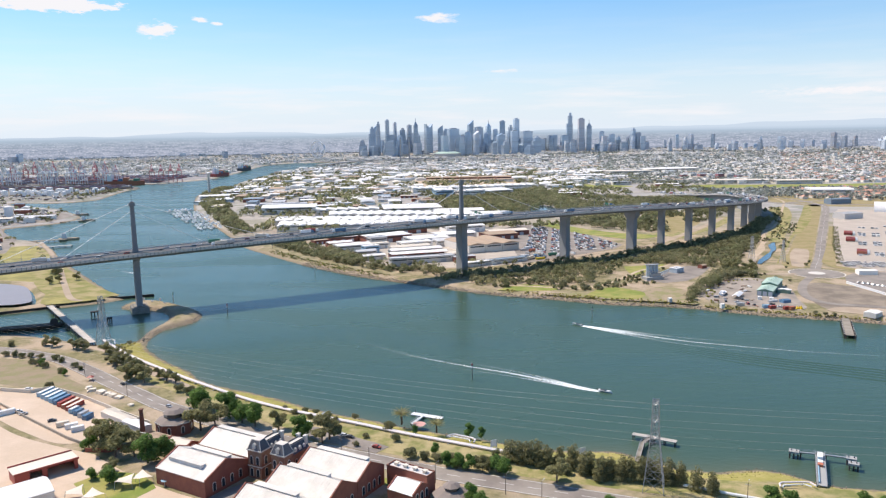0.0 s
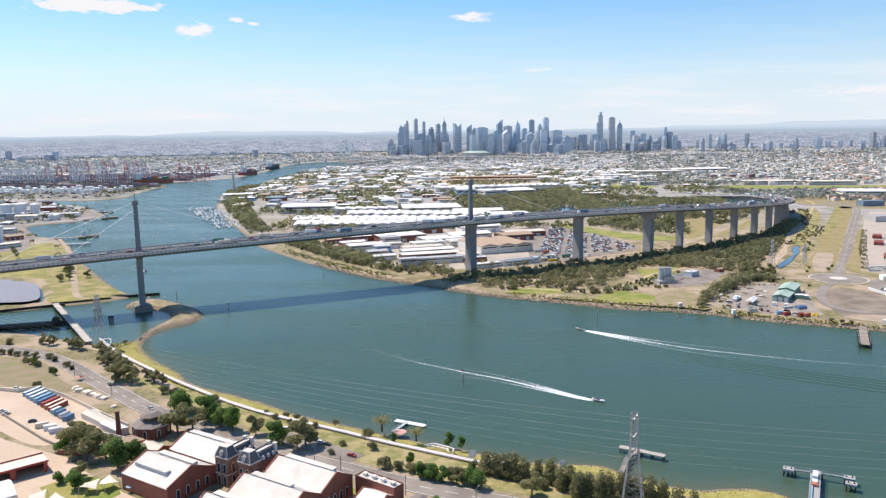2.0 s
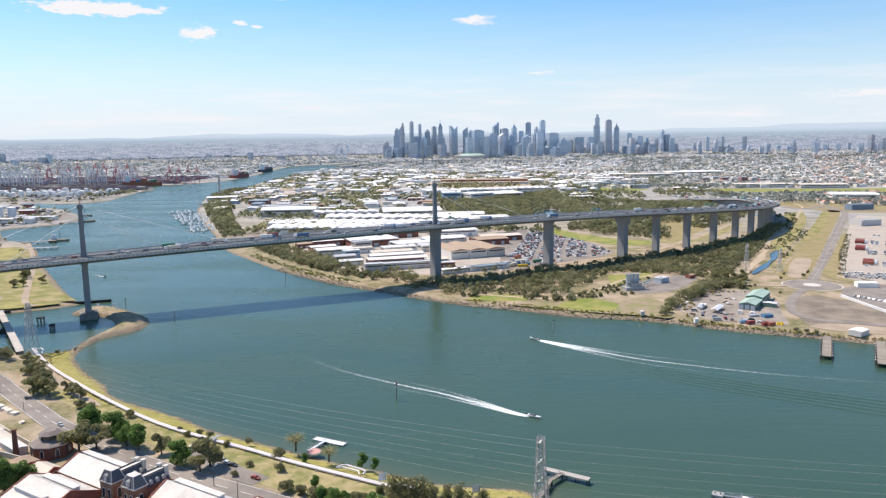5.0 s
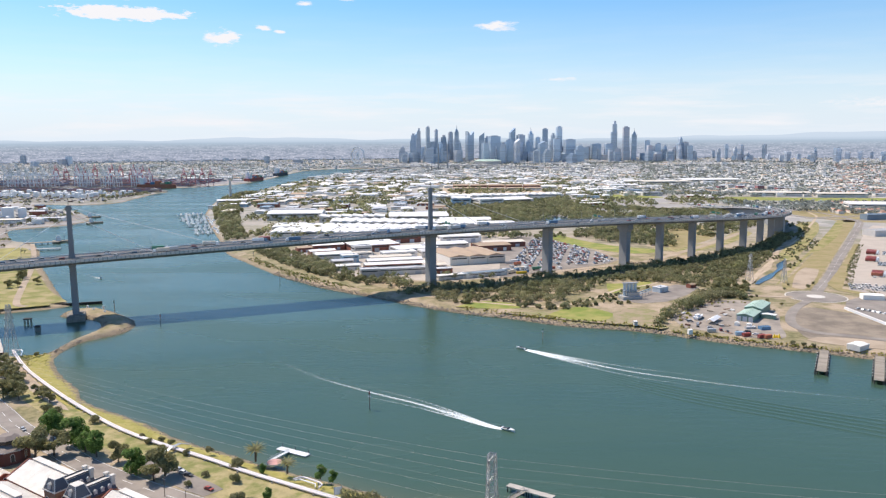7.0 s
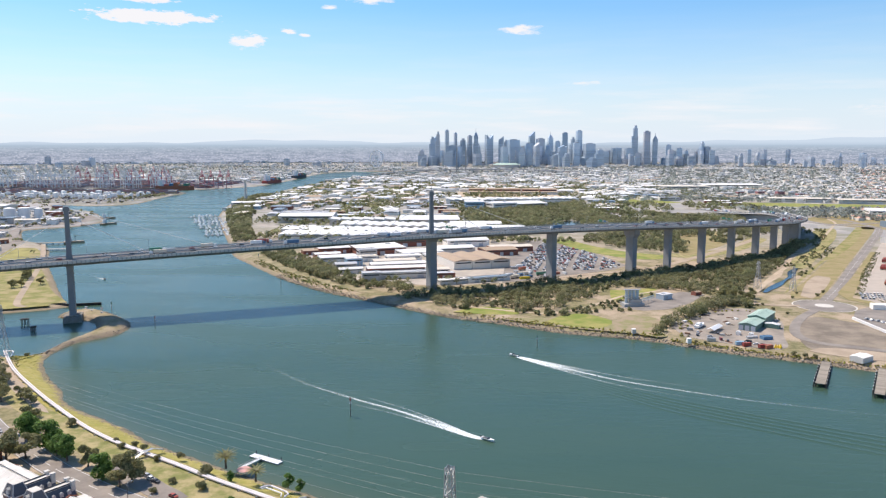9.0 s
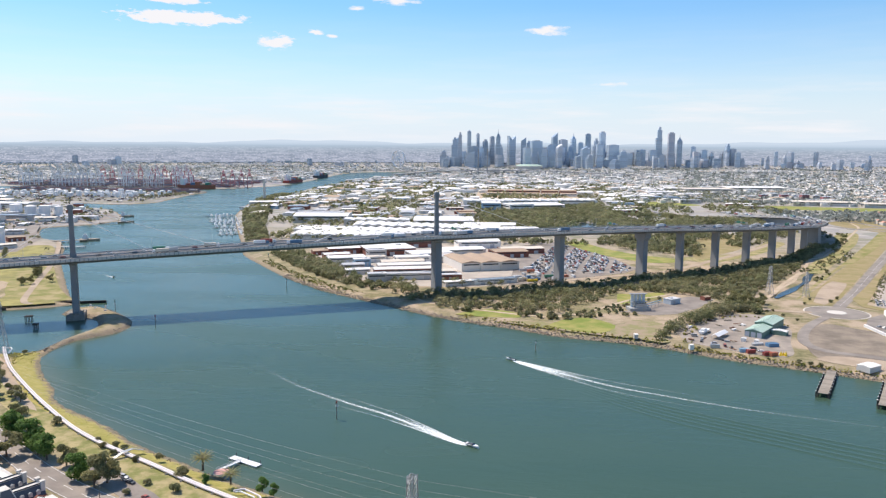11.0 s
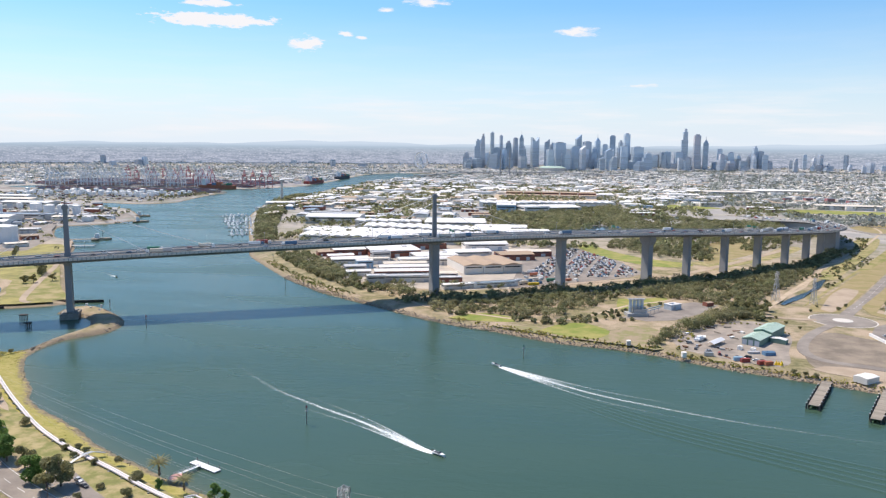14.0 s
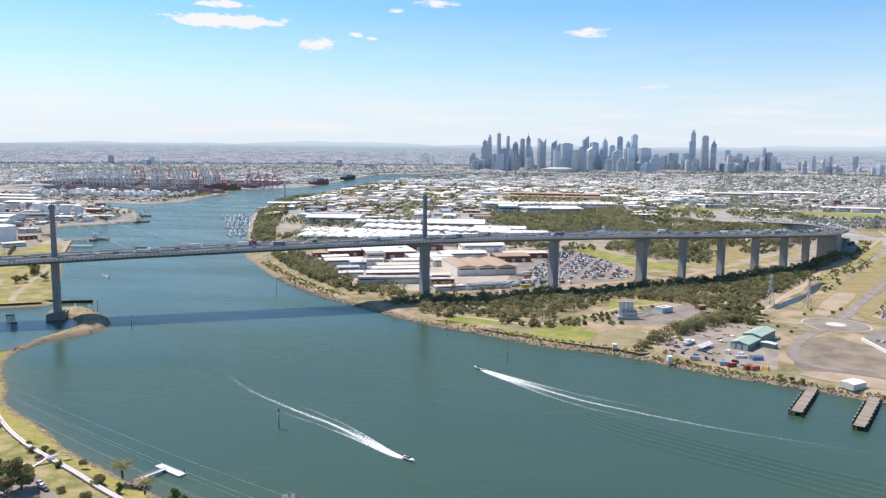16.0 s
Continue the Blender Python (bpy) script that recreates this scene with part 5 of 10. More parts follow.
# Single trees of the near bank: kind, x, y, height.
for kind, x, y, h in (("gum", -143, 346, 17), ("gum", -152, 352, 15), ("gum", -134, 345, 14), ("round", -125, 338, 15), ("round", -119, 343, 12), ("round", -160, 356, 10), ("gum", -160, 365, 12), ("gum", -147, 359, 13), ("round", -144, 322, 6), ("shrub", -140, 325, 4), ("round", -134, 317, 9), ("gum", -138, 328, 8),
                      ("round", -120, 404, 15), ("round", -125, 411, 11), ("round", -102, 394, 15), ("round", -85, 380, 14), ("round", -93, 385, 11), ("gum", -72, 375, 11), ("round", -58, 363, 13), ("gum", -44, 361, 16), ("gum", -47, 356, 12), ("gum", -112, 376, 17), ("gum", -106, 381, 13),
                      ("shrub", -143, 437, 7), ("shrub", -136, 433, 7), ("shrub", -108, 422, 6), ("gum", -186, 468, 12), ("gum", -177, 462, 13), ("gum", -170, 455, 12), ("gum", -182, 459, 12), ("gum", -200, 488, 11), ("gum", -209, 499, 10), ("gum", -203, 493, 9), ("gum", -243, 533, 8), ("gum", -251, 536, 8), ("gum", -266, 543, 8), ("shrub", -276, 545, 5),
                      ("shrub", -250, 508, 5), ("shrub", -243, 502, 5), ("shrub", -228, 490, 5), ("shrub", -222, 484, 4), ("shrub", -270, 515, 5), ("shrub", -262, 512, 5), ("shrub", -224, 448, 6), ("shrub", 16, 331, 6), ("round", 19, 329, 6), ("shrub", 27, 327, 6), ("shrub", 32, 325, 7), ("shrub", -3, 337, 7), ("shrub", 3, 335, 6), ("shrub", 9, 333, 5), ("shrub", -15, 371, 6), ("round", -2, 366, 5), ("shrub", -11, 357, 5), ("round", 25, 362, 7), ("round", 31, 359, 6),
                      ("shrub", -62, 399, 3.6), ("shrub", -56, 396, 3.6), ("shrub", -34, 388, 4.2), ("shrub", -74, 404, 3.4), 
                      ("shrub", -26, 362, 3.5), ("shrub", -30, 352, 3.4), ("round", 8, 340, 6.5), ("round", 13, 327, 8), ("round", 18, 325, 8), ("round", 23, 323, 8), ("gum", 29, 321, 8), ("round", 35, 320, 9), ("round", 38, 317, 9),
                      ("casuarina", 42, 331, 11), ("casuarina", 46, 329, 11), ("casuarina", 50, 327, 12), ("casuarina", 54, 326, 12), ("casuarina", 58, 324, 11), ("gum", 60, 309, 12), ("casuarina", 69, 322, 11), ("casuarina", 73, 315, 11), ("casuarina", 78, 309, 11),
                      ("casuarina", 84, 312, 10), ("casuarina", 88, 310, 11), ("casuarina", 92, 309, 11), ("casuarina", 96, 308, 12), ("casuarina", 103, 308, 11), ("casuarina", 107, 306, 11), ("casuarina", 112, 304, 10), ("casuarina", 117, 299, 10), ("casuarina", 122, 295, 10),
                      ("shrub", 79, 332, 4), ("round", 142, 284, 9), ("round", 148, 280, 9), ("round", 176, 280, 8), ("round", 182, 276, 8), ("round", 52, 280, 8), ("round", 76, 282, 8), ("round", 22, 292, 9), ("round", 26, 286, 9),
                      ("shrub", -300, 545, 6), ("shrub", -318, 548, 6), ("gum", -335, 552, 8), ("gum", -300, 505, 8),
                      ("shrub", -214, 545, 3.5), ("shrub", -262, 500, 5), ("shrub", -256, 497, 6), ("shrub", -248, 491, 5.5), ("round", -252, 494, 6), ("shrub", -232, 478, 5), ("round", -227, 473, 5), ("shrub", -290, 520, 5), ("shrub", -283, 518, 6), ("shrub", -276, 515, 5),
                      ("gum", -222, 522, 9), ("gum", -216, 514, 10), ("gum", -208, 505, 10), ("gum", -202, 500, 9), ("gum", -196, 492, 10), ("gum", -189, 486, 9), ("gum", -247, 533, 8), ("gum", -239, 528, 9), ("gum", -275, 545, 8), ("gum", -268, 541, 7), ("gum", -163, 462, 8), ("gum", -157, 457, 8), ("gum", -150, 452, 8),
                      ("shrub", -58, 390, 3.4), ("shrub", -68, 397, 3.6), ("shrub", -44, 384, 4), ("shrub", 36, 336, 5), ("shrub", 62, 326, 5), ("casuarina", 64, 326, 9), ("casuarina", 100, 309, 10), ("casuarina", 76, 316, 9), ("casuarina", 81, 311, 10), ("shrub", 66, 316, 5), ("shrub", 110, 306, 5), ("gum", -352, 560, 8), ("gum", -412, 842, 13), ("gum", -420, 852, 14), ("gum", -384, 792, 10), ("shrub", -398, 800, 7), ("gum", -372, 806, 9), ("gum", -404, 832, 11), ("gum", -391, 786, 9)):
    tree(kind, x, y, h)
# Two palms by the small pontoon.
palm_leaf = []
for i in range(34):
    a, up = i * 2.4, 0.1 + 1.2 * ((i * 7) % 34) / 34
    for k in range(5):
        r0, r1 = 0.3 + 0.55 * k, 0.3 + 0.55 * (k + 1)
        z0, z1 = up * r0 - 0.16 * r0 * r0, up * r1 - 0.16 * r1 * r1
        w0, w1 = 0.34 - 0.05 * k, 0.3 - 0.055 * k
        ca, sa = math.cos(a), math.sin(a)
        palm_leaf += [(ca * r0 - sa * w0, sa * r0 + ca * w0, 6 + z0 - 0.15), (ca * r0 + sa * w0, sa * r0 - ca * w0, 6 + z0 - 0.15), (ca * r1 + sa * w1, sa * r1 - ca * w1, 6 + z1 - 0.1), (ca * r1 - sa * w1, sa * r1 + ca * w1, 6 + z1 - 0.1)]
palm_mesh = quads_mesh("fronds", np.array(palm_leaf), M_GUM)
palm_trunk = Shape().cyl(0, 0, -0.2, 0.32, 0.24, 6.2, 8).mesh("trunk")
for x, y, k in ((-9, 379, 1.2), (9, 367, 1.0)):
    t = thing("palm_tree", "squat date palm with arching fronds beside the path", "palm tree", pose(x, y, 3) @ Matrix.Diagonal((1.5 * k, 1.5 * k, 0.8 * k, 1)))
    part("trunk", palm_trunk, M_BARK, t)
    part("fronds", palm_mesh, M_GUM, t)

# ---- the brick pumping station ----
U_TURN = math.radians(-31)


def arched_window(parent, x, y, z, w, h, turn, glass=M_GLASS_DARK, frame_mat=M_STONE):
    """A window with a round head, set into a wall that faces its own -y."""
    c, s = math.cos(turn), math.sin(turn)

    def at(a, d, zz):
        return (x + c * a - s * d, y + s * a + c * d, z + zz)

    def slab(w_, h_, d0, d1):
        prof = [(-w_ / 2, 0), (w_ / 2, 0), (w_ / 2, h_ - w_ / 2)] + [(w_ / 2 * math.cos(q * math.pi / 6), h_ - w_ / 2 + w_ / 2 * math.sin(q * math.pi / 6)) for q in range(1, 6)] + [(-w_ / 2, h_ - w_ / 2)]
        n = len(prof)
        sh = Shape().add([at(a, d0, b) for a, b in prof] + [at(a, d1, b) for a, b in prof], [tuple(range(n)), tuple(range(2 * n - 1, n - 1, -1))] + [(i, n + i, n + (i + 1) % n, (i + 1) % n) for i in range(n)])
        return sh

    fr = part("window", slab(w + 0.5, h + 0.35, -0.1, 0.15), frame_mat, parent)
    part("pane", slab(w, h, -0.16, -0.09), glass, fr)


def hall(name, label, x, y, turn, L, W, eave, rise, wall_m, roof_m, monitors=(), windows=0, parapet=True, category="building", z=3.0):
    """A long hall with a ridged roof, raised skylight strips and arched windows in its gable ends."""
    t = thing(name, label, category, pose(x, y, z, 0, 0, math.degrees(turn)))
    part("wall", Shape().box(0, 0, -0.2, L, W, eave + 0.2).gable_ends(0, 0, eave, L, W, rise, thick=0.4), wall_m, t)
    roof = part("roof", Shape().gable(0, 0, eave + 0.06, L - 0.9, W, rise, over=0.25, thick=0.28), roof_m, t)
    rib = Shape()
    n = int(L / 1.6)
    for i in range(n):
        a = -L / 2 + 0.9 + (L - 1.8) * (i + 0.5) / n
        for sgn in (-1, 1):
            rib.beam((a, sgn * (W / 2 + 0.1), eave + 0.12), (a, 0, eave + rise + 0.12), 0.09)
    tagged(part("roof_seam", rib, roof_m, roof), kind="stuff")
    if parapet:
        for e in (-1, 1):
            cope = Shape()
            for sgn in (-1, 1):
                cope.beam((e * (L / 2 - 0.2), sgn * W / 2, eave + 0.2), (e * (L / 2 - 0.2), 0, eave + rise + 0.25), 0.6, 0.5)
            part("coping", cope, wall_m, t)
    for a, b, v in monitors:
        zz = eave + rise * (1 - abs(v) / (W / 2))
        part("roof_monitor", Shape().box((a + b) / 2, v, zz - 0.4, b - a, 2.4, 1.7), M_GREYROOF, t, "louvred skylight strip")
        part("monitor_cap", Shape().box((a + b) / 2, v, zz + 1.3, b - a + 0.5, 3.0, 0.18), roof_m, t)
    for i in range(windows):
        b = (i - (windows - 1) / 2) * W / windows * 0.8
        arched_window(t, L / 2, b, 1.6, 1.5, 3.6, math.pi / 2)
    return t


hall("pump_hall", "red brick pumping hall with a long cream-white sheet roof", -94, 319.5, U_TURN, 30, 25, 7.5, 5.0, M_BRICK, M_HALLROOF, ((-9, 13, 3.5), (-12, 8, -6.5)), 4)
hall("pump_hall", "red brick pumping hall with a cream-white sheet roof", -81.5, 338, U_TURN, 35, 19, 8.5, 4.6, M_BRICK, M_HALLROOF, ((-16, 14, 2.5),), 3)
hall("pump_hall", "broad red brick hall with a bright white roof and ridge skylight", -33, 311.7, U_TURN, 33, 19, 8.5, 5.0, M_BRICK, M_HALLROOF, ((-13, 13, 2.5),), 4)
hall("pump_hall", "broad red brick hall with a bright white roof and ridge skylight", -43, 295.2, U_TURN, 33, 19.2, 8.3, 5.0, M_BRICK, M_HALLROOF, ((-13, 8, 2.5),), 4)
hall("pump_hall", "broad red brick hall with a bright white roof and ridge skylight", -53, 278.7, U_TURN, 33, 19.2, 8.3, 5.0, M_BRICK, M_HALLROOF, ((-13, 8, 2.5),), 4)
hall("annexe", "small brick annexe with a white roof", -112.5, 349, U_TURN, 14, 8, 5, 1.8, M_BRICK, M_CREAM, (), 1)


M_TOWERBRICK = mat("brown_tower_brick", (0.33, 0.2, 0.125), 0.85, 0.28, 0.3, 3.0, second=(0.24, 0.12, 0.08))


def mansard_tower(x, y, turn, length):
    """A narrow brick range under one steep slate mansard, with a taller pavilion at its front end and chimneys behind."""
    t = thing("mansard_tower", "ornate brown brick range with steep slate mansard roofs", "building", pose(x, y, 3, 0, 0, math.degrees(turn)))
    W, hr, ht = 6.4, 10.6, 12.6
    rr = lambda c, a, b: [(c - a / 2, -b / 2), (c + a / 2, -b / 2), (c + a / 2, b / 2), (c - a / 2, b / 2)]
    part("wall", Shape().box(0, 0, -0.2, length, W, hr + 0.2), M_TOWERBRICK, t)
    part("string_course", Shape().box(0, 0, 4.9, length + 0.3, W + 0.4, 0.35), M_STONE, t)
    part("cornice", Shape().box(0, 0, hr, length + 0.5, W + 0.8, 0.45), M_TOWERBRICK, t)
    roof = part("mansard_roof", Shape().prism(rr(0, length, W + 0.2), hr + 0.45, hr + 4.2, rr(0, length - 1.6, W - 3.6)), M_SLATE, t)
    part("flat_roof", Shape().box(0, 0, hr + 4.2, length - 1.4, W - 3.4, 0.2), M_STONE, roof, "narrow pale lead flat")
    part("roof_cresting", Shape().box(0, (W - 3.4) / 2, hr + 4.4, length - 1.4, 0.12, 0.5).box(0, -(W - 3.4) / 2, hr + 4.4, length - 1.4, 0.12, 0.5), M_DARKSTEEL, roof)
    fx = -length / 2 + 2.8
    tw = part("pavilion", Shape().box(fx, 0, -0.2, 6.0, W + 1.0, ht + 0.2), M_TOWERBRICK, t, "taller square brick pavilion")
    part("cornice", Shape().box(fx, 0, ht, 6.7, W + 1.7, 0.5).box(fx, 0, 5.4, 6.4, W + 1.4, 0.4), M_STONE, tw)
    part("mansard_roof", Shape().prism(rr(fx, 6.2, W + 1.1), ht + 0.5, ht + 4.6, rr(fx, 3.6, W - 2.2)), M_SLATE, tw)
    part("flat_roof", Shape().box(fx, 0, ht + 4.6, 3.8, W - 2.0, 0.25), M_STONE, tw)
    for sx in (-1, 1):
        for sy in (-1, 1):
            part("corner_hip", Shape().beam((fx + sx * 3.1, sy * (W + 1.1) / 2, ht + 0.5), (fx + sx * 1.8, sy * (W - 2.2) / 2, ht + 4.6), 0.32), M_STONE, tw)
    for zz in (0.9, 6.5):
        for o in (-1.7, 1.7):
            arched_window(t, fx - 3.0, o, zz, 1.4, 3.6, -math.pi / 2)
        for sy in (-1, 1):
            arched_window(t, fx, sy * (W + 1.0) / 2, zz, 1.5, 3.6, 0 if sy < 0 else math.pi)
    part("dormer", Shape().box(fx - 2.6, 0, ht + 1.0, 1.2, 1.6, 2.0).gable(fx - 2.6, 0, ht + 3.0, 1.6, 1.7, 0.7), M_STONE, tw)
    for k in range(3):
        a = -length / 2 + 8.2 + 3.0 * k
        for sy in (-1, 1):
            arched_window(t, a, sy * W / 2, 1.6, 1.2, 3.0, 0 if sy < 0 else math.pi)
            arched_window(t, a, sy * W / 2, 5.8, 1.2, 2.6, 0 if sy < 0 else math.pi)
            part("round_dormer", Shape().box(a, sy * (W / 2 - 0.35), hr + 1.2, 1.3, 0.9, 1.4).gable(a, sy * (W / 2 - 0.35), hr + 2.6, 0.9, 1.5, 0.5, math.pi / 2), M_STONE, roof)
    for sy in (-1, 1):
        part("chimney", Shape().box(length / 2 - 0.8, sy * 2.0, hr, 1.5, 1.3, 5.4).box(length / 2 - 0.8, sy * 2.0, hr + 5.4, 1.9, 1.7, 0.4), M_STONE, t, "pale rendered chimney stack")
    return t


mansard_tower(-67, 327, math.radians(62), 17)
mansard_tower(-55.5, 321.5, math.radians(60), 17)

t = thing("ventilated_block", "tall plain red brick block with rooftop vents", "building", pose(-2.5, 307.5, 3, 0, 0, -35))
part("wall", Shape().box(0, 0, -0.2, 21, 6, 8.4), M_BRICK, t)
part("parapet", Shape().box(0, -2.85, 8.2, 21.2, 0.4, 0.7).box(0, 2.85, 8.2, 21.2, 0.4, 0.7).box(-10.4, 0, 8.2, 0.4, 5.4, 0.7).box(10.4, 0, 8.2, 0.4, 5.4, 0.7), M_BRICK_DARK, t)
part("roof", Shape().box(0, 0, 8.2, 20.4, 5.3, 0.2), M_WALL_GREY, t)
for i in range(4):
    v = part("roof_vent", Shape().box(-7.5 + 5 * i, 0, 8.4, 1.5, 1.5, 1.0).box(-7.5 + 5 * i, 0, 9.4, 2.0, 2.0, 0.3), M_CREAM, t, "cream roof vent")
hall("boiler_house", "red brick house with curved white roof", -3, 297, math.radians(-35), 13, 12, 5.5, 3.0, M_BRICK, M_WHITE, (), 3)
M_SHINGLE = mat("brown_grey_shingle", (0.24, 0.2, 0.175), 0.8, 0.2, 0.3, 3)
t = thing("pavilion", "low hip-roofed pavilion with a raised lantern", "building", pose(14.5, 294, 3, 0, 0, -33))
oct_ = lambda r, n=8: [(r * math.cos(2 * math.pi * (i + 0.5) / n), r * math.sin(2 * math.pi * (i + 0.5) / n)) for i in range(n)]
part("wall", Shape().prism(oct_(7.4), -0.2, 3.4), M_BRICK, t)
part("roof", Shape().prism(oct_(8.2), 3.4, 5.6, oct_(3.4)), M_SHINGLE, t)
part("lantern", Shape().prism(oct_(3.2), 5.6, 7.0), M_GLASS_DARK, t)
part("lantern_roof", Shape().prism(oct_(3.8), 7.0, 8.4, oct_(1.4)), M_SHINGLE, t)
t = thing("octagonal_pump_house", "eight-sided brick pump house with a lantern on its grey roof", "building", pose(-125, 376, 3))
part("wall", Shape().prism(oct_(9.2), -0.2, 6.0), M_BRICK_DARK, t)
part("cornice", Shape().prism(oct_(9.6), 6.0, 6.5), M_STONE, t)
part("roof", Shape().prism(oct_(9.5), 6.5, 8.2, oct_(5.2)), M_SHINGLE, t)
part("lantern", Shape().prism(oct_(5.0), 8.2, 10.4), M_GLASS_DARK, t)
part("lantern_roof", Shape().prism(oct_(5.6), 10.4, 12.0, oct_(3.0)), M_SHINGLE, t)
for i in range(8):
    a = 2 * math.pi * i / 8
    arched_window(t, 8.55 * math.cos(a), 8.55 * math.sin(a), 1.4, 1.4, 3.4, a + math.pi / 2)
solid("brick_chimney", Shape().prism([(-140 + 1.0 * a, 372 + 1.0 * b) for a, b in ((-1, -1), (1, -1), (1, 1), (-1, 1))], 2.8, 16, [(-140 + 0.7 * a, 372 + 0.7 * b) for a, b in ((-1, -1), (1, -1), (1, 1), (-1, 1))]).box(-140, 372, 16, 1.9, 1.9, 0.7), M_BRICK_DARK, "square tapering red brick chimney", "chimney")
hall("store", "low brick store with a flat brown roof", -128, 358, U_TURN, 11, 9, 4.4, 0.6, M_BRICK, M_BROWNROOF, (), 0, False)
hall("store", "long low grey-walled store with a pale roof", -160, 392, math.radians(-38), 26, 6, 3.4, 0.6, M_WALL_PALE, M_CREAM, (), 0, False)
hall("store", "long low grey-walled store with a pale roof", -146, 380, math.radians(-38), 18, 6, 3.4, 0.6, M_WALL_GREY, M_WHITE, (), 0, False)
hall("store", "small site cabin with a cream roof", -166, 400, math.radians(-38), 8, 4, 3, 0.4, M_WALL_PALE, M_CREAM, (), 0, False)
# Red shed with open bays and an arched white store.
t = thing("open_shed", "long dark red shed with open bays and a cream flat roof", "shed", pose(-168, 329, 3, 0, 0, 42))
part("wall", Shape().box(0, 4.7, -0.2, 26, 0.4, 5).box(-12.8, 0, -0.2, 0.4, 9.4, 5).box(12.8, 0, -0.2, 0.4, 9.4, 5).box(-10, -4.7, -0.2, 6, 0.4, 5).box(-1, -4.7, -0.2, 2.2, 0.4, 5).box(12, -4.7, -0.2, 1.4, 0.4, 5), M_RED, t)
part("roof", Shape().box(0, 0, 4.8, 26.8, 10.6, 0.4), M_CREAM, t)
part("parapet", Shape().box(0, 5.1, 5.2, 26.8, 0.3, 0.6).box(0, -5.2, 4.6, 26.8, 0.3, 0.9), M_RED, t)
t = thing("arched_store", "white sheet-metal store with a low arched roof", "shed", pose(-166, 299, 3, 0, 0, 40))
arc = Shape()
prof = [(-9 + 18 * i / 12, 5.2 + 2.2 * math.sin(math.pi * i / 12)) for i in range(13)]
arc.add([(e * 14, a, b) for e in (-1, 1) for a, b in prof], [(i, i + 1, 14 + i, 13 + i) for i in range(12)])
part("wall", Shape().box(0, 0, -0.2, 27.6, 17.6, 5.6), M_WALL_PALE, t)
part("roof", arc, M_WHITE, t)
part("roof_gutter", Shape().box(0, -9.05, 5.0, 28.2, 0.4, 0.4).box(0, 9.05, 5.0, 28.2, 0.4, 0.4), M_SILVER, t)
for x, y, a in ((-143, 304, 0.4), (-134, 301, 1.2), (-126, 314, 0.2), (-120, 317, 1.0)):
    t = thing("shade_sail", "cream fabric shade sail on slanting poles", "shade sail", pose(x, y, 3.1, 0, 0, math.degrees(a)) @ Matrix.Scale(0.8, 4), "shade sails")
    sail = Shape()
    n = 6
    for i in range(n + 1):
        for j in range(n + 1):
            p, q = i / n * 2 - 1, j / n * 2 - 1
            sail.v.append((p * 4.2 * (1 - 0.12 * (1 - q * q)), q * 4.2 * (1 - 0.12 * (1 - p * p)), 4.2 + 1.1 * p * q + 0.05))
    sail.f = [(i * (n + 1) + j, i * (n + 1) + j + 1, (i + 1) * (n + 1) + j + 1, (i + 1) * (n + 1) + j) for i in range(n) for j in range(n)]
    part("sail", sail, M_CREAM, t)
    for p, q in ((-1, -1), (1, -1), (1, 1), (-1, 1)):
        part("pole", Shape().beam((p * 4.6, q * 4.6, -0.3), (p * 4.2, q * 4.2, 4.3 + 1.1 * p * q), 0.16), M_GALV, t)
t = thing("sculpture_dish", "blue-grey dish sculpture on a post in the lawn", "sculpture", pose(-109, 314, 3.1))
part("post", Shape().cyl(0, 0, -0.2, 0.2, 0.15, 2.2, 8), M_GALV, t)
part("dish", Shape().prism(oct_(1.0, 12), 2.0, 2.5, oct_(1.6, 12)), M_SKYBLUE, t)
for x, y, w_, d_, h_, turn in ((-196, 441, 5, 3, 1.6, 20), (-189, 437, 6, 4, 1.8, -35), (-184, 434, 4, 3.4, 1.4, 10), (-180, 431, 6, 3, 1.7, -40), (-175, 428, 5, 3.4, 1.2, -20), (-200, 446, 4, 3, 1.3, 40), (-163, 415, 4, 2.2, 1.0, -40)):
    t = thing("panel_stack", "stack of cream building panels under the fence", "building panels", pose(x, y, 3.05, 0, 0, turn), "panel stacks")
    for k in range(3):
        part("panel", Shape().box(0.2 * k, 0.15 * k, h_ * k / 3, w_ - 0.5 * k, d_, h_ / 3 - 0.05), M_CREAM, t)
    part("bearer", Shape().box(-w_ / 4, 0, -0.15, 0.2, d_, 0.16).box(w_ / 4, 0, -0.15, 0.2, d_, 0.16), M_TIMBER, t)
# Walls and fences of the yards.
for pts, h, m_, words in (([(-256, 446), (-232, 440), (-222, 446), (-196, 429), (-159, 399), (-141, 385)], 2.2, M_CREAM, "long low rendered yard wall"), ([(-243, 424), (-211, 397), (-176, 368), (-164, 360)], 1.6, M_TIMBER, "weathered timber yard fence"),
                          ([(-160, 352), (-149, 351), (-140, 358)], 2.0, M_BRICK, "red brick boundary wall"), ([(-160, 378), (-143, 371), (-134, 367)], 2.4, M_WALL_GREY, "grey block wall")):
    solid("yard_wall", Shape().strip(pts, 0.25, 3.0 + h, h + 0.3), m_, words, "wall", kind="structure")
solid("clipped_hedge", Shape().strip([(-96, 297), (-86, 289), (-76, 280)], 0.8, 4.6, 1.9), M_LEAF, "clipped green hedge along the brick hall", "hedge")


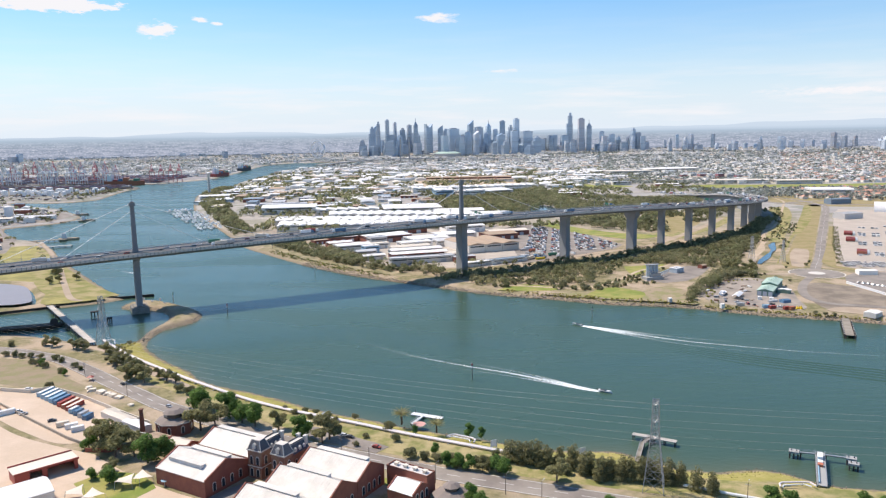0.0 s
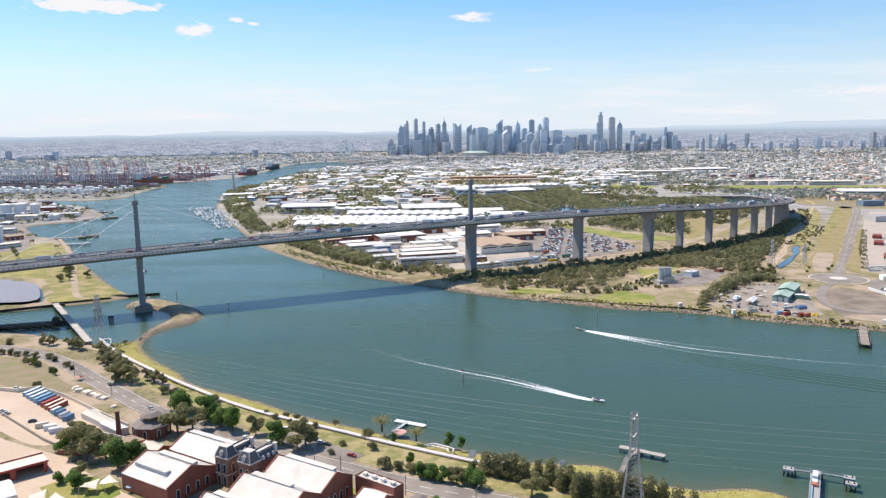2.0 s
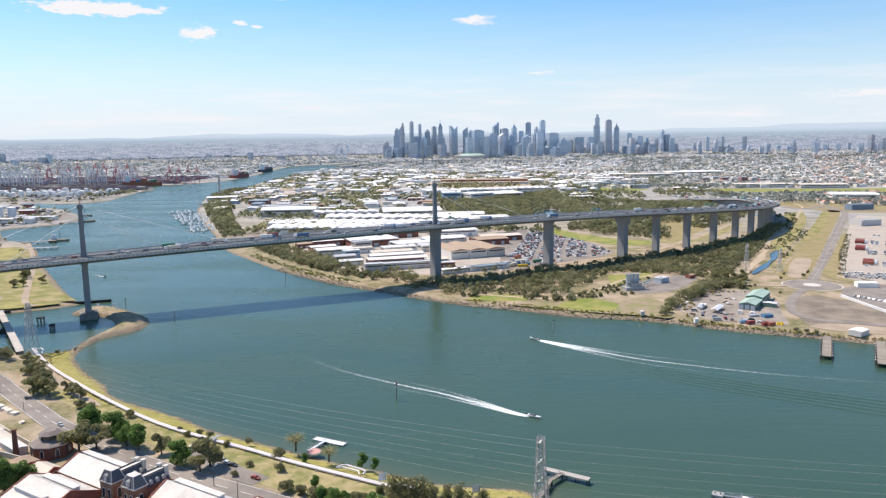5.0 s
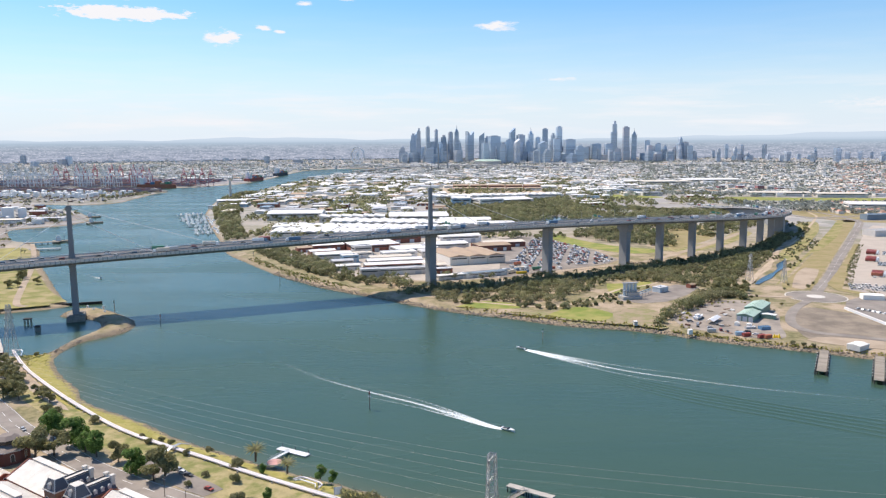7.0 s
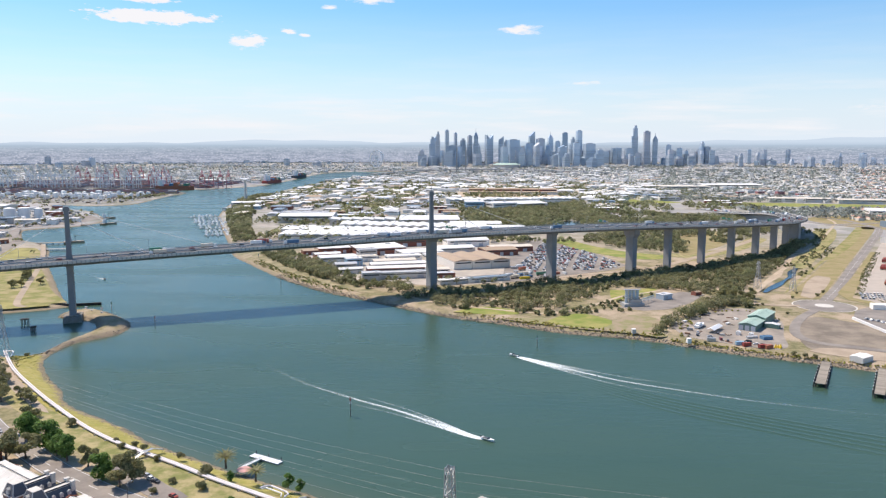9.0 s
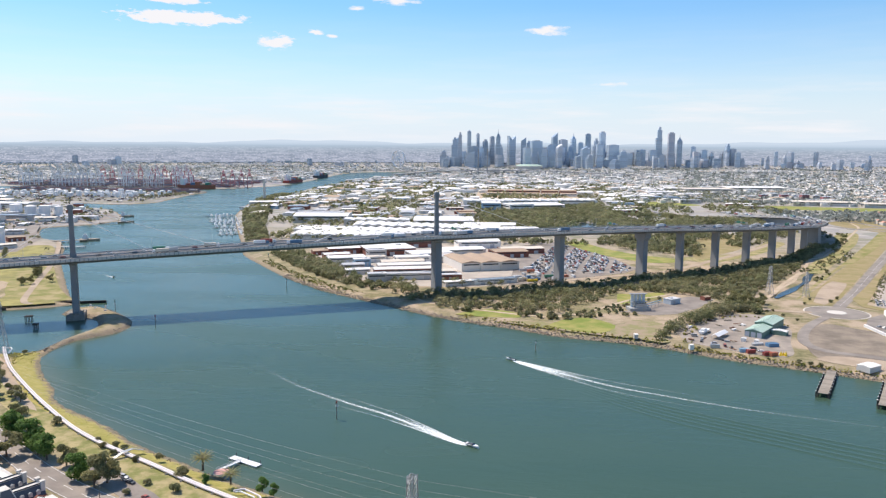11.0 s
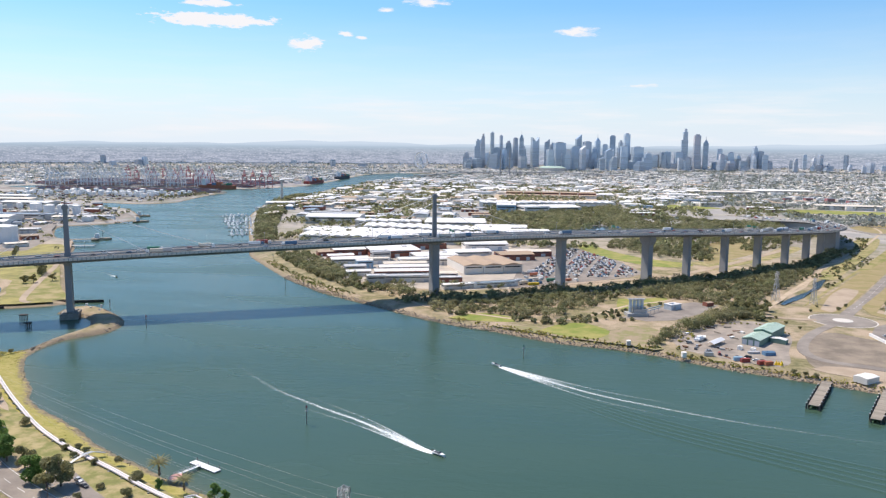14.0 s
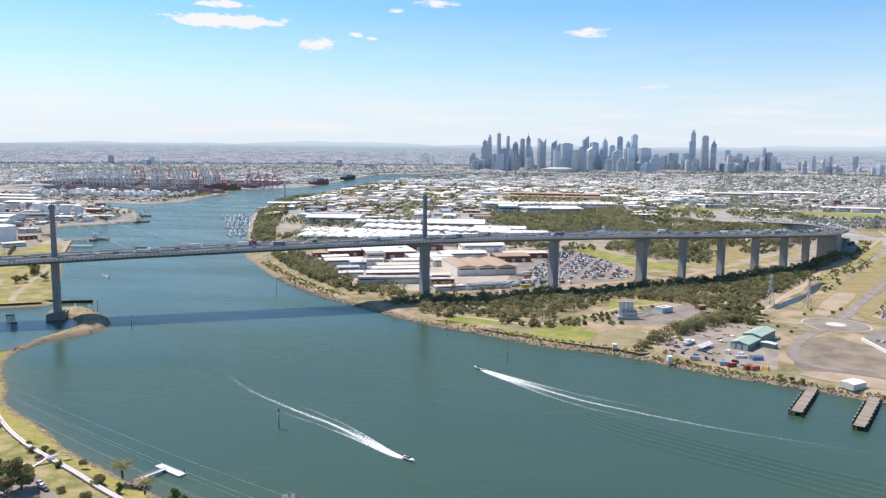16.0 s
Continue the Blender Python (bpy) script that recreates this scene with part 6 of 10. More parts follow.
# ---- shipping containers ----
def container_meshes(L):
    body, ribs = Shape().box(0, 0, 0.15, L - 0.1, 2.3, 2.3), Shape()
    n = int(L / 0.5)
    for i in range(n):
        a = -L / 2 + 0.25 + (L - 0.5) * i / (n - 1)
        for sgn in (-1, 1):
            ribs.box(a, sgn * 1.17, 0.25, 0.22, 0.06, 2.1)
    fr = Shape()
    for a in (-L / 2, L / 2):
        for b in (-1.15, 1.15):
            fr.box(a, b, 0, 0.18, 0.18, 2.6)
    for b in (-1.15, 1.15):
        fr.box(0, b, 0, L, 0.16, 0.18).box(0, b, 2.42, L, 0.16, 0.18)
    roof = Shape().box(0, 0, 2.45, L - 0.1, 2.3, 0.08)
    for i in range(int(L / 0.9)):
        roof.box(-L / 2 + 0.6 + 0.9 * i, 0, 2.53, 0.4, 2.1, 0.04)
    door = Shape().box(-L / 2 - 0.02, -0.58, 0.2, 0.06, 1.1, 2.2)
    door2 = Shape().box(-L / 2 - 0.02, 0.58, 0.2, 0.06, 1.1, 2.2)
    bars = Shape()
    for b in (-0.9, -0.3, 0.3, 0.9):
        bars.cyl(-L / 2 - 0.08, b, 0.25, 0.03, 0.03, 2.1, 5)
    return body, fr, roof, door, door2, bars, ribs


def container(x, y, turn, L, m_, words, roof_m=None, z=3.1, group=""):
    t = thing("shipping_container", words + " steel shipping container", "container", pose(x, y, z, 0, 0, math.degrees(turn)), group)
    body, fr, roof, d1, d2, bars, ribs = container_meshes(L)
    b_ = part("body", body, m_, t)
    tagged(part("corrugation", ribs, m_, b_), kind="stuff")
    part("corner_frame", fr, m_, t)
    part("roof", roof, roof_m or m_, t)
    d = part("door", d1, m_, t)
    part("lock_bars", bars, M_GALV, d)
    part("door", d2, m_, t)
    return t


row = [(M_SKYBLUE, "pale blue"), (M_SKYBLUE, "pale blue"), (M_SKYBLUE, "pale blue"), (M_SKYBLUE, "pale blue"), (M_BLUE, "dark blue"), (M_RED, "red"), (M_ORANGE, "rusty red"), (M_RED, "red"), (M_SKYBLUE, "pale blue"), (M_BLUE, "bright blue"), (M_SILVER, "grey"), (M_BLUE, "blue")]
for i, (m_, words) in enumerate(row):
    k = i / 11
    L = 12.2 if i < 8 else 6.1
    x, y = -221.5 + 44.5 * k, 438 - 38.5 * k
    container(x - (1.5 if L < 7 else 0), y - (3.0 if L < 7 else 0), math.radians(76), L, m_, words, M_WHITE if i in (0, 1, 2, 8) else M_CREAM if i in (6, 7) else None, group="row of yard containers")
for x, y, a, m_, words in ((-228, 404, 0.72, M_WHITEPAINT, "white"), (-240, 410, 0.7, M_ORANGE, "orange"), (-181, 383, 0.6, M_WHITEPAINT, "white"), (-187, 386, 0.6, M_CREAM, "cream"), (-176, 379, 0.6, M_WHITEPAINT, "white")):
    container(x, y, a, 12.2 if x < -200 else 6.1, m_, words)

# ---- pipeline along the bank ----
M_PIPE = mat("weathered_white_pipe", (0.7, 0.67, 0.65), 0.6, 0.14, 0.2, 2)
PIPE = [(-238, 556), (-226, 541), (-198, 509), (-155, 468), (-122, 439), (-98, 419), (-75, 403), (-54, 391), (-32, 379), (-8, 365), (15, 353), (40, 340)]
pipe_pts = curve_pts(PIPE, 5)


def tube(pts, r, z, off=0.0, n=8):
    sh = Shape()
    vs, fs = [], []
    for i, (x, y) in enumerate(pts):
        a, b = pts[max(i - 1, 0)], pts[min(i + 1, len(pts) - 1)]
        d = Vector((b[0] - a[0], b[1] - a[1])).normalized()
        sx, sy = -d.y, d.x
        zz = z[i] if isinstance(z, (list, tuple)) else z
        vs += [(x + sx * (off + r * math.cos(q * 2 * math.pi / n)), y + sy * (off + r * math.cos(q * 2 * math.pi / n)), zz + r * math.sin(q * 2 * math.pi / n)) for q in range(n)]
    for i in range(len(pts) - 1):
        fs += [(n * i + k, n * i + (k + 1) % n, n * (i + 1) + (k + 1) % n, n * (i + 1) + k) for k in range(n)]
    fs += [tuple(range(n)), tuple(range(n * len(pts) - 1, n * len(pts) - n - 1, -1))]
    return sh.add(vs, fs)


pl = thing("pipeline", "pair of fat white and pale pink pipes on low cradles", "pipeline", pose(0, 0, 3))
for off, m_, words in ((-0.6, M_PINK, "pale pink pipe"), (0.6, M_PIPE, "off-white pipe")):
    part("pipe", tube(pipe_pts, 0.55, 0.95, off), m_, pl, words, True)
for i in range(2, len(pipe_pts), 2):
    (x, y), (x2, y2) = pipe_pts[i], pipe_pts[min(i + 1, len(pipe_pts) - 1)]
    part("cradle", Shape().box(x, y, -0.3, 0.5, 3.6, 0.75, math.atan2(y2 - y, x2 - x)), M_CONC, pl)
# expansion loops and the footbridge over the pipes
for x, y, a in ((20, 354, -0.55), (158, 297, 0.0)):
    t = thing("pipe_loop", "white bent expansion loop of pipe", "pipe", pose(x, y, 3, 0, 0, math.degrees(a)))
    part("pipe", tube([(-7, 0), (-6, 3), (-4.6, 4), (5, 4), (7, 3.2), (8, 0)], 0.4, 1.6), M_PINK, t)
    part("pipe", tube([(-6, 0), (-5, 1.8), (4, 2.2), (6, 0)], 0.3, 1.4), M_WHITEPAINT, t)
    for q in (-4, 4):
        part("support", Shape().box(q, 3.9, -0.2, 0.4, 0.4, 1.6), M_GALV, t)
t = thing("stile_bridge", "small grey footbridge over the pipes", "footbridge", pose(-51, 390, 3, 0, 0, 60))
part("deck", Shape().box(0, 0, 2.3, 5, 2.0, 0.2), M_GALV, t)
part("ramp", Shape().beam((-2.4, 0, 2.35), (-9, 0, 0.1), 1.8, 0.2).beam((2.4, 0, 2.35), (8, 0, 0.1), 1.8, 0.2), M_GALV, t)
for sgn in (-1, 1):
    part("handrail", Shape().beam((-9, sgn, 1.1), (-2.4, sgn, 3.4), 0.08).beam((-2.4, sgn, 3.4), (2.4, sgn, 3.4), 0.08).beam((2.4, sgn, 3.4), (8, sgn, 1.1), 0.08), M_GALV, t)
right_pipe = [(112, 302), (135, 290), (155, 281), (180, 270)]
t = thing("pipeline", "white pipe running through the trees along the bank", "pipeline", pose(0, 0, 3))
part("pipe", tube(curve_pts(right_pipe, 6), 0.6, 1.0), M_WHITEPAINT, t)
left_pipe = tube([(-236, 552), (-229, 551), (-226, 548), (-223, 541)], 0.5, [1.0, 2.2, 2.2, 1.0])
t = thing("pipe_bend", "raised white pipe bend at the lock", "pipe", pose(0, 0, 3))
part("pipe", left_pipe, M_WHITEPAINT, t)

# ---- jetties and pontoons ----
def jetty(name, label, p, q, width, z, deck_m, step=5.0, pile_r=0.28, rails=False, planks=True, group=""):
    p, q = Vector(p), Vector(q)
    L, a = (q - p).length, math.atan2((q - p).y, (q - p).x)
    t = thing(name, label, "jetty", pose(p.x, p.y, 0, 0, 0, math.degrees(a)), group)
    part("bearer", Shape().box(L / 2, -width * 0.32, z - 0.5, L, 0.35, 0.35).box(L / 2, width * 0.32, z - 0.5, L, 0.35, 0.35), M_DARKTIMBER, t)
    if planks:
        n = max(2, int(L / 1.6))
        me = Shape().box(0, 0, z - 0.15, L / n - 0.05, width, 0.15).mesh("plank")
        for i in range(n):
            o = part("plank", me, deck_m, t)
            o.location = ((i + 0.5) * L / n, 0, 0)
    else:
        part("deck", Shape().box(L / 2, 0, z - 0.35, L, width, 0.35), deck_m, t)
    n = max(2, int(L / step) + 1)
    pile = Shape().cyl(0, 0, -3.2, pile_r, pile_r, z + 3.2 - 0.3, 8).mesh("pile")
    for i in range(n):
        for sgn in (-1, 1):
            o = part("pile", pile, M_DARKTIMBER, t)
            o.location = (0.6 + (L - 1.2) * i / (n - 1), sgn * (width / 2 - 0.3), 0)
    if rails:
        for sgn in (-1, 1):
            rl = Shape().beam((0, sgn * width / 2, z + 1.0), (L, sgn * width / 2, z + 1.0), 0.1).beam((0, sgn * width / 2, z + 0.5), (L, sgn * width / 2, z + 0.5), 0.07)
            for i in range(n):
                rl.beam((L * i / (n - 1), sgn * width / 2, z), (L * i / (n - 1), sgn * width / 2, z + 1.0), 0.1)
            part("railing", rl, M_GALV, t)
    return t


def dolphin(name, label, x, y, turn, w, d, top, m_=M_CONC):
    t = thing(name, label, "mooring", pose(x, y, 0, 0, 0, math.degrees(turn)))
    part("cap", Shape().box(0, 0, top - 0.9, w, d, 0.9), m_, t)
    for a in (-1, 0, 1):
        for b in (-1, 1):
            part("pile", Shape().cyl(a * (w / 2 - 0.5), b * (d / 2 - 0.5), -3.2, 0.3, 0.3, top + 2.4, 8), M_DARKTIMBER, t)
    part("bollard", Shape().cyl(-w / 4, 0, top, 0.3, 0.2, 0.7, 8).cyl(w / 4, 0, top, 0.3, 0.2, 0.7, 8), M_DARKSTEEL, t)
    return t


jetty("mooring_platform", "pale timber-decked mooring platform on dark piles", (106.5, 361), (125, 350), 3.4, 2.6, M_OLDTIMBER, planks=False)
jetty("walkway", "old narrow timber walkway to the mooring platform", (100, 329), (108, 349), 2.0, 2.6, M_TIMBER, rails=True)
jetty("walkway", "short timber link to the mooring platform", (108, 349), (114, 356), 2.0, 2.6, M_TIMBER, rails=True)
dolphin("mooring_block", "square concrete mooring block on piles", 175, 335, -0.5, 4.4, 4.0, 3.4)
dolphin("mooring_block", "square concrete mooring block on piles", 197, 326, -0.5, 4.4, 3.6, 3.4)
dolphin("mooring_block", "square concrete mooring block on piles", 195, 320.5, -0.5, 4.4, 3.6, 3.4)
jetty("footbridge", "narrow steel footbridge between mooring blocks", (177, 334), (186, 331), 1.2, 3.2, M_GALV, 9, rails=True, planks=False)
jetty("footbridge", "narrow steel footbridge between mooring blocks", (187, 330.5), (196, 326.5), 1.2, 3.2, M_GALV, 9, rails=True, planks=False)
jetty("loading_jetty", "white-railed loading jetty with pipework", (170, 300), (186, 333), 4.0, 3.2, M_CONC, rails=True, planks=False)
t = thing("pipe_loader", "white and orange pipe gear on the loading jetty", "machinery", pose(183, 327, 3.2, 0, 0, 64))
part("frame", Shape().box(0, 0, 0, 6, 2.2, 1.6).box(-6, 0, 0, 3, 2, 1.0), M_WHITEPAINT, t)
part("hose_cover", Shape().box(-9.5, 0, 0, 2.4, 2.2, 1.2), M_ORANGE, t)
part("pipe", tube([(-28, 0.8), (-10, 0.8), (2, 0.8)], 0.3, 0.5), M_SKYBLUE, t)
t = thing("pontoon", "white floating pontoon landing", "pontoon", pose(4, 396, 0, 0, 0, -26))
part("float", Shape().box(0, 0, -0.3, 18, 3.6, 0.9), M_CONC, t)
part("deck", Shape().box(0, 0, 0.6, 18.2, 3.8, 0.12), M_WHITEPAINT, t)
for a in (-8, 0, 8):
    part("guide_pile", Shape().cyl(a, 1.9, -3.2, 0.2, 0.2, 5.6, 8), M_DARKSTEEL, t)
jetty("gangway", "narrow white gangway down to the pontoon", (-4, 383), (2, 395), 1.5, 1.4, M_WHITEPAINT, 12, 0.15, rails=True, planks=False)
t = thing("round_terrace", "small round pink-paved terrace by the gangway", "terrace", pose(0, 378, 3))
part("paving", Shape().prism(oct_(3.4, 16), -0.4, 0.25), mat("pink_paving", (0.6, 0.33, 0.29), 0.85, 0.15, 0.5, 4), t)
part("low_wall", Shape().prism(oct_(3.6, 16), -0.4, 0.12), M_STONE, t)
for x, y in ((36, 345), (76, 334)):
    t = thing("navigation_board", "white framed river navigation board on legs", "sign", pose(x, y, 2.6, 0, 0, 20))
    part("frame", Shape().beam((-1.5, 0, -1), (-1.5, 0, 5), 0.2).beam((1.5, 0, -1), (1.5, 0, 5), 0.2).beam((-1.5, 1.6, -1), (-1.5, 0, 3), 0.15).beam((1.5, 1.6, -1), (1.5, 0, 3), 0.15), M_GALV, t)
    part("board", Shape().box(0, 0, 1.6, 3.4, 0.12, 3.4), M_WHITEPAINT, t)
solid("stone_slab", Shape().box(46, 342, 2.5, 9, 4, 0.9, -0.5), M_STONE, "flat pale concrete slab on the shore", "slab")

# ---- power pylon with its wires ----
def lattice_tower(x, y, h, base, turn, arms):
    t = thing("power_pylon", "tall grey steel lattice power pylon", "pylon", pose(x, y, 3, 0, 0, math.degrees(turn)))
    waist = 0.16 * base

    def half(z):
        k = z / h
        return base / 2 * (1 - k / 0.62) + waist * 1.15 * k / 0.62 if k < 0.62 else waist * (1.15 - 0.3 * (k - 0.62) / 0.38)

    zs = [0]
    while zs[-1] < h * 0.96:
        zs.append(min(h * 0.96, zs[-1] + max(1.9, half(zs[-1]) * 1.5)))
    brace = Shape()
    cs = ((-1, -1), (1, -1), (1, 1), (-1, 1))
    for a, b in zip(zs, zs[1:]):
        ra, rb = half(a), half(b)
        for i, (p, q) in enumerate(cs):
            p2, q2 = cs[(i + 1) % 4]
            brace.beam((p * ra, q * ra, a), (p2 * rb, q2 * rb, b), 0.11)
            brace.beam((p2 * ra, q2 * ra, a), (p * rb, q * rb, b), 0.11)
            brace.beam((p * rb, q * rb, b), (p2 * rb, q2 * rb, b), 0.11)
    for p, q in cs:
        part("leg", Shape().wire([(p * half(0), q * half(0), -0.4)] + [(p * half(a), q * half(a), a) for a in zs], 0.2), M_GALV, t)
    tagged(part("bracing", brace, M_GALV, t), kind="stuff")
    tips = []
    for z, reach in arms:
        arm = Shape()
        r = half(z)
        for sgn in (-1, 1):
            tip = (sgn * reach, 0, z)
            for q in (-1, 1):
                arm.beam((sgn * r, q * r, z), tip, 0.18).beam((sgn * r, q * r, z + 1.6), tip, 0.14)
            tips.append(tip)
            part("insulator", Shape().cyl(sgn * reach, 0, z - 1.6, 0.14, 0.14, 1.6, 6), M_DARKSTEEL, t)
        part("cross_arm", arm, M_GALV, t)
    return t, [pose(x, y, 3, 0, 0, math.degrees(turn)) @ Vector(p) for p in tips]


arms = ((24, 4.2), (31, 3.8), (38, 3.4))
p1, tips1 = lattice_tower(99, 300, 41, 8.5, math.radians(70), arms)
p2, tips2 = lattice_tower(-234, 548, 37, 8, math.radians(60), ((20, 3.2), (26, 3.0), (32, 2.6)))
p3, tips3 = lattice_tower(-345, 565, 30, 6, math.radians(60), ((18, 3), (23, 2.8), (28, 2.6)))
M_WIRE = mat("dull_aluminium_wire", (0.46, 0.43, 0.38), 0.6, 0.1, 0.2, 1)
wires = thing("power_lines", "thin grey overhead power wires", "wires", pose(0, 0, 0))
for i, a in enumerate(tips1):
    for ends in ((tips3[i], 9), (Vector((620 + a.x * 0.2, 250 + (i % 2) * 6, a.z + 8)), 10)):
        b, sag = ends
        sh = Shape().wire([a.lerp(b, k / 24) + Vector((0, 0, -1.6 - sag * 4 * (k / 24) * (1 - k / 24))) for k in range(25)], 0.028)
        part("wire", sh, M_WIRE, wires)
p4, _ = lattice_tower(372, 846, 30, 6, 0.6, ((16, 4), (21, 4), (26, 3.6)))
p5, _ = lattice_tower(404, 838, 26, 5, 0.6, ((16, 3), (20, 3)))
for x, y in ((-36, 342), (-22, 330), (8, 311), (37, 299), (51, 292), (-213, 470), (-171, 431), (133, 287), (-100, 395), (-60, 362)):
    t = thing("light_pole", "timber street pole with a lamp arm", "street lamp", pose(x, y, 3, 0, 0, 55), "street poles")
    part("pole", Shape().cyl(0, 0, -0.3, 0.17, 0.11, 9.3, 7), M_BARK, t)
    part("arm", Shape().beam((0, 0, 8.6), (1.8, 0, 9.2), 0.08).box(0, 0, 7.8, 0.12, 2.2, 0.14), M_GALV, t)
    part("lamp", Shape().box(2.0, 0, 9.12, 0.7, 0.28, 0.16), M_SILVER, t)

# ---- lock, swing road and spit ----
jetty("lock_bridge", "long low bleached timber bridge across the lock entrance", (-337, 676), (-242, 547), 5.0, 4.2, M_OLDTIMBER, 9, 0.4, rails=True)
for p, q, words in (((-262, 728), (-330, 704), "dark timber training wall along the point"), ((-332, 684), (-390, 652), "dark timber training wall at the lock")):
    w_ = jetty("training_wall", words, p, q, 1.2, 2.4, M_DARKTIMBER, 3)
    n_ = (Vector(q) - Vector(p)).length
    part("sheeting", Shape().box(n_ / 2, 0, -3.0, n_, 0.3, 4.9), M_DARKTIMBER, w_)
jetty("old_wharf", "derelict dark timber wharf in the basin", (-345, 596), (-300, 608), 6, 3.0, M_DARKTIMBER, 4)
t = thing("old_barge", "sunken black timber barge hulk moored along the old wharf", "barge", pose(-322, 609, 0, 0, 0, 15))
part("hull", Shape().prism([(-24, -2.6), (19, -3.2), (25, 0), (19, 3.2), (-24, 2.6)], -1.5, 2.2, [(-25, -3.0), (20, -3.6), (27, 0), (20, 3.6), (-25, 3.0)]), M_DARKTIMBER, t)
part("deckhouse", Shape().box(20, 0, 2.2, 5, 4.4, 3.4).box(20, 0, 5.6, 3.4, 3.4, 1.0), M_DARKTIMBER, t)
part("gunwale", Shape().beam((-25, -3, 2.3), (20, -3.6, 2.5), 0.35).beam((-25, 3, 2.3), (20, 3.6, 2.5), 0.35), M_TIMBER, t)
dolphin("timber_dolphin", "dark timber mooring dolphin", -285, 649, 0.3, 6, 4, 4.4, M_DARKTIMBER)
dolphin("timber_dolphin", "dark timber mooring dolphin", -262, 625, 0.3, 4, 4, 4.0, M_DARKTIMBER)
# Rock armour on the spit.
rock_rng = random.Random(3)
rk = []
for i in range(5):
    sh = Shape()
    ring = [(math.cos(a * math.pi / 3) * rock_rng.uniform(0.7, 1.1), math.sin(a * math.pi / 3) * rock_rng.uniform(0.7, 1.1)) for a in range(6)]
    sh.prism(ring, -0.5, 0.25).prism(ring, 0.25, rock_rng.uniform(0.5, 0.75), [(0.55 * a, 0.55 * b) for a, b in ring])
    rk.append(sh)
spots = [(x + rock_rng.uniform(-4.5, 4.5), y + rock_rng.uniform(-4.5, 4.5)) for x, y in curve_pts(SPIT, 1.6) + curve_pts(SPIT, 2.0) for k in range(3)]
rise = 0.5 * signed(np.array([p[0] for p in spots]), np.array([p[1] for p in spots]), river)
armour = Shape()
for (x, y), up_ in zip(spots, rise):
    s_ = rock_rng.uniform(0.25, 0.7)
    src = rk[rock_rng.randrange(5)]
    if -0.6 < up_ < 2.6:
        armour.add([(x + s_ * a, y + s_ * b, up_ - 0.05 + s_ * c) for a, b, c in src.v], src.f)
solid("rock_armour", armour, M_ROCK, "tumbled brown rocks along the spit", "rocks", kind="stuff")
ebank = curve_pts(EAST_BANK[14:31], 1.7)
armour = Shape()
for (x, y) in ebank:
    for k in range(5):
        s_ = rock_rng.uniform(0.25, 0.75)
        src = rk[rock_rng.randrange(5)]
        dx, dy = rock_rng.uniform(-2, 6), rock_rng.uniform(-2, 6)
        armour.add([(x + dx + s_ * a, y + dy + s_ * b, 0.4 + 0.14 * (dx + dy) + s_ * c) for a, b, c in src.v], src.f)
solid("rock_revetment", armour, M_ROCK, "rough brown stones along the river edge", "rocks", kind="stuff")
armour = Shape()
for (x, y) in curve_pts(NEAR_BANK[3:], 1.8):
    for k in range(2):
        s_ = rock_rng.uniform(0.15, 0.35)
        src = rk[rock_rng.randrange(5)]
        dx, dy = rock_rng.uniform(-4, 1), rock_rng.uniform(-4, 1)
        armour.add([(x + dx + s_ * a, y + dy + s_ * b, 0.3 - 0.12 * (dx + dy) + s_ * c) for a, b, c in src.v], src.f)
solid("rock_revetment", armour, M_ROCK, "rough brown stones along the near shore", "rocks", kind="stuff")
for x, y in ((-262, 702), (-250, 690), (-236, 682), (-246, 700)):
    t = thing("bridge_lamp_box", "small white cabinet on the pier spit", "cabinet", pose(x, y, 2.0))
    part("cabinet_body", Shape().box(0, 0, -0.4, 1.8, 1.2, 2.2), M_WHITEPAINT, t)
    part("cabinet_roof", Shape().box(0, 0, 1.8, 2.1, 1.5, 0.15), M_GALV, t)
# Channel markers.
for x, y, h, m_, words in ((32, 457, 11, M_RED, "red"), (-168, 641, 11, M_RED, "red"), (-230, 688, 12, M_GREEN, "green"), (140, 612, 9, M_GREEN, "green"), (-122, 834, 9, M_GREEN, "green"), (-205, 1010, 9, M_GREEN, "green")):
    t = thing("channel_marker", words + " topped navigation pile standing in the river", "channel marker", pose(x, y, 0), "channel markers")
    part("post", Shape().cyl(0, 0, -3.2, 0.3, 0.26, 3.2 + h * 0.7, 8), M_TIMBER, t)
    part("cage", Shape().beam((-0.6, 0, h * 0.68), (-0.4, 0, h), 0.14).beam((0.6, 0, h * 0.68), (0.4, 0, h), 0.14).beam((0, -0.6, h * 0.68), (0, -0.4, h), 0.14).beam((0, 0.6, h * 0.68), (0, 0.4, h), 0.14).box(0, 0, h * 0.68, 1.5, 1.5, 0.15), M_GALV, t)
    part("topmark", Shape().cyl(0, 0, h * 0.82, 0.5, 0.5, 1.2, 8), m_, t)
